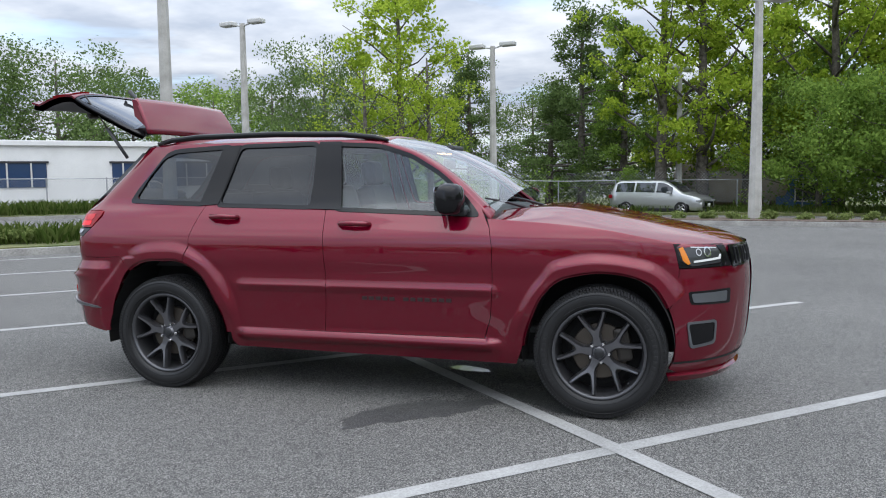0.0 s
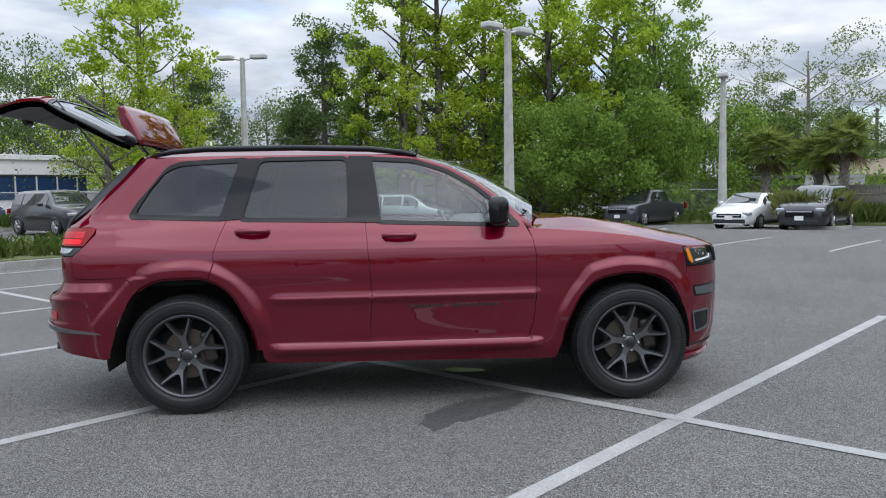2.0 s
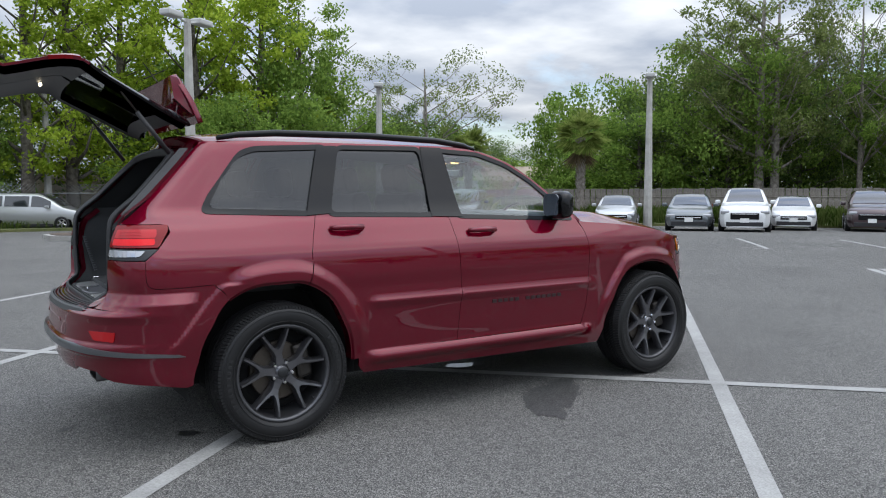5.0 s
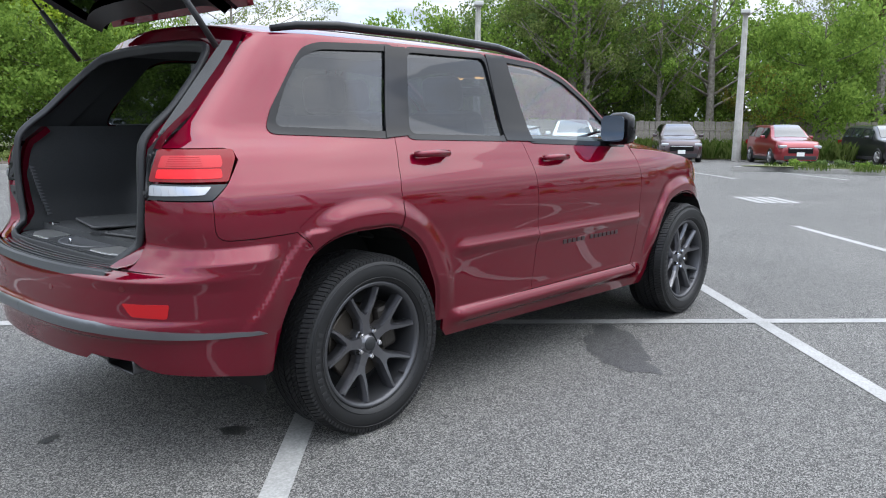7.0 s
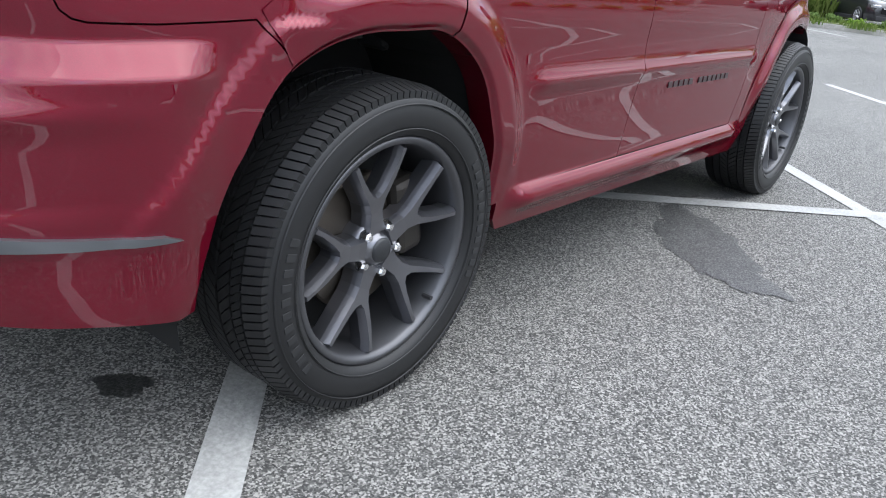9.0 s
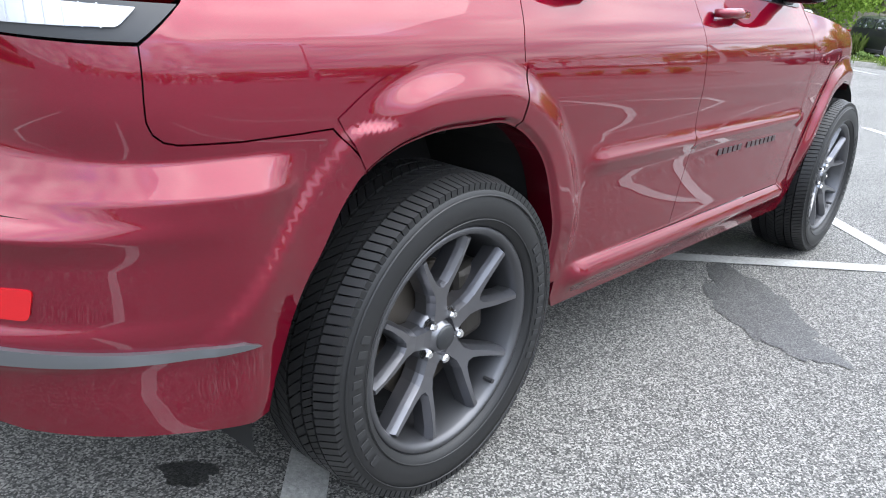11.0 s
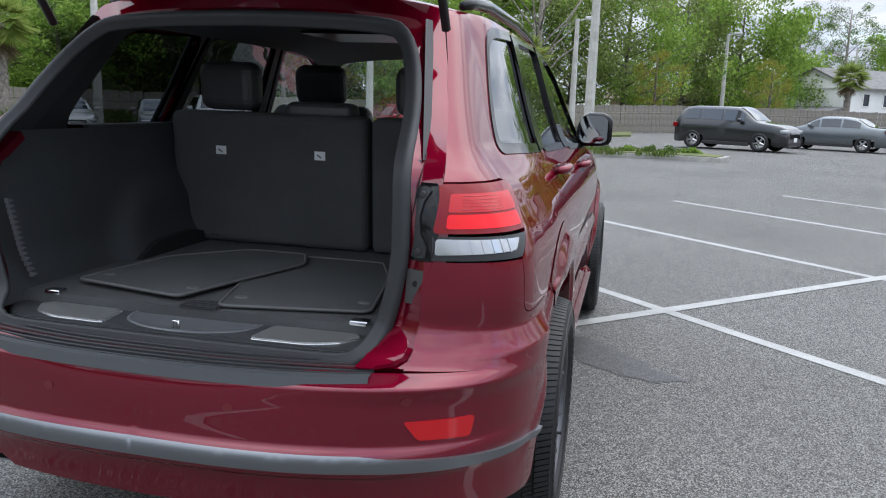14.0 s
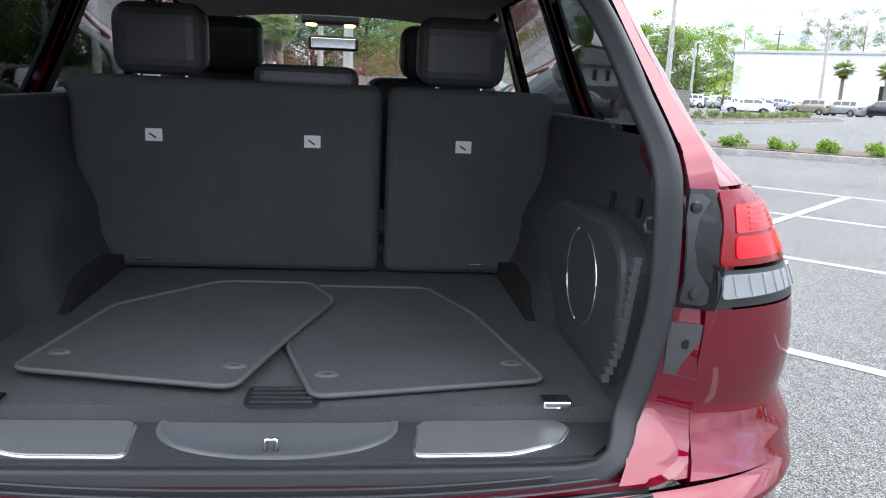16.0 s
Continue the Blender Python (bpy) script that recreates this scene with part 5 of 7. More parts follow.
plate("boot_floor", [(-0.74, -0.60), (0.20, -0.60), (0.20, 0.60), (-0.74, 0.60)], 0.80, 0.030, M["carpet"], "black carpeted boot floor", 0)
sill = [(-0.872, -0.40), (-0.862, -0.49), (-0.80, -0.545), (-0.735, -0.58), (-0.735, 0.58), (-0.80, 0.545), (-0.862, 0.49), (-0.872, 0.40), (-0.876, 0.0)]
plate("sill_trim", sill, 0.765, 0.037, M["trim_plastic"], "dark grey boot sill trim", 0.006)
for sg in (-1, 1):
    pl = rounded([(-0.866, sg * 0.205), (-0.742, sg * 0.222), (-0.738, sg * 0.455), (-0.768, sg * 0.475), (-0.826, sg * 0.44), (-0.862, sg * 0.36)], 0.022)
    rim = plate("scuff_plate", pl, 0.7995, 0.006, M["bright_edge"], "brushed metal scuff plate with bright edge", 0.003)
    bm = extrude_poly(shrink(pl, 0.0045), 0.0022, lambda u, v, w: Vector((u, v, 0.8048 + w)))
    part("plate_face", bm, M["scuff"], rim, "brushed grey metal")
# half-moon latch recess: a raised lip round a sloping scoop
half = [(-0.742 - 0.118 * math.sin(a) ** 0.8, 0.178 * math.cos(a)) for a in spread(0.0, math.pi, 24)]
bm = bmesh.new()
rows = [[bm.verts.new((-0.742 + (x + 0.742) * f, y * g, z)) for x, y in half] for f, g, z in ((1.10, 1.07, 0.8025), (1.07, 1.05, 0.8055), (1.02, 1.015, 0.8055), (0.99, 0.99, 0.8035), (0.5, 0.96, 0.8030), (0.02, 0.93, 0.8028))]
for a, b in zip(rows, rows[1:]):
    for k in range(24):
        bm.faces.new((a[k], a[k + 1], b[k + 1], b[k]))
bmesh.ops.recalc_face_normals(bm, faces=bm.faces[:])
bm.normal_update()
if sum(f.normal.z for f in bm.faces) < 0:
    bmesh.ops.reverse_faces(bm, faces=bm.faces[:])
part("latch_recess", bm, M["scoop"], CAR, "smooth half-moon latch recess", smooth=True)
bm = tube_bm([(-0.845, -0.004, 0.802), (-0.845, -0.004, 0.822), (-0.845, 0.010, 0.822), (-0.845, 0.012, 0.802)], 0.004, 8)
part("striker", bm, M["chrome"], CAR, "chrome latch striker", smooth=True)
for sg in (-1, 1):
    bm = box_bm((0.035, 0.05, 0.014), (-0.728, sg * 0.455, 0.834), 0.004)
    part("tie_ring", bm, M["chrome"], CAR, "chrome tie-down ring")
plate("floor_handle", rounded([(-0.745, -0.06), (-0.745, 0.06), (-0.665, 0.06), (-0.665, -0.06)], 0.015), 0.829, 0.004, M["black_plastic"], "black floor hatch handle", 0.001)
for k in range(4):
    part("handle_rib", box_bm((0.004, 0.10, 0.003), (-0.735 + 0.018 * k, 0, 0.835), 0), M["trim_plastic"], CAR)

# boot side trims with wheel-house bulges
for sg in (-1, 1):
    def trim_at(x, z):
        y = 0.60 - 0.05 * smoothstep(z, 0.95, 0.8)
        y -= 0.045 * smoothstep(0.33 - math.hypot(x - 0.0, (z - 0.80) * 0.95), 0.0, 0.10)
        y += 0.02 * smoothstep(z, 1.05, 1.25) - 0.06 * smoothstep(z, 1.25, 1.62)
        return Vector((max(x, seal_x(z) + 0.01), sg * y, z))
    grid_sheet("boot_side_trim", trim_at, spread(-0.83, 0.30, 26), spread(0.80, 1.275, 14), M["trim_plastic"], CAR, "black boot side trim", up=Vector((0, -sg, 0)))
    # inner pillars above the belt
    grid_sheet("rear_pillar_trim", lambda x, z: Vector((seal_x(z) + x * 0.20, sg * (0.66 - 0.26 * (z - 1.25) - 0.04 * (1 - x)), z)), spread(0.0, 1.0, 5), spread(1.26, 1.62, 8), M["trim_plastic"], CAR, up=Vector((0, -sg, 0)))
    bm = box_bm((0.62, 0.03, 0.03), (0.0, sg * 0.655, 1.27), 0.01)
    part("window_ledge", bm, M["trim_plastic"], CAR)
    # vent teeth lighter than the trim, so their highlights sit in the colour
    for k in range(15):
        bm = extrude_poly([(-0.011, -0.006), (0.011, 0.0), (-0.011, 0.008)], 0.012, lambda u, v, w: Vector((u, sg * w, v)))
        o = part("vent_slat", bm, M["scoop"], CAR)
        z = 0.872 + 0.0155 * k
        o.matrix_basis = Matrix.Translation((-0.71 - 0.06 * (z - 0.87) / 0.23, sg * (0.520 + 0.03 * smoothstep(z, 0.8, 0.95)), z))
    for r0, a0, a1 in (((0.095, 100, 250), (0.095, -80, 70)) if sg < 0 else ()):
        arc_pts = [(-0.47 + 0.105 * math.cos(radians(a)), sg * 0.556, 0.99 + r0 * math.sin(radians(a))) for a in spread(a0, a1, 14)]
        part("speaker_trim", tube_bm(arc_pts, 0.0022, 6), M["bright_edge"], CAR, "bright trim arc round the boot speaker", smooth=True)

# raised speaker panel, hook, knob and slots in the boot's side
pad = rounded([(-0.715, 0.83), (-0.705, 1.085), (-0.60, 1.128), (-0.24, 1.118), (-0.07, 1.02), (-0.03, 0.83)], 0.07)
bm = bmesh.new()
rings = [[bm.verts.new((x, -y, z)) for x, z in shrink(pad, inset)] for y, inset in ((0.602, 0.0), (0.566, 0.003), (0.559, 0.008), (0.556, 0.016))]
for a, b in zip(rings, rings[1:]):
    for k in range(len(a)):
        bm.faces.new((a[k], a[(k + 1) % len(a)], b[(k + 1) % len(a)], b[k]))
bm.faces.new(rings[-1])
bmesh.ops.recalc_face_normals(bm, faces=bm.faces[:])
part("speaker_panel", bm, M["pad_edge"], CAR, "raised dark grey speaker panel of the boot")
for x, z in ((-0.62, 1.152), (-0.475, 1.143)):
    part("trim_slot", box_bm((0.014, 0.010, 0.036), (x, -0.606, z), 0.003), M["liner"], CAR)
knob = part("boot_hook", lathe_bm([(0.0, 0.020), (0.013, 0.018), (0.017, 0.010), (0.019, 0.0)], 16, "y"), M["scoop"], CAR, "grey turning hook", smooth=True)
knob.matrix_basis = Matrix.Translation((-0.735, -0.604, 1.207))
part("hook_bar", box_bm((0.008, 0.012, 0.032), (-0.735, -0.586, 1.207), 0.003), M["trim_plastic"], knob).matrix_parent_inverse = knob.matrix_basis.inverted()
part("seal_bracket", box_bm((0.030, 0.016, 0.012), (-0.742, -0.606, 1.254), 0.004), M["scoop"], CAR)
part("tie_loop", tube_bm([(-0.735, -0.600, 1.128), (-0.735, -0.580, 1.132), (-0.735, -0.576, 1.142), (-0.735, -0.580, 1.152), (-0.735, -0.600, 1.156)], 0.0035, 8), M["scoop"], CAR, "grey tie-down loop", smooth=True)

# headliner with the glass roof shade, inner door skins
grid_sheet("headliner", lambda x, s: crown(x, s * 0.95) + Vector((0, 0, -0.055)), spread(-0.36, 1.62, 14), SS, M["headliner"], CAR, "black cloth headliner", up=Vector((0, 0, -1)))
bm = box_bm((0.46, 0.60, 0.012), (0.84, 0.0, 1.668), 0.005)
part("roof_shade", bm, M["roof_glass"], CAR, "glazed roof panel seen from inside")
for mirror in (False, True):
    sheet("quarter_lining", panel_mesh(shrink(P_QUARTER, 0.012), [shrink(rounded(QWIN, 0.06), -0.014)], step=0.05, lift=-0.024, depth=-0.018), M["trim_plastic"], CAR, "black inner quarter lining", mirror)
    for outline, holes in ((P_REAR_DOOR, [rounded(RGLASS, 0.04)]), (P_FRONT_DOOR, [rounded(FGLASS, 0.04)])):
        sheet("door_lining", panel_mesh(shrink(outline, 0.01), [shrink(h, -0.014) for h in holes], step=0.05, lift=-0.024, depth=-0.018), M["door_lining"], CAR, "black door lining", mirror)

# rear bench: three backs and headrests
def cushion(size, at, bevel, turn=(0, 0, 0)):
    bm = box_bm(size, (0, 0, 0), bevel, segments=4)
    bmesh.ops.transform(bm, matrix=pose(*at, *turn), verts=bm.verts)
    return bm


BENCH = new("rear_bench")
BENCH.parent = CAR
tagged(BENCH, "black rear bench with split backrests")
for y, wd in ((0.225, 0.80), (-0.405, 0.455)):
    part("backrest", cushion((0.10, wd - 0.012, 0.50), (0.185, y, 1.085), 0.03, (0, -4, 0)), M["carpet"], BENCH, "black carpet-backed rear seat")
    part("seat_front", cushion((0.10, wd - 0.02, 0.48), (0.26, y, 1.08), 0.04, (0, -4, 0)), M["leather"], BENCH)
part("seat_cushion", cushion((0.5, 1.2, 0.16), (0.52, -0.02, 0.84), 0.05), M["leather"], BENCH)
for y in (0.40, -0.375):
    part("headrest", cushion((0.11, 0.235, 0.18), (0.20, y, 1.43), 0.045, (0, -6, 0)), M["leather"], BENCH, "black leather headrest")
    for d in (-0.06, 0.06):
        part("headrest_post", tube_bm([(0.20, y + d, 1.32), (0.20, y + d, 1.37)], 0.006, 8), M["chrome"], BENCH)
part("middle_headrest", cushion((0.10, 0.27, 0.07), (0.20, 0.03, 1.345), 0.03), M["leather"], BENCH)
for y, z in ((0.388, 1.19), (-0.01, 1.187), (-0.405, 1.187)):
    part("seat_label", box_bm((0.003, 0.042, 0.032), (0.1345 - 0.07 * (z - 1.085), y + 0.02, z), 0.0008), M["label_white"], BENCH, "small white sewn label")
    part("label_mark", box_bm((0.002, 0.020, 0.004), (0.1325 - 0.07 * (z - 1.085), y + 0.022, z - 0.002), 0, turn=(35, 0, 0)), M["black_plastic"], BENCH)
for y in (0.45, -0.44):
    part("anchor_slot", box_bm((0.004, 0.035, 0.006), (0.149, y, 0.862), 0.001), M["chrome"], BENCH)

# front seats, dashboard, wheel and rear-view mirror
for y in (0.37, -0.37):
    seat = new("front_seat")
    seat.parent = CAR
    tagged(seat, "black leather front seat")
    part("backrest", cushion((0.14, 0.50, 0.62), (1.10, y, 1.06), 0.06, (0, -14, 0)), M["leather"], seat)
    part("seat_cushion", cushion((0.52, 0.50, 0.16), (1.40, y, 0.80), 0.06), M["leather"], seat)
    part("headrest", cushion((0.11, 0.25, 0.19), (1.02, y, 1.455), 0.05, (0, -10, 0)), M["leather"], seat)
part("dashboard", cushion((0.46, 1.40, 0.30), (2.06, 0, 1.065), 0.09), M["dash"], CAR, "black dashboard")
bm = bmesh.new()
wheel_ring = lathe_bm([(0.175, -0.014), (0.190, 0.0), (0.175, 0.014), (0.162, 0.0)], 36, "x", close=True)
steer = part("steering_wheel", wheel_ring, M["leather"], CAR, "black steering wheel", smooth=True)
steer.matrix_basis = pose(1.80, 0.37, 1.09, 0, -24, 0)
bm.free()
part("rear_view_mirror", box_bm((0.03, 0.23, 0.065), (1.76, 0.025, 1.505), 0.012), M["black_plastic"], CAR, "black rear-view mirror")
part("mirror_face", box_bm((0.004, 0.20, 0.045), (1.742, 0.025, 1.505), 0.003), M["chrome"], CAR)
for y in (0.085, -0.085):
    part("map_lamp", box_bm((0.05, 0.055, 0.035), (1.72, y + 0.038, 1.592), 0.012), M["map_glow"], CAR, "warm lit map lamp")
part("lamp_console", box_bm((0.14, 0.26, 0.05), (1.76, 0.038, 1.607), 0.015), M["black_plastic"], CAR)
part("cabin_floor", box_bm((2.6, 1.30, 0.04), (1.3, 0, 0.45), 0.01), M["carpet"], CAR)

# loose floor mats lying in the boot
def floor_mat(outline, z, label):
    pts = rounded(outline, 0.03)
    bm = extrude_poly(pts, 0.006, lambda u, v, w: Vector((0, 0, z + w)) + Vector((u, v, 0)))
    root = part("floor_mat", bm, M["mat_grey"], None, label)
    ring = [Vector((x, y, z + 0.006)) for x, y in pts] + [Vector((*pts[0], z + 0.006))]
    part("mat_edging", tube_bm(ring, 0.005, 6, caps=False), M["mat_edge"], root, "grey bound edge", smooth=True)
    cx, cy = sum(p[0] for p in outline) / len(outline), sum(p[1] for p in outline) / len(outline)
    for x, y in (outline[0], outline[1]):
        o = part("mat_eyelet", lathe_bm([(0.006, 0.002), (0.010, 0.004), (0.015, 0.003), (0.017, 0.0)], 16, "z"), M["mat_edge"], root, "small plastic fixing eyelet", smooth=True)
        o.matrix_basis = Matrix.Translation((x + 0.20 * (cx - x) + 0.02, y + 0.16 * (cy - y), z + 0.006)) @ Matrix.Diagonal((0.8, 1.25, 1, 1))
    return tagged(root, "", "floor mat", "floor mats")


floor_mat([(-0.73, -0.07), (-0.65, -0.475), (-0.24, -0.40), (-0.02, -0.31), (-0.02, -0.03), (-0.20, -0.01), (-0.48, -0.005)], 0.8325, "black carpet floor mat lying in the boot")
floor_mat([(-0.71, 0.06), (-0.63, 0.44), (-0.24, 0.39), (-0.02, 0.20), (-0.02, -0.02), (-0.18, -0.085), (-0.47, 0.0)], 0.8405, "black carpet floor mat overlapping another in the boot")


# ---- surroundings ----
rng = np.random.default_rng(7)


def bearing_point(az, far):
    """A place by compass bearing (degrees from +x towards +y) and distance, seen from the lot."""
    k = smoothstep(az, 50, 66)
    ox, oy = -2.4 + 3.9 * k, -1.0 - 2.6 * smoothstep(az, 8, 20) - 2.4 * k
    x, y = ox + far * math.cos(radians(az)), oy + far * math.sin(radians(az))
    return x, y, ground_z(x, y)


def leaf_material(name, low, high):
    m = bpy.data.materials.new(name)
    m.use_nodes = True
    t = m.node_tree
    t.nodes.clear()
    out, mix = t.nodes.new("ShaderNodeOutputMaterial"), t.nodes.new("ShaderNodeMixShader")
    d, tr = t.nodes.new("ShaderNodeBsdfDiffuse"), t.nodes.new("ShaderNodeBsdfTranslucent")
    g = t.nodes.new("ShaderNodeNewGeometry")
    r = t.nodes.new("ShaderNodeValToRGB")
    r.color_ramp.elements[0].color, r.color_ramp.elements[1].color = (*low, 1), (*high, 1)
    t.links.new(g.outputs["Random Per Island"], r.inputs[0])
    t.links.new(r.outputs[0], d.inputs[0]); t.links.new(r.outputs[0], tr.inputs[0])
    mix.inputs[0].default_value = 0.55
    t.links.new(d.outputs[0], mix.inputs[1]); t.links.new(tr.outputs[0], mix.inputs[2]); t.links.new(mix.outputs[0], out.inputs[0])
    return m


M["leaf_dark"] = leaf_material("leaf_dark", (0.075, 0.12, 0.040), (0.17, 0.24, 0.080))
M["leaf_mid"] = leaf_material("leaf_mid", (0.11, 0.19, 0.038), (0.28, 0.40, 0.085))
M["leaf_bright"] = leaf_material("leaf_bright", (0.19, 0.29, 0.028), (0.44, 0.54, 0.070))
M["leaf_olive"] = leaf_material("leaf_olive", (0.12, 0.16, 0.050), (0.26, 0.31, 0.11))
M["leaf_orange"] = leaf_material("leaf_orange", (0.16, 0.15, 0.03), (0.32, 0.29, 0.065))
M["frond"] = leaf_material("frond", (0.12, 0.17, 0.035), (0.27, 0.32, 0.09))
M["frond_dead"] = leaf_material("frond_dead", (0.10, 0.075, 0.045), (0.20, 0.15, 0.09))
M["grass_blade"] = leaf_material("grass_blade", (0.055, 0.10, 0.018), (0.16, 0.20, 0.06))
M["bark"] = noisy(material("bark", (0.10, 0.085, 0.07), 0.95), 6, (0.05, 0.042, 0.034), (0.16, 0.14, 0.12), second=(40, 0.4), bump=1.0)
M["bark_pale"] = noisy(material("bark_pale", (0.22, 0.2, 0.17), 0.95), 6, (0.14, 0.12, 0.10), (0.30, 0.27, 0.24), second=(40, 0.4), bump=1.0)
M["concrete"] = noisy(material("concrete", (0.42, 0.41, 0.38), 0.9), 3, (0.34, 0.33, 0.30), (0.48, 0.47, 0.44), second=(60, 0.12), bump=0.6, bump_scale=90)
M["kerb"] = noisy(material("kerb", (0.33, 0.32, 0.30), 0.9), 2, (0.22, 0.21, 0.20), (0.40, 0.39, 0.36), second=(30, 0.2), bump=0.8, bump_scale=60)
M["grass"] = noisy(material("grass", (0.08, 0.11, 0.03), 1.0), 1.2, (0.060, 0.085, 0.022), (0.15, 0.15, 0.06), second=(25, 0.4), bump=2.0, bump_scale=40)
M["mulch"] = noisy(material("mulch", (0.09, 0.06, 0.045), 1.0), 8, (0.05, 0.035, 0.026), (0.15, 0.11, 0.085), second=(60, 0.4), bump=2.0, bump_scale=50)
M["fence_wood"] = noisy(material("fence_wood", (0.20, 0.18, 0.155), 0.9), 3, (0.13, 0.115, 0.10), (0.26, 0.235, 0.205), second=(30, 0.3))
M["wall_white"] = noisy(material("wall_white", (0.72, 0.72, 0.70), 0.8), 0.8, (0.66, 0.66, 0.64), (0.76, 0.76, 0.74), second=(14, 0.04))
M["wall_tan"] = noisy(material("wall_tan", (0.36, 0.29, 0.21), 0.85), 1.0, (0.31, 0.25, 0.18), (0.40, 0.33, 0.25), second=(20, 0.1))
M["roof_grey"] = noisy(material("roof_grey", (0.16, 0.155, 0.15), 0.9), 2, (0.12, 0.115, 0.11), (0.19, 0.185, 0.18), second=(30, 0.2))
M["roof_brown"] = noisy(material("roof_brown", (0.15, 0.10, 0.08), 0.9), 2, (0.11, 0.07, 0.055), (0.19, 0.135, 0.11), second=(30, 0.2))
M["dark_glass"] = material("dark_glass", (0.02, 0.025, 0.035), 0.08, 0.0, 0.3)
M["blue_glass"] = material("blue_glass", (0.02, 0.045, 0.11), 0.12, 0.0, 0.3)
M["blue_paint"] = material("blue_paint", (0.05, 0.12, 0.25), 0.6)
M["galvanised"] = material("galvanised", (0.34, 0.35, 0.36), 0.5, 0.6)


def leaf_mesh(name, centres, radii, count, size, mat, stretch=1.0):
    """Many small leaves round cluster centres, as one mesh."""
    n = len(centres) * count
    c = np.repeat(np.asarray(centres), count, 0)
    r = np.repeat(np.asarray(radii), count)[:, None]
    d = rng.normal(size=(n, 3))
    d /= np.linalg.norm(d, axis=1)[:, None]
    p = c + d * r * (rng.random((n, 1)) ** 0.45) * np.array([1, 1, 0.72 * stretch])
    a = rng.normal(size=(n, 3)); a /= np.linalg.norm(a, axis=1)[:, None]
    b = np.cross(a, rng.normal(size=(n, 3))); b /= np.linalg.norm(b, axis=1)[:, None]
    s = size * (0.6 + 0.8 * rng.random((n, 1)))
    v = np.stack([p - a * s, p + b * s * 0.55, p + a * s, p - b * s * 0.55], 1).reshape(-1, 3)
    me = bpy.data.meshes.new(name)
    me.from_pydata(v.tolist(), [], np.arange(4 * n).reshape(-1, 4).tolist())
    me.materials.append(mat)
    return me


def tree(name, at, height, width, kind, leaf, label, group="trees round the lot"):
    """Trunk with limbs and a crown of leaf clumps."""
    root = thing(name, Matrix.Translation(at), label, "tree", group)
    bm = bmesh.new()
    lean = rng.normal(size=2) * 0.02 * height
    base_r = 0.016 * height + 0.05
    clear = {"tall": 0.18, "pine": 0.12, "broad": 0.16, "sparse": 0.3, "bare": 0.3, "small": 0.25}[kind]
    trunk = [(lean[0] * k, lean[1] * k, height * 0.93 * k) for k in spread(0, 1, 7)]
    tube_bm(trunk, [base_r * (1.15 - 0.95 * k) for k in spread(0, 1, 7)], 7, bm)
    centres, radii = [], []
    limbs = {"tall": 26, "pine": 34, "broad": 24, "sparse": 20, "bare": 22, "small": 14}[kind]
    for i in range(limbs):
        k = clear + (1 - clear) * (i + 0.5) / limbs
        f = (k - clear) / (1 - clear)
        reach = width / 2 * {"tall": 0.55 + 0.65 * math.sin(math.pi * min(1, f * 0.9 + 0.12)) * (1 - 0.35 * f), "pine": 1.05 - 0.85 * f, "broad": 0.45 + 0.72 * math.sin(math.pi * (0.12 + 0.80 * f)),
                             "sparse": 0.5 + 0.6 * math.sin(math.pi * (0.15 + 0.7 * f)), "bare": 0.9, "small": 0.5 + 0.55 * math.sin(math.pi * (0.15 + 0.75 * f))}[kind] * rng.uniform(0.65, 1.12)
        a = i * 2.4 + rng.uniform(-0.5, 0.5)
        rise = {"tall": 0.75, "pine": 0.05, "broad": 0.35, "sparse": 0.6, "bare": 1.1, "small": 0.6}[kind] * reach
        z0 = height * k * 0.90 - rise * 0.5
        p0 = Vector((lean[0] * k, lean[1] * k, max(0.4, z0)))
        p2 = p0 + Vector((math.cos(a) * reach, math.sin(a) * reach, rise))
        p1 = p0.lerp(p2, 0.5) + Vector(rng.normal(size=3)) * 0.06 * reach
        r = base_r * (0.42 - 0.28 * f)
        tube_bm([p0, p1, p2], [r, r * 0.6, r * 0.22], 5, bm)
        for j in range({"tall": 4, "pine": 4, "broad": 5, "sparse": 4, "bare": 2, "small": 3}[kind]):
            s = rng.uniform(0.42, 1.05)
            q = p0.lerp(p2, s) + Vector(rng.normal(size=3)) * 0.10 * width * (0.8 if kind != "pine" else 0.4)
            q.z = min(q.z, height * 0.99)
            if kind in ("sparse", "bare"):
                tube_bm([p0.lerp(p2, s * 0.8), q], [r * 0.35, r * 0.12], 4, bm)
            centres.append(tuple(q))
            radii.append(width * {"tall": 0.105, "pine": 0.085, "broad": 0.12, "sparse": 0.078, "bare": 0.07, "small": 0.14}[kind] * rng.uniform(0.7, 1.3))
    part("trunk", bm, M["bark_pale"] if kind in ("bare", "sparse") else M["bark"], root, smooth=True)
    count = {"tall": 84, "pine": 110, "broad": 125, "sparse": 105, "bare": 14, "small": 90}[kind]
    size = {"tall": 0.098, "pine": 0.085, "broad": 0.125, "sparse": 0.088, "bare": 0.06, "small": 0.06}[kind] * (0.75 + height / 40)
    crown_ob = new("crown", leaf_mesh("crown", centres, radii, count, size, leaf))
    crown_ob.parent = root
    return root


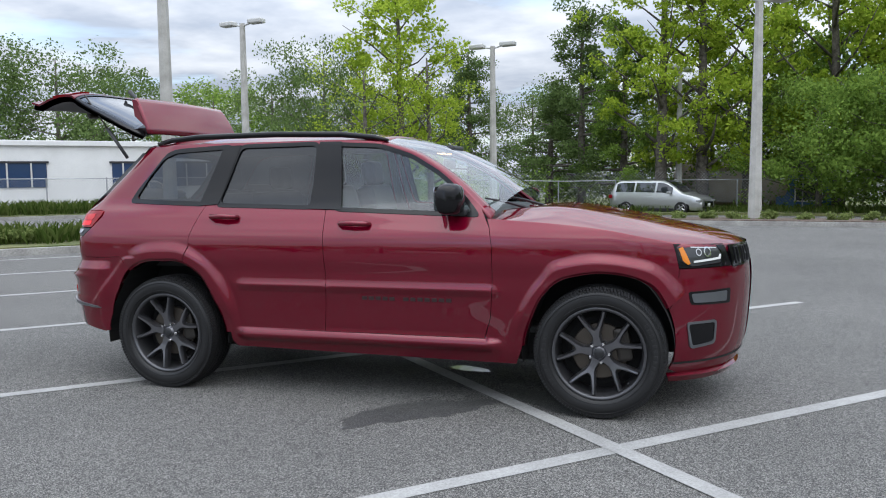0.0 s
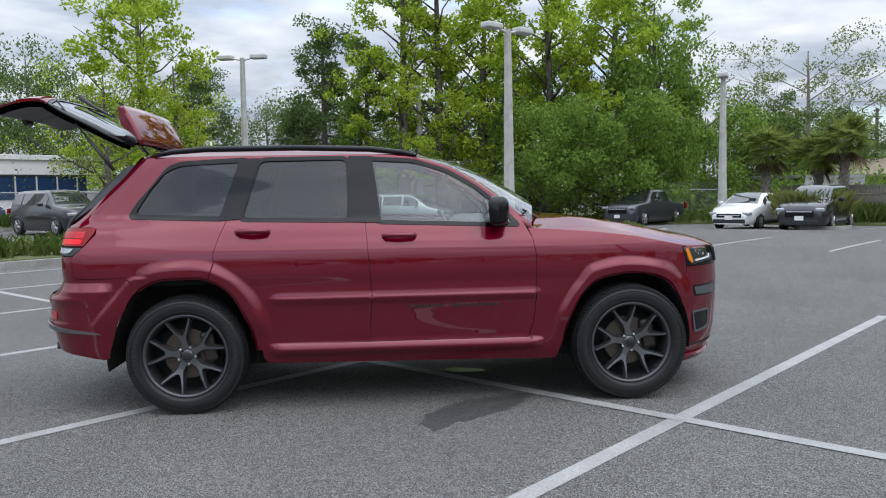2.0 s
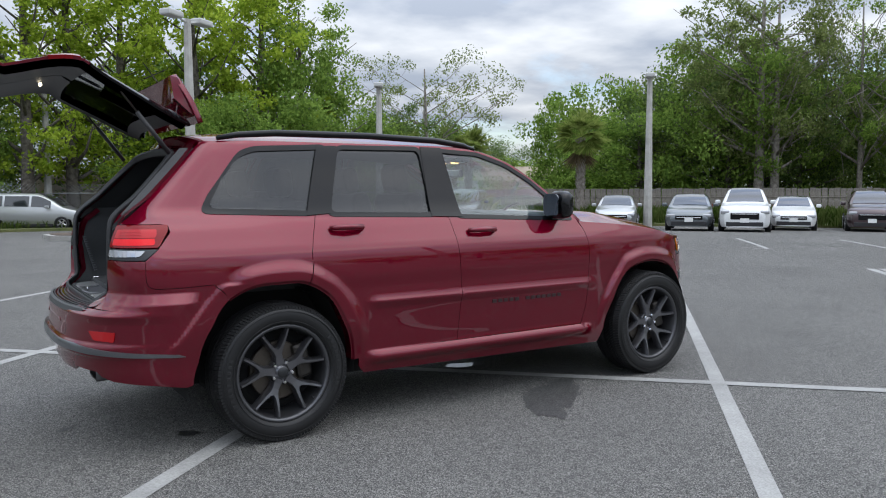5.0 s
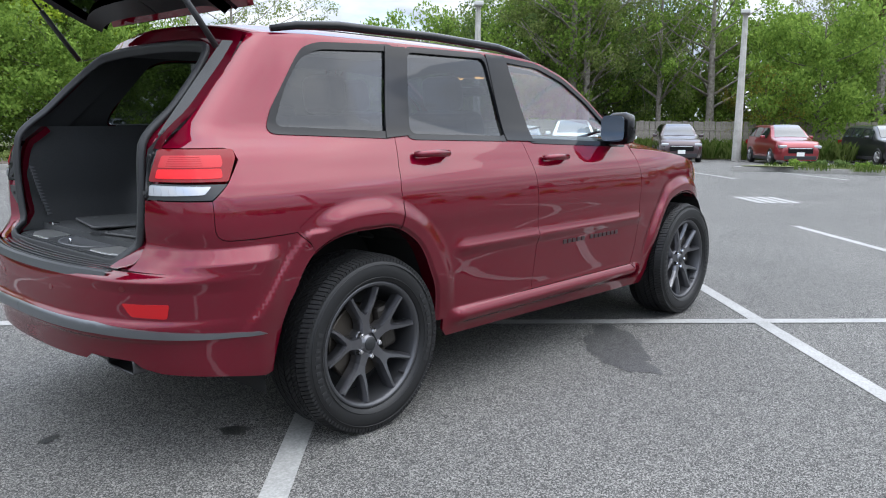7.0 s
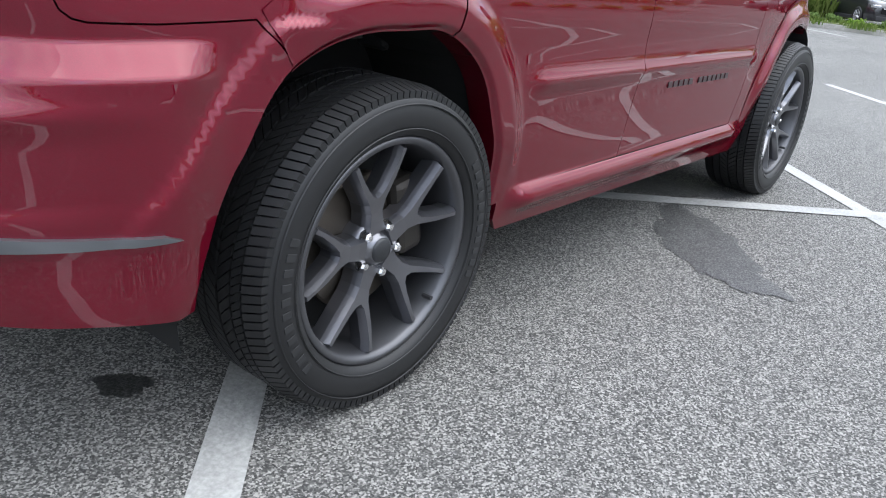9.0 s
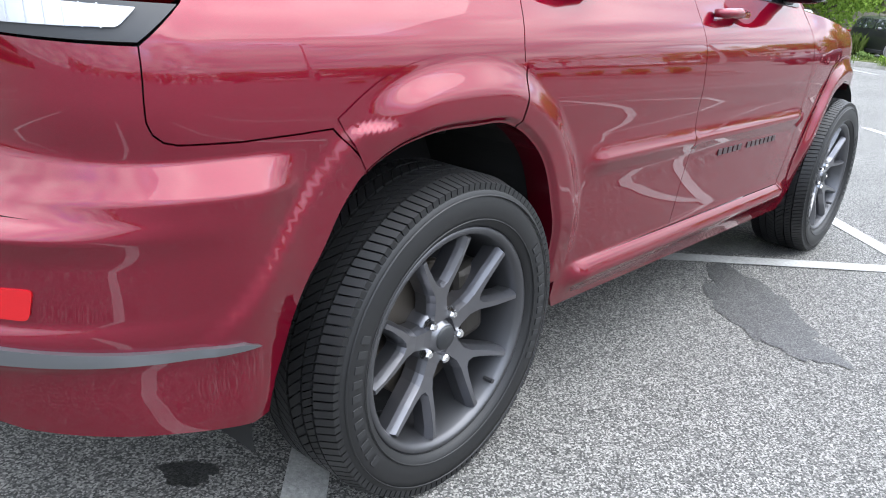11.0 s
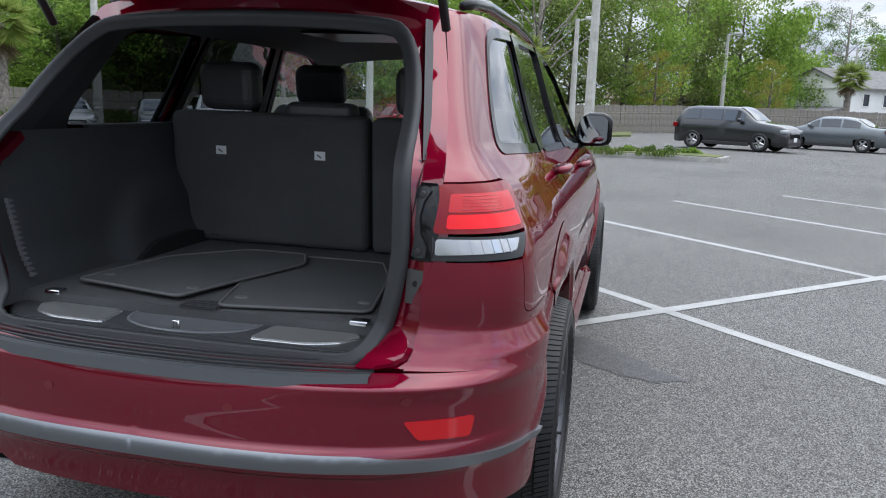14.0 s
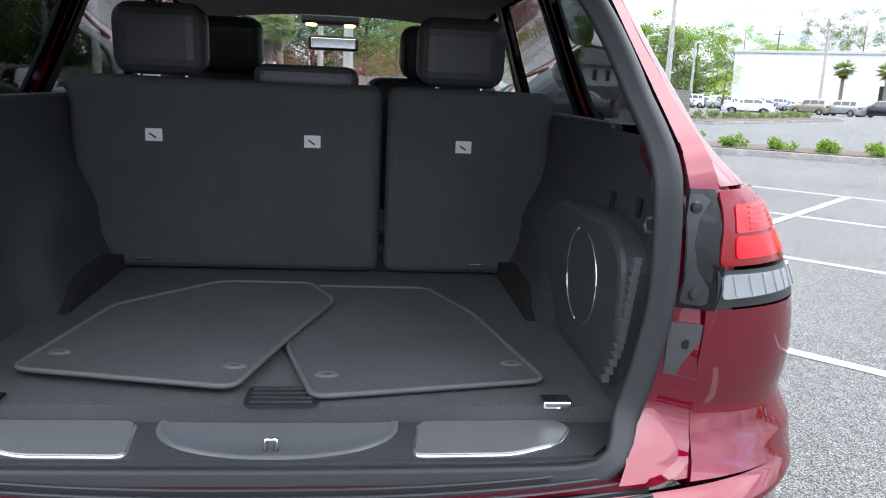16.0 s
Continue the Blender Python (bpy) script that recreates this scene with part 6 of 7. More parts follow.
def palm(at, height, label, trunk_r=0.19, spread_r=1.7, dead=True):
    root = thing("palm_tree", Matrix.Translation(at), label, "palm tree", "palms beyond the lot")
    bm = tube_bm([(0.03 * k * k, 0, height * k) for k in spread(0, 1, 8)], [trunk_r * (1.25 - 0.3 * k) for k in spread(0, 1, 8)], 12)
    # old leaf boots criss-crossing the trunk
    for k in range(int(height * 26)):
        z, a = height * 0.12 + k / (height * 26) * height * 0.88, k * 2.39996
        p = Vector((math.cos(a) * trunk_r, math.sin(a) * trunk_r, z))
        tube_bm([p, p + Vector((math.cos(a) * 0.10, math.sin(a) * 0.10, 0.17))], [0.045, 0.02], 4, bm)
    part("trunk", bm, M["bark_pale"], root)
    for nm, mat, num, up0, up1 in (("crown", M["frond"], 64, -0.6, 1.25), ("dead_fronds", M["frond_dead"], 20 if dead else 5, -1.25, -0.7)):
        vs, fs = [], []
        for k in range(num):
            a, el = rng.uniform(0, 2 * math.pi), rng.uniform(up0, up1)
            length = spread_r * rng.uniform(0.75, 1.1)
            d = Vector((math.cos(a) * math.cos(el), math.sin(a) * math.cos(el), math.sin(el)))
            o = Vector((0.03, 0, height))
            hub = o + d * length * 0.5
            side = d.cross(Vector((0, 0, 1))).normalized()
            for j in range(17):
                t = (j - 8) / 8 * 1.35
                tip = hub + (d * math.cos(t) + side * math.sin(t)) * length * 0.52 * rng.uniform(0.85, 1.1) + Vector((0, 0, -0.22 * abs(t) - 0.15)) * length * 0.5
                w = side * 0.03 + Vector((0, 0, 0.012))
                i0 = len(vs)
                vs += [tuple(hub - w), tuple(hub + w), tuple(hub.lerp(tip, 0.6) + w * 1.1), tuple(tip), tuple(hub.lerp(tip, 0.6) - w * 1.1)]
                fs.append((i0, i0 + 1, i0 + 2, i0 + 3, i0 + 4))
            i0 = len(vs)
            vs += [tuple(o - side * 0.02), tuple(o + side * 0.02), tuple(hub)]
            fs.append((i0, i0 + 1, i0 + 2))
        me = bpy.data.meshes.new(nm)
        me.from_pydata(vs, [], fs)
        me.materials.append(mat)
        ob = new(nm, me)
        ob.parent = root
    return root


def lamp_post(at, height, arms, heading, label):
    """Concrete street lamp with one or two box heads."""
    root = thing("street_lamp", Matrix.Translation(at) @ Matrix.Rotation(radians(heading), 4, "Z"), label, "street lamp", "street lamps of the lot")
    part("pole", tube_bm([(0, 0, -0.05), (0, 0, height)], [0.21, 0.115], 8), M["concrete"], root, "tapered pale concrete pole")
    for sg in arms:
        part("arm", tube_bm([(0, 0, height - 0.12), (sg * 0.45, 0, height - 0.02)], 0.04, 6), M["lamp_grey"], root)
        part("lamp_head", box_bm((0.72, 0.42, 0.20), (sg * 0.78, 0, height + 0.03), 0.05), M["lamp_grey"], root, "pale box lamp head")
    return root


M["lamp_grey"] = material("lamp_grey", (0.50, 0.50, 0.48), 0.5)
LAMP = "tall concrete street lamp with box heads at the lot"
for x, y, h, arms, head in ((-10.75, 13.98, 11.5, (-1, 1), 20), (-15.1, 25.5, 8.35, (-1, 1), -10), (-5.1, 30.6, 7.85, (-1, 1), -12), (3.2, 38.5, 7.6, (-1, 1), 65), (5.6, 21.4, 7.05, (-1, 1), 38),
                            (16.15, 27.9, 6.6, (-0.2,), 60), (26.6, 20.8, 7.0, (-0.2,), 45), (34.9, 11.65, 6.8, (-0.2,), 20), (26.9, 0.5, 9.6, (-1, 1), 70), (44.3, 2.45, 6.7, (1,), -85),
                            (72, -8.55, 8.3, (1,), -95), (89.8, -23.3, 8.6, (1,), -95), (67.5, -24.8, 6.5, (1,), -95), (46.4, -18.8, 7.6, (-1, 1), -100), (84, -51.3, 9.5, (-1, 1), -110), (110, -47, 9.0, (1,), -60), (14, -21, 9.2, (-1, 1), 30)):
    lamp_post((x, y, ground_z(x, y)), h, arms, head, LAMP)

# woods and single trees
TREES = [  # bearing, distance, height, width, kind, leaf, words
    (137, 80, 13, 15, "broad", "leaf_dark"), (131.5, 78, 13.5, 14, "broad", "leaf_dark"), (127, 84, 12, 12, "broad", "leaf_dark"), (121.5, 78, 10.5, 11, "broad", "leaf_mid"), (117.5, 70, 10.5, 10, "broad", "leaf_dark"),
    (113.6, 66, 12.5, 9.5, "broad", "leaf_dark"), (110.5, 68, 9, 9, "broad", "leaf_dark"), (106.8, 37, 11.8, 5.2, "tall", "leaf_bright"), (109.2, 35, 6.8, 5.5, "small", "leaf_bright"), (104.6, 36, 7.6, 4.5, "small", "leaf_bright"), (103, 60, 12.5, 8, "pine", "leaf_dark"), (107, 62, 9, 10, "broad", "leaf_dark"),
    (98.5, 62, 9, 9, "broad", "leaf_dark"), (94.6, 48, 12.8, 7.5, "pine", "leaf_dark"), (97.0, 50, 8, 7, "pine", "leaf_dark"), (91.6, 46, 11.5, 6, "pine", "leaf_mid"), (89, 44, 16.5, 6, "tall", "leaf_bright"), (86.3, 45, 17, 6.0, "tall", "leaf_bright"), (83.5, 46, 15, 7, "tall", "leaf_bright"),
    (81.2, 50, 11, 8, "broad", "leaf_mid"), (78.0, 46, 16, 6.5, "tall", "leaf_bright"), (74.2, 47, 15.5, 7.5, "tall", "leaf_bright"), (71.0, 48, 13.5, 8, "tall", "leaf_mid"), (67.8, 56, 7.0, 8, "broad", "leaf_mid"), (79, 43, 6.5, 7, "broad", "leaf_mid"), (74, 42.5, 6.5, 7, "broad", "leaf_mid"), (71.8, 47, 9.5, 7, "broad", "leaf_mid"), (92, 52, 8, 9, "broad", "leaf_dark"), (86, 50, 7, 9, "broad", "leaf_dark"),
    (63.8, 60, 8.0, 6, "broad", "leaf_dark"), (59.6, 62, 12.2, 12, "sparse", "leaf_olive"), (61.3, 66, 7.5, 9, "broad", "leaf_mid"), (56.6, 66, 7.2, 8, "broad", "leaf_dark"), (52.8, 76, 6.5, 9, "broad", "leaf_dark"), (50, 70, 4.6, 8, "broad", "leaf_mid"),
    (46.4, 60, 7.2, 7, "broad", "leaf_mid"), (43.4, 58, 9.2, 8, "broad", "leaf_mid"), (41.3, 52, 7.2, 8, "broad", "leaf_mid"), (38.4, 54, 9.8, 9, "broad", "leaf_dark"), (35.4, 52, 10.6, 9, "broad", "leaf_mid"), (33.4, 50, 15, 9, "sparse", "leaf_olive"), (31.0, 54, 11, 9, "broad", "leaf_dark"), (36.2, 56, 9.5, 9, "broad", "leaf_olive"), (34, 57, 10.5, 9, "broad", "leaf_mid"), (32.4, 50, 13.5, 8, "sparse", "leaf_olive"), (27.4, 52, 13.5, 8, "sparse", "leaf_olive"),
    (24, 52, 13, 8, "sparse", "leaf_mid"), (29.5, 58, 9.0, 8, "broad", "leaf_mid"), (25.5, 58, 9.5, 8, "broad", "leaf_mid"), (21.4, 58, 8.5, 7, "broad", "leaf_olive"), (18.2, 56, 9, 8, "broad", "leaf_mid"), (15.2, 60, 13.5, 9, "sparse", "leaf_olive"), (17, 50, 8, 7, "broad", "leaf_mid"), (12.4, 62, 12.5, 9, "broad", "leaf_mid"), (20.5, 49, 5, 4.5, "small", "leaf_orange"), (9, 66, 13, 10, "broad", "leaf_mid"),
    (6.8, 57, 14, 9, "bare", "leaf_olive"), (4.4, 66, 12, 11, "broad", "leaf_olive"), (0.8, 70, 13, 12, "broad", "leaf_mid"), (-3.2, 82, 14, 12, "broad", "leaf_olive"), (-6.6, 84, 12.5, 11, "broad", "leaf_mid"), (-1.4, 62, 6.0, 3.6, "small", "leaf_orange"), (-8.8, 64, 5.2, 3.6, "small", "leaf_orange"),
    (-10.2, 126, 17, 13, "sparse", "leaf_dark"), (-13.0, 126, 17.5, 12, "sparse", "leaf_dark"), (-9.2, 100, 8.5, 12, "broad", "leaf_mid"), (-16.4, 142, 15.5, 15, "broad", "leaf_mid"), (-19.6, 150, 14, 14, "broad", "leaf_olive"), (-22.6, 150, 13, 14, "broad", "leaf_mid"), (-25.5, 150, 14, 12, "sparse", "leaf_mid"),
    (-28.0, 172, 12, 14, "broad", "leaf_mid"), (-30.4, 200, 21, 14, "sparse", "leaf_dark"), (-32.6, 205, 22, 14, "sparse", "leaf_dark"), (-24.2, 92, 5.0, 4, "small", "leaf_bright"), (-17.8, 80, 4.4, 3.5, "small", "leaf_orange"),
]
# unseen low trees behind the camera, added to darken the car's reflections
TREES += [(az, 72 + 9 * math.sin(az * 1.7), 6.5 + 1.5 * math.sin(az * 0.9), 10, "broad", "leaf_mid" if k % 2 else "leaf_dark") for k, az in enumerate(range(-164, -40, 7))]
WORDS = {"broad": "broad leafy green tree beyond the lot", "tall": "tall slender leafy tree beyond the lot", "pine": "dark conifer beyond the parking lot", "sparse": "tall tree with open sparse crown", "bare": "pale tree with nearly bare branches", "small": "small young tree with light foliage"}
made_trees = {}
for az, far, h, w, kind, leaf in TREES:
    key = (kind, leaf)
    at = bearing_point(az, far)
    store = made_trees.setdefault(key, [])
    if len(store) < (3 if kind in ("broad", "tall") else 2):
        store.append((tree("tree", at, h, w, kind, M[leaf], WORDS[kind]), h, w))
        continue
    src, h0, w0 = store[int(rng.integers(len(store)))]
    copy_thing(src, Matrix.Translation(at) @ Matrix.Rotation(rng.uniform(0, 6.28), 4, "Z") @ Matrix.Diagonal((w / w0, w / w0, h / h0, 1)))

for az, far, h in ((63.4, 45.9, 4.0), (54.5, 46, 4.2), (57.6, 47, 3.6), (45.05, 41.7, 4.6), (7.75, 45.9, 4.4), (-13.4, 74, 4.6), (-15.6, 120, 7.0), (-31.5, 125, 6.0), (-34.0, 125, 6.0)):
    palm(bearing_point(az, far), h, "stout cabbage palm with criss-cross trunk", dead=False)
palm(bearing_point(12.0, 55), 9.6, "tall palm with shaggy dead fronds")


# undergrowth along the fence line
def thicket(name, points, r, count, size, leaf, label):
    cs = [(x + rng.normal() * 0.8, y + rng.normal() * 0.8, ground_z(x, y) + r * rng.uniform(0.3, 1.1)) for x, y in points for _ in range(3)]
    ob = new(name, leaf_mesh(name, cs, [r * rng.uniform(0.6, 1.2) for _ in cs], count, size, leaf))
    return tagged(ob, label, "undergrowth", kind="stuff")


thicket("undergrowth", [bearing_point(a, 50 + 3 * math.sin(a))[:2] for a in np.arange(66, 108, 1.3)], 1.5, 110, 0.10, M["leaf_mid"], "dense dark undergrowth at the foot of the woods")
thicket("undergrowth", [bearing_point(a, 56 + 3 * math.sin(a))[:2] for a in np.arange(12, 64, 1.3)], 2.2, 150, 0.11, M["leaf_mid"], "dense green undergrowth behind the fence")
thicket("undergrowth", [bearing_point(a, 90 + 6 * math.sin(a))[:2] for a in np.arange(-12, 12, 1.3)], 2.6, 120, 0.15, M["leaf_mid"], "green bushes far beyond the lot")
thicket("undergrowth", [bearing_point(a, 160)[:2] for a in np.arange(-36, -12, 0.9)], 3.4, 90, 0.26, M["leaf_mid"], "far line of green bushes")
thicket("undergrowth", [bearing_point(a, 88)[:2] for a in np.arange(109, 142, 1.1)], 3.0, 120, 0.17, M["leaf_dark"], "far dark hedge of trees")

# verges, kerbs and islands
def flat_patch(name, corners, z, mat, label, category, step=1.5):
    """A low raised patch over a convex outline."""
    pts = dense(corners, step)
    bm = bmesh.new()
    top = [bm.verts.new((x, y, ground_z(x, y) + z)) for x, y in pts]
    low = [bm.verts.new((x, y, ground_z(x, y) - 0.05)) for x, y in pts]
    bm.faces.new(top)
    for k in range(len(pts)):
        bm.faces.new((top[k], low[k], low[(k + 1) % len(pts)], top[(k + 1) % len(pts)]))
    bmesh.ops.triangulate(bm, faces=[f for f in bm.faces if len(f.verts) > 4])
    bmesh.ops.recalc_face_normals(bm, faces=bm.faces[:])
    return tagged(part(name, bm, mat), label, category, kind="structure")


def island(corners, label, fill="grass", shrubs=0, size=0.32, weeds=0):
    """A kerbed island of planting."""
    kerb = flat_patch("kerb", corners, 0.14, M["kerb"], "weathered concrete kerb round a planted island", "kerb", 0.6)
    flat_patch("planting_bed", shrink(corners, 0.16), 0.165, M[fill], label, "planting bed", 0.6)
    inner = shrink(corners, 0.5)
    xs, ys = [p[0] for p in inner], [p[1] for p in inner]
    return inner, (min(xs), max(xs), min(ys), max(ys))


def shrub(at, r, leaf, label):
    cs = [(rng.normal() * r * 0.35, rng.normal() * r * 0.35, r * rng.uniform(0.35, 1.0)) for _ in range(7)]
    ob = new("shrub", leaf_mesh("shrub", cs, [r * 0.45] * 7, 70, 0.045, leaf))
    ob.matrix_basis = Matrix.Translation(at) @ Matrix.Translation((0, 0, -0.16))
    return tagged(ob, label, "shrub", "clipped shrubs on the islands")


def grass_tufts(name, spots, blades, height, label, mat="grass_blade"):
    vs, fs = [], []
    for x, y, r in spots:
        z = ground_z(x, y) + 0.10
        for _ in range(blades):
            a, d = rng.uniform(0, 6.28), r * rng.random() ** 0.6
            p = Vector((x + d * math.cos(a), y + d * math.sin(a), z))
            b = rng.uniform(0, 6.28)
            out = Vector((math.cos(b), math.sin(b), 0)) * height * rng.uniform(0.1, 0.6)
            h = height * rng.uniform(0.5, 1.0)
            w = Vector((-math.sin(b), math.cos(b), 0)) * 0.012 * (1 + height)
            i0 = len(vs)
            vs += [tuple(p - w), tuple(p + w), tuple(p + out * 0.4 + Vector((0, 0, h * 0.7)) + w * 0.7), tuple(p + out + Vector((0, 0, h))), tuple(p + out * 0.4 + Vector((0, 0, h * 0.7)) - w * 0.7)]
            fs.append((i0, i0 + 1, i0 + 2, i0 + 3, i0 + 4))
    me = bpy.data.meshes.new(name)
    me.from_pydata(vs, [], fs)
    me.materials.append(M[mat])
    return tagged(new(name, me), label, "grass", kind="stuff")


M["straw"] = leaf_material("straw", (0.16, 0.19, 0.05), (0.34, 0.34, 0.14))


def lot_box(p0, p1, q0, q1, cut=0.6):
    return [lot(p, q) for p, q in ((p0 + cut, q0), (p1 - cut, q0), (p1, q0 + cut), (p1, q1 - cut), (p1 - cut, q1), (p0 + cut, q1), (p0, q1 - cut), (p0, q0 + cut))]


verge = [bearing_point(a, d)[:2] for a, d in ((64, 41), (58, 40.5), (54, 40), (48, 40), (40, 40), (30, 41), (20, 43), (10, 45), (0, 48), (0, 75), (10, 75), (20, 75), (30, 75), (40, 75), (50, 80), (58, 80), (64, 80))]
flat_patch("verge", verge, 0.12, M["grass"], "rough grass verge behind the parked cars", "verge")
verge2 = [bearing_point(a, d)[:2] for a, d in ((110, 45), (104, 41), (98, 40.5), (90, 40.5), (82, 40.5), (74, 41), (66, 42), (66, 75), (74, 75), (82, 75), (90, 75), (98, 75), (104, 75), (110, 75))]
flat_patch("verge", verge2, 0.12, M["grass"], "grass verge in front of the woods", "verge")
grass_tufts("tall_grass", [(*bearing_point(a, d)[:2], 0.9) for a, d in zip(np.arange(12, 64, 0.55), 43 + 2.0 * np.sin(np.arange(12, 64, 0.55) * 3.1))], 90, 1.0, "tall unmown grass along the fence")
grass_tufts("tall_grass", [(*bearing_point(a, d)[:2], 0.8) for a, d in zip(np.arange(67, 108, 0.6), 43 + 1.6 * np.sin(np.arange(67, 108, 0.6) * 2.7))], 60, 0.45, "short rough grass below the woods")

island(lot_box(-15.2, -11.6, -9, 7.6), "grass and weeds on a kerbed island", "grass")
grass_tufts("weeds", [(*lot(-13.4 + 0.9 * math.sin(q * 5.1), q), 0.5) for q in np.arange(-8.2, 7.0, 0.42)], 70, 0.55, "weeds and rough grass growing on the island")
for q in (-1.5, 2.8, 3.6):
    x, y = lot(-12.9, q)
    shrub((x, y, 0.16), 0.45, M["leaf_olive"], "grey-green rounded shrub on a grassy island")
island(lot_box(-34.0, -30.5, -14, 14), "grass on a far kerbed island", "grass")
grass_tufts("weeds", [(*lot(-32.3 + 0.9 * math.sin(q * 5.1), q), 0.6) for q in np.arange(-13, 13, 0.4)], 60, 0.75, "tall weeds on the far island")
isl = [(1.2, 20.4), (1.9, 19.6), (9.6, 18.7), (10.6, 19.4), (10.3, 21.2), (9.4, 21.8), (1.9, 22.8), (1.2, 22.0)]
island(isl, "mulch bed of the lamp island", "mulch")
for k in range(9):
    x = 2.3 + 0.92 * k
    shrub((x, 21.0 - 0.10 * k, ground_z(x, 21) + 0.16), 0.36, M["leaf_olive"], "small clipped shrub on a kerbed island")
isl = [bearing_point(a, d)[:2] for a, d in ((58.6, 33.0), (56.5, 31.8), (51.8, 32.2), (50.8, 33.2), (51.6, 36.0), (57.6, 37.0))]
island(isl, "grass island beside the parked cars", "grass")
grass_tufts("ornamental_grass", [(*bearing_point(a, d)[:2], 0.6) for a, d in ((57.8, 34), (57.2, 33.2), (56.4, 34.4), (55.8, 33.4), (55, 34.2), (54.2, 33.6), (53.6, 34.6))], 520, 1.5, "clump of tall ornamental grass on an island", "straw")
isl = [(20.6, 6.0), (21.6, 5.0), (22.0, -1.5), (21.2, -3.6), (22.4, -4.0), (24.6, -3.0), (25.6, 0.0), (25.2, 4.8), (23.6, 6.2)]
island(isl, "grass and shrubs on a kerbed lamp island", "grass")
grass_tufts("weeds", [(22.6 + 1.2 * math.sin(y * 4.3), y, 0.5) for y in np.arange(-2.6, 5.2, 0.3)], 50, 0.22, "short grass on the lamp island")
for k in range(13):
    y = 4.9 - 0.65 * k
    shrub((22.7 + 0.03 * k, y, ground_z(22.7, y) + 0.16), 0.30, M["leaf_dark"] if k % 3 else M["leaf_mid"], "low green shrub in a row on a kerbed island")
isl = [(17.2, -7.4), (18.6, -7.2), (20.0, -8.6), (16.4, -14.5), (13.0, -19.0), (11.6, -18.2), (14.6, -12.8), (16.6, -9.0)]
island(isl, "mulch bed of a kerbed island", "mulch")
for k in range(10):
    t = k / 9
    shrub((17.7 - 4.6 * t, -8.4 - 8.6 * t, 0.16), 0.40, M["leaf_mid"], "dark green shrub on a mulched island")
isl = lot_box(38, 66, 13.5, 17.5)
island(isl, "dry grass on a long far island", "mulch")
for k in range(12):
    x, y = lot(39.5 + 2.1 * k, 15.5)
    shrub((x, y, 0.16), 0.55, M["leaf_olive"], "dry rounded shrub on a far island")

# wooden fence behind the grass
def wood_fence(points, label):
    root = thing("wooden_fence", Matrix.Identity(4), label, "fence")
    proto_slat = None
    for (x0, y0), (x1, y1) in zip(points, points[1:]):
        length = math.hypot(x1 - x0, y1 - y0)
        turn = math.degrees(math.atan2(y1 - y0, x1 - x0))
        n = int(length / 0.30)
        for k in range(n):
            t = (k + 0.5) / n
            x, y = x0 + (x1 - x0) * t, y0 + (y1 - y0) * t
            if proto_slat is None:
                proto_slat = part("slat", box_bm((0.285, 0.022, 1.85), (0, 0, 0.925), 0.004, segments=1), M["fence_wood"], root)
                ob = proto_slat
            else:
                ob = new("slat", proto_slat.data)
                ob.parent = root
            ob.matrix_basis = pose(x, y, ground_z(x, y) + 0.05 + rng.uniform(-0.03, 0.03), 0, rng.uniform(-0.6, 0.6), turn)
        part("rail", tube_bm([(x0, y0, ground_z(x0, y0) + 1.4), (x1, y1, ground_z(x1, y1) + 1.4)], 0.04, 4), M["fence_wood"], root)
    return root


wood_fence([bearing_point(a, d)[:2] for a, d in ((62, 49), (55, 47.5), (48, 47), (40, 47), (32, 47.5), (24, 48.5), (16, 50))], "weathered grey wooden privacy fence behind the grass")
wood_fence([bearing_point(a, d)[:2] for a, d in ((16, 50), (8, 52.5), (0, 56), (-6, 60), (-14, 66), (-22, 74))], "long weathered grey wooden fence beyond the lot")

# chain-link fence below the woods
def chain_fence(points, label):
    root = thing("chain_link_fence", Matrix.Identity(4), label, "fence")
    for (x0, y0), (x1, y1) in zip(points, points[1:]):
        n = max(1, int(math.hypot(x1 - x0, y1 - y0) / 2.6))
        for k in range(n):
            t = k / n
            x, y = x0 + (x1 - x0) * t, y0 + (y1 - y0) * t
            part("post", tube_bm([(x, y, ground_z(x, y)), (x, y, ground_z(x, y) + 1.8)], 0.035, 6), M["galvanised"], root)
        bm = bmesh.new()
        for z in (0.15, 1.75):
            tube_bm([(x0, y0, ground_z(x0, y0) + z), (x1, y1, ground_z(x1, y1) + z)], 0.022, 5, bm)
        part("rail", bm, M["galvanised"], root)
        bm = bmesh.new()
        length = math.hypot(x1 - x0, y1 - y0)
        for k in range(int(length / 0.16)):
            for s in (1, -1):
                t0 = k * 0.16 / length
                t1 = t0 + s * 1.6 / length
                if 0 <= t1 <= 1:
                    a, b = Vector((x0 + (x1 - x0) * t0, y0 + (y1 - y0) * t0, 0.15)), Vector((x0 + (x1 - x0) * t1, y0 + (y1 - y0) * t1, 1.75))
                    v = [bm.verts.new(p) for p in (a, b, b + Vector((0, 0, 0.012)), a + Vector((0, 0, 0.012)))]
                    bm.faces.new(v)
        part("wire_mesh", bm, M["galvanised"], root, "galvanised wire mesh")
    return root


chain_fence([bearing_point(a, d)[:2] for a, d in ((112, 46), (104, 44), (96, 43.5), (88, 43.5), (80, 44), (72, 45), (66, 46))], "grey chain-link fence in front of the woods")
chain_fence([lot(-38, -20), lot(-38, -6), lot(-38, 8), lot(-38, 20)], "chain-link fence in front of a white building")


# ---- parked vehicles ----
def car_paint(name, base, metal=0.4):
    return noisy(material(name, base, 0.3, metal, 1.0), 500, tuple(c * 0.9 for c in base), tuple(c * 1.08 for c in base), 1.0)


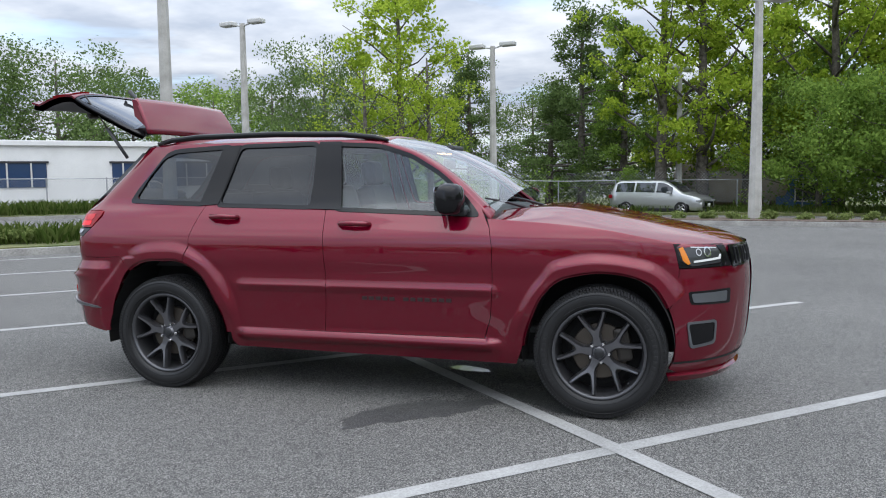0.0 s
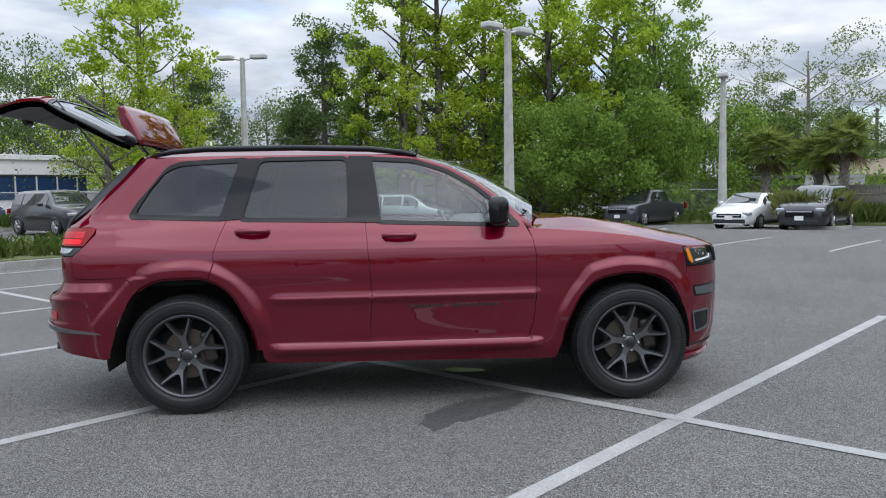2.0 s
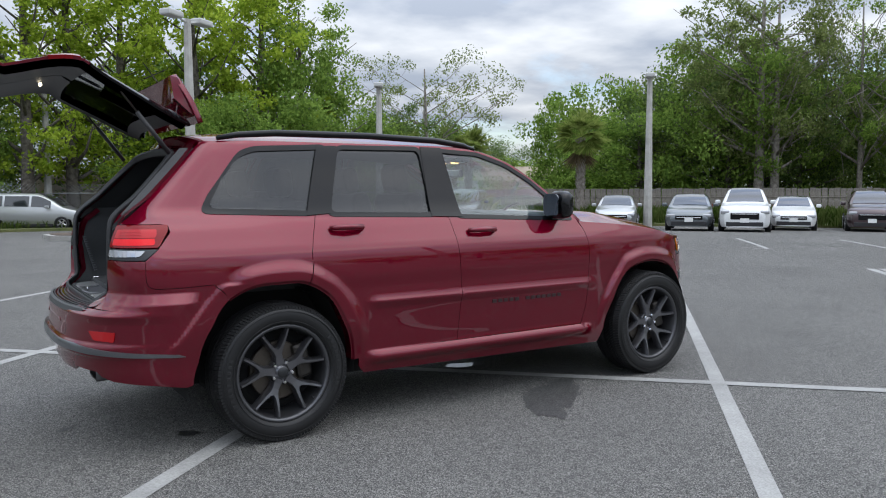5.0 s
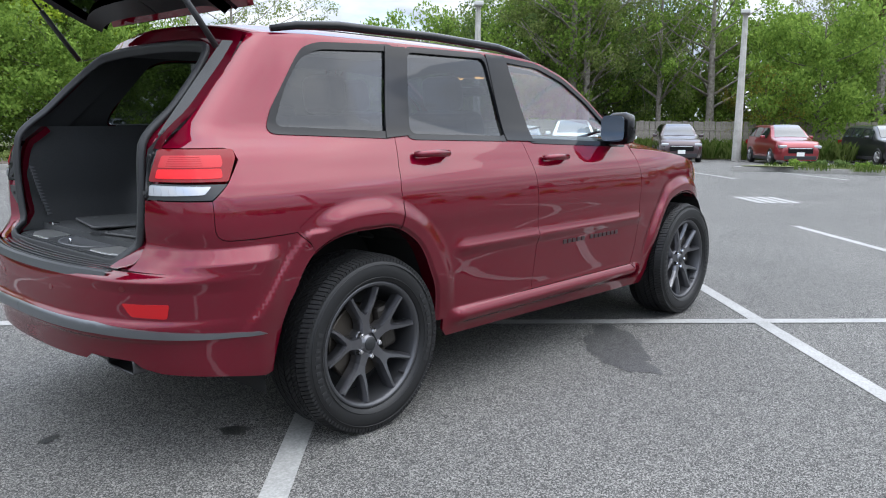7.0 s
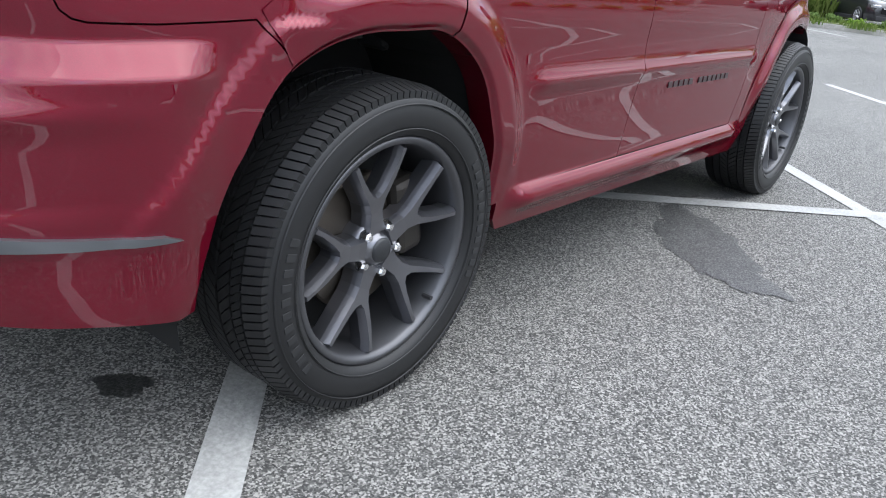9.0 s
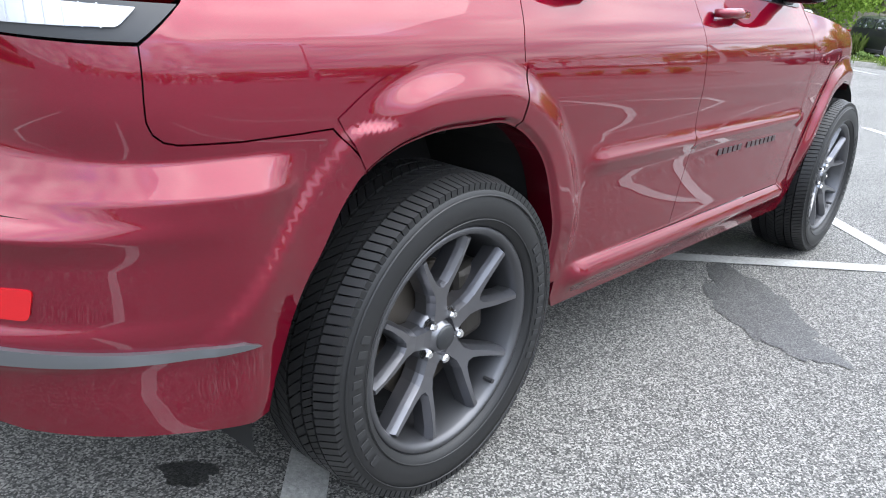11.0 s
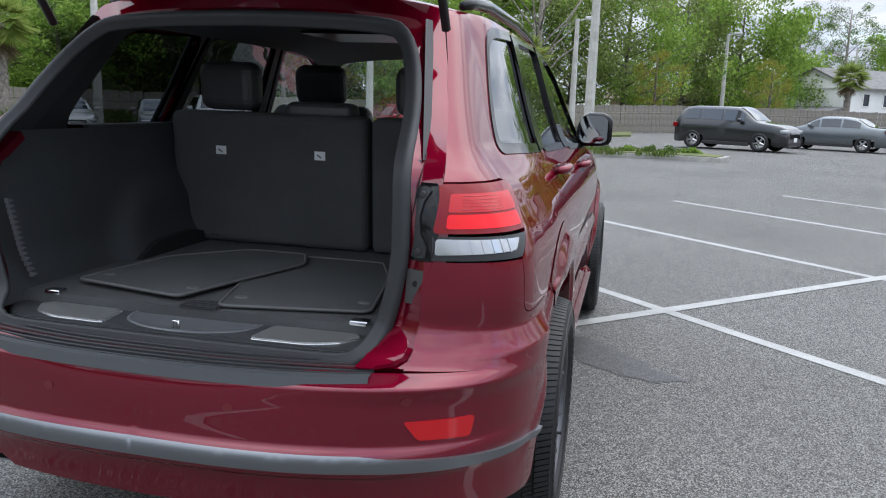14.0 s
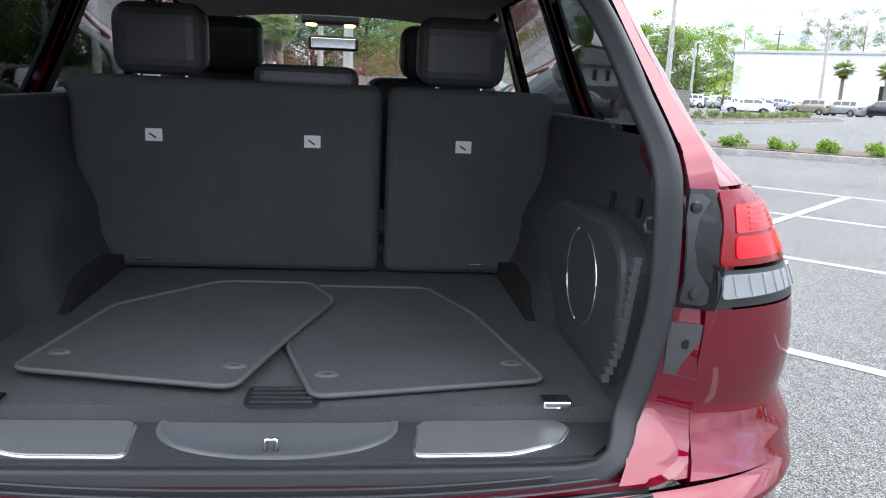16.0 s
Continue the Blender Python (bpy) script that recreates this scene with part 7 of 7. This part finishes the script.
PAINT = {"silver": car_paint("silver_paint", (0.42, 0.43, 0.43), 0.7), "charcoal": car_paint("charcoal_paint", (0.045, 0.05, 0.06)), "white": car_paint("white_paint", (0.72, 0.73, 0.73), 0.0),
         "black": car_paint("black_paint", (0.012, 0.013, 0.016), 0.2), "red": car_paint("cherry_paint", (0.22, 0.012, 0.018)), "plum": car_paint("plum_paint", (0.05, 0.028, 0.032)),
         "grey": car_paint("grey_paint", (0.13, 0.145, 0.155), 0.6), "blue": car_paint("blue_car_paint", (0.04, 0.07, 0.16)), "tan": car_paint("tan_paint", (0.35, 0.30, 0.24), 0.5)}
M["car_glass"] = material("car_glass", (0.015, 0.019, 0.022), 0.04, 0.0, 1.0)
M["alloy"] = material("alloy", (0.42, 0.42, 0.43), 0.3, 0.8)

SHAPES = {  # length, half width, hubs, wheel radius, roof line and belt line from tail to nose
    "sedan": (4.62, 0.90, (0.98, 3.66), 0.32, [(0, 0.93), (0.08, 1.02), (0.75, 1.06), (1.35, 1.38), (1.95, 1.455), (2.65, 1.44), (3.05, 1.28), (3.48, 1.02), (4.3, 0.86), (4.55, 0.74), (4.62, 0.60)],
              [(0, 0.88), (0.75, 0.97), (3.48, 0.95), (4.3, 0.80), (4.62, 0.58)], [(1.15, 1.85), (1.93, 2.70), (2.78, 3.22)]),
    "suv": (4.66, 0.93, (0.92, 3.65), 0.36, [(0, 1.05), (0.05, 1.18), (0.42, 1.60), (0.9, 1.69), (2.6, 1.68), (3.02, 1.48), (3.45, 1.16), (4.35, 1.02), (4.6, 0.88), (4.66, 0.72)],
            [(0, 1.02), (0.5, 1.10), (3.45, 1.06), (4.35, 0.95), (4.66, 0.70)], [(0.52, 1.12), (1.22, 2.05), (2.14, 2.98)]),
    "minivan": (5.05, 0.98, (1.05, 4.03), 0.34, [(0, 1.05), (0.05, 1.2), (0.35, 1.66), (0.8, 1.75), (2.9, 1.74), (3.6, 1.42), (4.05, 1.12), (4.75, 0.93), (4.98, 0.80), (5.05, 0.62)],
                [(0, 1.0), (0.5, 1.08), (4.0, 1.0), (4.75, 0.86), (5.05, 0.6)], [(0.45, 1.45), (1.55, 2.6), (2.7, 3.55)]),
    "pickup": (5.40, 0.95, (1.20, 4.45), 0.39, [(0, 1.10), (0.06, 1.13), (1.62, 1.14), (1.72, 1.22), (1.95, 1.74), (2.5, 1.80), (3.15, 1.78), (3.62, 1.48), (4.05, 1.20), (5.0, 1.10), (5.34, 1.0), (5.40, 0.75)],
               [(0, 1.08), (1.7, 1.13), (4.05, 1.12), (5.0, 1.02), (5.40, 0.72)], [(1.98, 2.62), (2.72, 3.62)]),
}


def parked_car(kind, paint, at, heading, label, name):
    """A parked vehicle: heading is the bearing of its nose."""
    length, half, hubs, wr, roof, belt, panes = SHAPES[kind]
    roof_f, belt_f = curve(roof), curve(belt)
    cx = (hubs[0] + hubs[1]) / 2
    root = thing(name, Matrix.Translation(at) @ Matrix.Rotation(radians(heading), 4, "Z"), label, "car" if kind != "pickup" else "pickup truck", "parked vehicles")

    def skin(x, v, sg=-1, out=0.0):
        e = min(x, length - x)
        w = half * (1 - 0.20 * (1 - smoothstep(e, 0.0, 0.55)) ** 2) - 0.02
        b, t = belt_f(x), roof_f(x)
        t = max(t, b + 0.012)
        rows = [(w - 0.09, 0.24), (w - 0.02, 0.34), (w, 0.55), (w + 0.005, 0.72 * b + 0.06), (w - 0.035, b), (max(0.2, w - 0.05 - 0.36 * (t - b)), t - 0.03), (max(0.18, w - 0.12 - 0.36 * (t - b)), t), (0.0, t + 0.025)]
        v = min(6.999, max(0.0, v))
        i = int(v)
        f = v - i
        y, z = rows[i][0] * (1 - f) + rows[i + 1][0] * f, rows[i][1] * (1 - f) + rows[i + 1][1] * f
        return Vector((x - cx, sg * (y + out), z + out * 0.3))

    xs = sorted({0.0, 0.03, 0.12, length - 0.03, length - 0.12, length} | {length * k / 34 for k in range(35)})
    bm = bmesh.new()
    vs = [0, 1, 2, 3, 4, 5, 6, 7]
    grid = [[bm.verts.new(skin(x, v, -1)) for v in vs] + [bm.verts.new(skin(x, v, 1)) for v in vs[-2::-1]] for x in xs]
    for a, b in zip(grid, grid[1:]):
        xm = (a[2].co.x + b[2].co.x) / 2 + cx
        for k in range(len(a) - 1):
            if k in (0, 1, len(a) - 2, len(a) - 3) and min(abs(xm - h) for h in hubs) < wr + 0.05:
                continue
            bm.faces.new((a[k], a[k + 1], b[k + 1], b[k]))
    bm.faces.new(grid[0]); bm.faces.new(grid[-1])
    bmesh.ops.recalc_face_normals(bm, faces=bm.faces[:])
    body_ob = part("body", bm, PAINT[paint], root, smooth=True)
    md = body_ob.modifiers.new("soft", "SUBSURF")
    md.levels = md.render_levels = 1
    # side windows
    for sg in (-1, 1):
        for x0, x1 in panes:
            grid_sheet("window", lambda x, v: skin(x, v, sg, 0.006), spread(x0, x1, 6), [4.12, 4.5, 4.85], M["car_glass"], root, up=Vector((0, sg, 0)))
        part("sill", box_bm((hubs[1] - hubs[0] - 2 * wr - 0.1, 0.06, 0.14), (0, sg * (half - 0.06), 0.27), 0.02), M["black_plastic"], root)
        part("door_mirror", box_bm((0.16, 0.20, 0.14), (panes[-1][1] - cx - 0.12, sg * (half + 0.08), belt_f(panes[-1][1]) + 0.10), 0.04), PAINT[paint], root)
    # windscreen and rear window on the sloping parts of the roof line
    top_x = [x for x, z in roof if z > max(q for _, q in roof) - 0.03][-1]
    foot_x = [x for x, z in roof if x > top_x and z < belt_f(x) + 0.13][0]
    for nm, xa, xb in (("windscreen", top_x + 0.06, foot_x - 0.03), ("rear_window", [x for x, z in roof if z > belt_f(x) + 0.03][0] + 0.06, [x for x, z in roof if z > max(q for _, q in roof) - 0.12][0] - 0.03)):
        if xb - xa > 0.12:
            bm = bmesh.new()
            rows = [[bm.verts.new(skin(x, v, -1, 0.006) + Vector((0.012 if nm == "windscreen" else -0.012, 0, 0.012))) for v in (6.1, 7)] + [bm.verts.new(skin(x, 6.1, 1, 0.006) + Vector((0.012 if nm == "windscreen" else -0.012, 0, 0.012)))] for x in spread(xa, xb, 6)]
            for a, b in zip(rows, rows[1:]):
                for k in range(2):
                    bm.faces.new((a[k], a[k + 1], b[k + 1], b[k]))
            bmesh.ops.recalc_face_normals(bm, faces=bm.faces[:])
            part(nm, bm, M["car_glass"], root, smooth=True)
    # nose and tail
    nz = roof_f(length - 0.1)
    part("grille", box_bm((0.05, 1.0, 0.15 if kind == "sedan" else 0.24), (length - cx - 0.01, 0, nz - (0.18 if kind == "sedan" else 0.26)), 0.015), M["gloss_black"], root)
    part("grille_bar", box_bm((0.03, 0.9, 0.035), (length - cx + 0.012, 0, nz - 0.18), 0.01), M["chrome"], root)
    part("lower_intake", box_bm((0.06, 1.3, 0.16), (length - cx - 0.02, 0, 0.36), 0.02), M["black_plastic"], root)
    part("number_plate", box_bm((0.012, 0.31, 0.16), (length - cx + 0.02, 0, 0.50), 0.003), M["white"], root)
    part("rear_plate", box_bm((0.012, 0.31, 0.16), (-cx - 0.012, 0, 0.80), 0.003), M["white"], root)
    for sg in (-1, 1):
        part("headlight", box_bm((0.26, 0.32, 0.13), (length - cx - 0.16, sg * (half - 0.24), nz - 0.11), 0.04), M["lens_clear"], root)
        part("tail_light", box_bm((0.18, 0.24, 0.20 if kind != "pickup" else 0.34), (0.10 - cx, sg * (half - 0.17), 0.92), 0.04), M["tail_red"], root)
        for h in hubs:
            w = new("wheel")
            w.parent = root
            w.matrix_basis = pose(h - cx, sg * (half - 0.10), wr, 0, 20, 0 if sg < 0 else 180)
            tag = TYRES.setdefault(wr, {})
            if not tag:
                bmt = lathe_bm([(wr * 0.66, -0.09), (wr * 0.72, -0.105), (wr * 0.92, -0.105), (wr * 0.99, -0.08), (wr, 0), (wr * 0.99, 0.08), (wr * 0.9, 0.105)], 28)
                o = part("tyre", bmt, M["rubber"], w, smooth=True)
                tag["tyre"] = o.data
                bmr = bmesh.new()
                lathe_bm([(wr * 0.66, -0.085), (wr * 0.62, -0.095), (wr * 0.58, -0.06), (wr * 0.55, 0.0)], 28, bm=bmr)
                for k in range(5):
                    a = 2 * math.pi * k / 5
                    tube_bm([(0.03 * math.cos(a), -0.075, 0.03 * math.sin(a)), (wr * 0.62 * math.cos(a), -0.085, wr * 0.62 * math.sin(a))], [0.05, 0.035], 5, bmr)
                o = part("rim", bmr, M["alloy"], w)
                tag["rim"] = o.data
            else:
                for k in ("tyre", "rim"):
                    o = new(k, tag[k])
                    o.parent = w
    part("underside", box_bm((length - 0.5, 2 * half - 0.4, 0.22), (length / 2 - cx, 0, 0.36), 0.05), M["liner"], root)
    return root


TYRES = {}
for kind, paint, az, far, head, label, name in (
        ("minivan", "silver", 88.85, 42.5, -24, "silver minivan driving lane side-on by the woods", "minivan"),
        ("pickup", "charcoal", 71.8, 40.9, 222, "dark grey crew-cab pickup truck parked by the verge", "pickup_truck"),
        ("sedan", "white", 64.5, 34.9, 222, "white compact sedan parked nose out", "sedan"),
        ("suv", "black", 54.45, 33.9, 226, "dark blue-black sport utility parked nose out", "parked_suv"),
        ("sedan", "silver", 42.05, 35.8, 222, "silver sedan parked facing the lot", "sedan"),
        ("sedan", "grey", 36.85, 33.5, 218, "grey sedan parked facing the lot", "sedan"),
        ("suv", "white", 33.3, 33.5, 216, "white small sport utility parked facing the lot", "parked_suv"),
        ("sedan", "white", 30.6, 37.5, 214, "white sedan parked nose out by the fence", "sedan"),
        ("suv", "plum", 26.2, 38.3, 212, "dark plum sport utility parked nose out", "parked_suv"),
        ("suv", "red", 19.5, 38.3, 218, "dark red sport utility parked beside a lamp post", "parked_suv"),
        ("suv", "black", 10.5, 40.6, 222, "black sport utility parked nose out by the fence", "parked_suv"),
        ("suv", "black", -6.95, 33.8, -120, "black sport utility parked across a lane", "parked_suv"),
        ("sedan", "grey", -13.05, 38.2, 62, "grey sedan parked tail towards the lot", "sedan"),
        ("suv", "black", 112.3, 33.3, -40, "black large sport utility parked beyond an island", "parked_suv"),
        ("suv", "black", 132.0, 64, 45, "black sport utility parked before a white building", "parked_suv"),
        ("minivan", "white", 128.5, 62, 45, "white van parked before a white building", "van"),
        ("suv", "tan", 125.6, 56, 60, "tan sport utility parked behind a weedy island", "parked_suv"),
        ("suv", "red", 121.5, 66, 45, "red hatchback parked before a white building", "hatchback"),
        ("sedan", "blue", 117.5, 60, 45, "blue sedan parked behind an island", "sedan"),
        ("sedan", "white", -25.8, 78, 60, "white sedan parked far across the lot", "sedan"),
        ("suv", "silver", -31.6, 96, 30, "silver sport utility parked far across the lot", "parked_suv"),
        ("pickup", "black", -33.9, 98, 30, "black pickup truck parked far across the lot", "pickup_truck"),
        ("suv", "tan", -29.8, 97, 30, "tan sport utility parked far across the lot", "parked_suv")):
    parked_car(kind, paint, bearing_point(az, far), head, label, name)
for k in range(13):
    kind, paint = (("suv", "silver"), ("sedan", "white"), ("sedan", "silver"), ("suv", "white"), ("sedan", "grey"))[k % 5]
    parked_car(kind, paint, bearing_point(-19.8 - 0.72 * k - (0.5 if k > 4 else 0), 98 + 1.9 * k), 110, "pale car in a long row of parked cars", "row_car")


# ---- buildings ----
def wall_box(root, name, x0, x1, y0, y1, z0, z1, mat, openings=(), label=""):
    """A walled block; openings on the -y face as (x0, x1, z0, z1)."""
    part(name, box_bm((x1 - x0, y1 - y0, z1 - z0), ((x0 + x1) / 2, (y0 + y1) / 2, (z0 + z1) / 2), 0.02), mat, root, label)
    for a, b, c, d in openings:
        w = part("window", box_bm((b - a, 0.06, d - c), ((a + b) / 2, y0 - 0.012, (c + d) / 2), 0.01), M["dark_glass"], root)
        for xx, zz, sx, sz in (((a + b) / 2, d + 0.04, b - a + 0.16, 0.08), ((a + b) / 2, c - 0.04, b - a + 0.2, 0.08), (a - 0.04, (c + d) / 2, 0.08, d - c), (b + 0.04, (c + d) / 2, 0.08, d - c)):
            part("window_frame", box_bm((sx, 0.12, sz), (xx, y0 - 0.03, zz), 0.01), M["white"], w)


def gable(root, x0, x1, y0, y1, z, rise, over, mat, along="x"):
    if along == "x":
        pts = [(y0 - over, z), ((y0 + y1) / 2, z + rise), (y1 + over, z)]
        bm = extrude_poly([(a, b) for a, b in pts] + [(y1 + over, z - 0.18), ((y0 + y1) / 2, z + rise - 0.2), (y0 - over, z - 0.18)][0:3], x1 - x0 + 2 * over, lambda u, v, w: Vector((x0 - over + w, u, v)))
    else:
        pts = [(x0 - over, z), ((x0 + x1) / 2, z + rise), (x1 + over, z)]
        bm = extrude_poly(pts + [(x1 + over, z - 0.18), ((x0 + x1) / 2, z + rise - 0.2), (x0 - over, z - 0.18)], y1 - y0 + 2 * over, lambda u, v, w: Vector((u, y0 - over + w, v)))
    part("roof", bm, mat, root)


def facing(az, far, turn=0.0):
    """Pose of a house whose -y face looks back at the lot."""
    x, y, z = bearing_point(az, far)
    return Matrix.Translation((x, y, z)) @ Matrix.Rotation(radians(az - 90 + turn), 4, "Z")


# white two-storey house with a grey roof
h = thing("two_storey_house", facing(-16.4, 97, 50), "white two-storey house with long grey shingle roof", "house")
wall_box(h, "wall", -7, 7, 0, 10, 0, 4.5, M["wall_white"], [(x, x + 0.8, z, z + 1.2) for x in (-5.4, -2.6, -0.2, 2.2, 4.8) for z in (2.7, 0.6)])
gable(h, -7, 7, 0, 10, 4.5, 2.2, 0.5, M["roof_grey"])
bm = extrude_poly([(0, 4.45), (5, 6.6), (10, 4.45)], 0.15, lambda u, v, w: Vector((-7.02 - w, u, v)))
part("gable_wall", bm, M["wall_white"], h)
part("porch_roof", box_bm((2.8, 9.5, 0.25), (-8.4, 5, 2.2), 0.05, turn=(0, -10, 0)), M["roof_grey"], h)
for y in (0.6, 3.5, 6.5, 9.4):
    part("porch_post", box_bm((0.15, 0.15, 2.1), (-9.6, y, 1.05), 0.01), M["white"], h)
# low houses
h = thing("brown_roof_house", facing(-3.5, 88), "low house with brown shingle roof behind a fence", "house")
wall_box(h, "wall", -8, 8, 0, 7, 0, 2.7, M["wall_tan"], [(-5, -3.6, 1, 2.1), (2, 3.4, 1, 2.1)])
gable(h, -8, 8, 0, 7, 2.7, 1.5, 0.5, M["roof_brown"])
h = thing("low_house", facing(50.5, 62, 6), "low tan house with wide tan roof behind a fence", "house")
wall_box(h, "wall", -9, 9, 0, 7, 0, 2.6, M["wall_tan"], [(-6, -4.4, 1, 2.1), (0, 1.6, 1, 2.1), (4.5, 6, 1, 2.1)])
gable(h, -9, 9, 0, 7, 2.6, 1.2, 0.6, M["wall_tan"])
h = thing("garden_shed", facing(56.4, 52), "small grey shed behind a wooden fence", "shed")
wall_box(h, "wall", -1.4, 1.4, 0, 2.2, 0, 1.9, M["fence_wood"], [])
gable(h, -1.4, 1.4, 0, 2.2, 1.9, 0.6, 0.2, M["roof_grey"])
h = thing("low_house", facing(64.5, 58), "low pale house with flat white roof", "house")
wall_box(h, "wall", -6, 6, 0, 6, 0, 2.3, M["wall_tan"], [])
part("roof", box_bm((12.8, 7, 0.25), (0, 3, 2.45), 0.05), M["roof_grey"], h)
h = thing("white_roof_building", facing(16, 66), "low building with bright white roof behind trees", "building")
wall_box(h, "wall", -6, 6, 0, 6, 0, 2.6, M["wall_white"], [])
gable(h, -6, 6, 0, 6, 2.6, 0.9, 0.4, M["wall_white"])
h = thing("white_roof_building", facing(12.6, 62), "pale house with shallow white roof", "building")
wall_box(h, "wall", -4, 4, 0, 5, 0, 2.4, M["wall_white"], [(-2, -1, 1, 2)])
gable(h, -4, 4, 0, 5, 2.4, 1.0, 0.4, M["wall_white"], "y")
h = thing("blue_shed", facing(79.8, 47), "blue painted shed under the trees", "shed")
wall_box(h, "wall", -1.6, 1.6, 0, 2.4, 0, 2.1, M["blue_paint"], [(-0.6, 0.6, 0.6, 1.6)])
gable(h, -1.6, 1.6, 0, 2.4, 2.1, 0.8, 0.2, M["roof_grey"])
h = thing("storage_tank", facing(84.5, 48), "pale rounded storage tank under the trees", "tank")
part("shell", lathe_bm([(0.01, -3.2), (0.9, -3.1), (1.25, -2.7), (1.25, 2.7), (0.9, 3.1), (0.01, 3.2)], 24, "x"), M["wall_tan"], h, smooth=True)
h.matrix_basis = h.matrix_basis @ Matrix.Translation((0, 0, 1.5))
for x in (-1.8, 1.8):
    part("cradle", box_bm((0.3, 1.8, 0.7), (x, 0, -1.15), 0.02), M["concrete"], h)
# white commercial building on the left
W0 = Matrix.Translation((*lot(-52, 6), 0)) @ Matrix.Rotation(radians(45), 4, "Z")
h = thing("white_building", W0, "long white flat-roofed commercial building with dark windows", "building")
wall_box(h, "wall", -26, 19, 0, 14, 0, 4.1, M["wall_white"], [])
part("parapet", box_bm((45.3, 0.3, 0.35), (-3.5, -0.05, 4.2), 0.03), M["wall_white"], h)
part("roof_unit", box_bm((1.4, 1.6, 1.6), (-9.5, 4, 4.9), 0.05), M["wall_white"], h, "white rooftop unit")
for x0, x1 in ((-20, -14.2), (-11.8, -6.0), (-2, 8.0), (10, 17)):
    w = part("window", box_bm((x1 - x0, 0.10, 1.6), ((x0 + x1) / 2, -0.02, 2.1), 0.01), M["blue_glass"], h, "dark blue window band")
    part("window_frame", box_bm((x1 - x0 + 0.3, 0.18, 0.14), ((x0 + x1) / 2, -0.05, 2.95), 0.01), M["black_plastic"], w)
    for k in range(int((x1 - x0) / 1.4)):
        part("mullion", box_bm((0.10, 0.16, 1.6), (x0 + 0.7 + 1.4 * k, -0.06, 2.1), 0.01), M["lamp_grey"], w)
# big pale warehouse on the right
h = thing("white_warehouse", facing(-34.5, 140, -4), "large pale flat-roofed warehouse beyond rows of cars", "building")
wall_box(h, "wall", -24, 40, 0, 30, 0, 9.0, M["wall_white"], [(-2, 2.4, 0.3, 4.2)])
part("parapet", box_bm((64.4, 0.4, 0.4), (8, -0.05, 9.1), 0.03), M["lamp_grey"], h)
for az, far, hh in ((54.0, 68, 7.6), (-27.5, 150, 13), (-15.5, 118, 9)):
    x, y, z = bearing_point(az, far)
    up = thing("utility_pole", Matrix.Translation((x, y, z)), "weathered wooden utility pole with crossarm", "utility pole", "utility poles")
    part("pole", tube_bm([(0, 0, 0), (0, 0, hh)], [0.16, 0.11], 8), M["bark"], up)
    part("crossarm", box_bm((1.6, 0.1, 0.1), (0, 0, hh - 0.6), 0.01, turn=(0, 0, 40)), M["bark"], up)

# damp patches, oil spots and lane marks on the lot
def blot(name, cx, cy, rx, ry, turn, label, mat, lift=0.003, ragged=0.25, seed=1):
    r = random.Random(seed)
    bm = bmesh.new()
    n = 64
    ph = [r.uniform(0, 6.28) for _ in range(6)]
    ring = []
    for k in range(n):
        a = 2 * math.pi * k / n
        f = 1 + ragged * (0.5 * math.sin(3 * a + ph[0]) + 0.35 * math.sin(5 * a + ph[1]) + 0.3 * math.sin(9 * a + ph[2]) + 0.2 * math.sin(17 * a + ph[3]))
        u, v = rx * f * math.cos(a), ry * f * math.sin(a)
        c, s = math.cos(radians(turn)), math.sin(radians(turn))
        ring.append(bm.verts.new((cx + u * c - v * s, cy + u * s + v * c, lift)))
    bm.faces.new(ring)
    return tagged(part(name, bm, mat), label, "stain", kind="structure")


blot("damp_patch", 1.90, -1.00, 0.40, 0.17, 36, "dark damp patch on the asphalt beside the car", M["asphalt_wet"], seed=4)
blot("damp_patch", 1.62, -1.27, 0.20, 0.11, 60, "dark damp patch tip on the asphalt", M["asphalt_wet"], 0.0034, seed=9)
blot("damp_patch", 2.55, -0.62, 0.34, 0.14, -40, "dark damp patch under the front of the car", M["asphalt_wet"], seed=5)
blot("oil_spot", -0.42, -0.515, 0.065, 0.05, -50, "small black oil spot on the asphalt", M["oil"], seed=2)
blot("oil_spot", -1.55, 0.55, 0.03, 0.02, 0, "tiny black oil spot on the asphalt", M["oil"], seed=6)
blot("oil_spot", -1.0, -0.05, 0.05, 0.025, 30, "small dark oil spot under the bumper", M["oil"], seed=7)
blot("water_puddle", 1.88, 0.05, 0.16, 0.07, -15, "small puddle under the car, sky reflection painted as pale grey", M["puddle"], 0.006, 0.15, seed=3)
for k in (-1, 0, 1, 2, 3, 4, 5, 6):
    p = P0 + STALL * (k + 0.0)
    ground_strip("parking_line", lot(p + 0.1, 9.9 + 4.8), lot(p + 0.1, 9.9 + 9.4), 0.105, LINE_LABEL)
for k in range(-6, 10):
    p = P0 + STALL * k
    ground_strip("parking_line", lot(p, 29.3), lot(p, 34.3), 0.105, LINE_LABEL)
for k in range(1, 5):
    ground_strip("lane_arrow_bar", lot(6.6 + 0.2 * k, 9.0), lot(6.6 + 0.2 * k, 10.1), 0.14, "white painted lane arrow mark on asphalt")
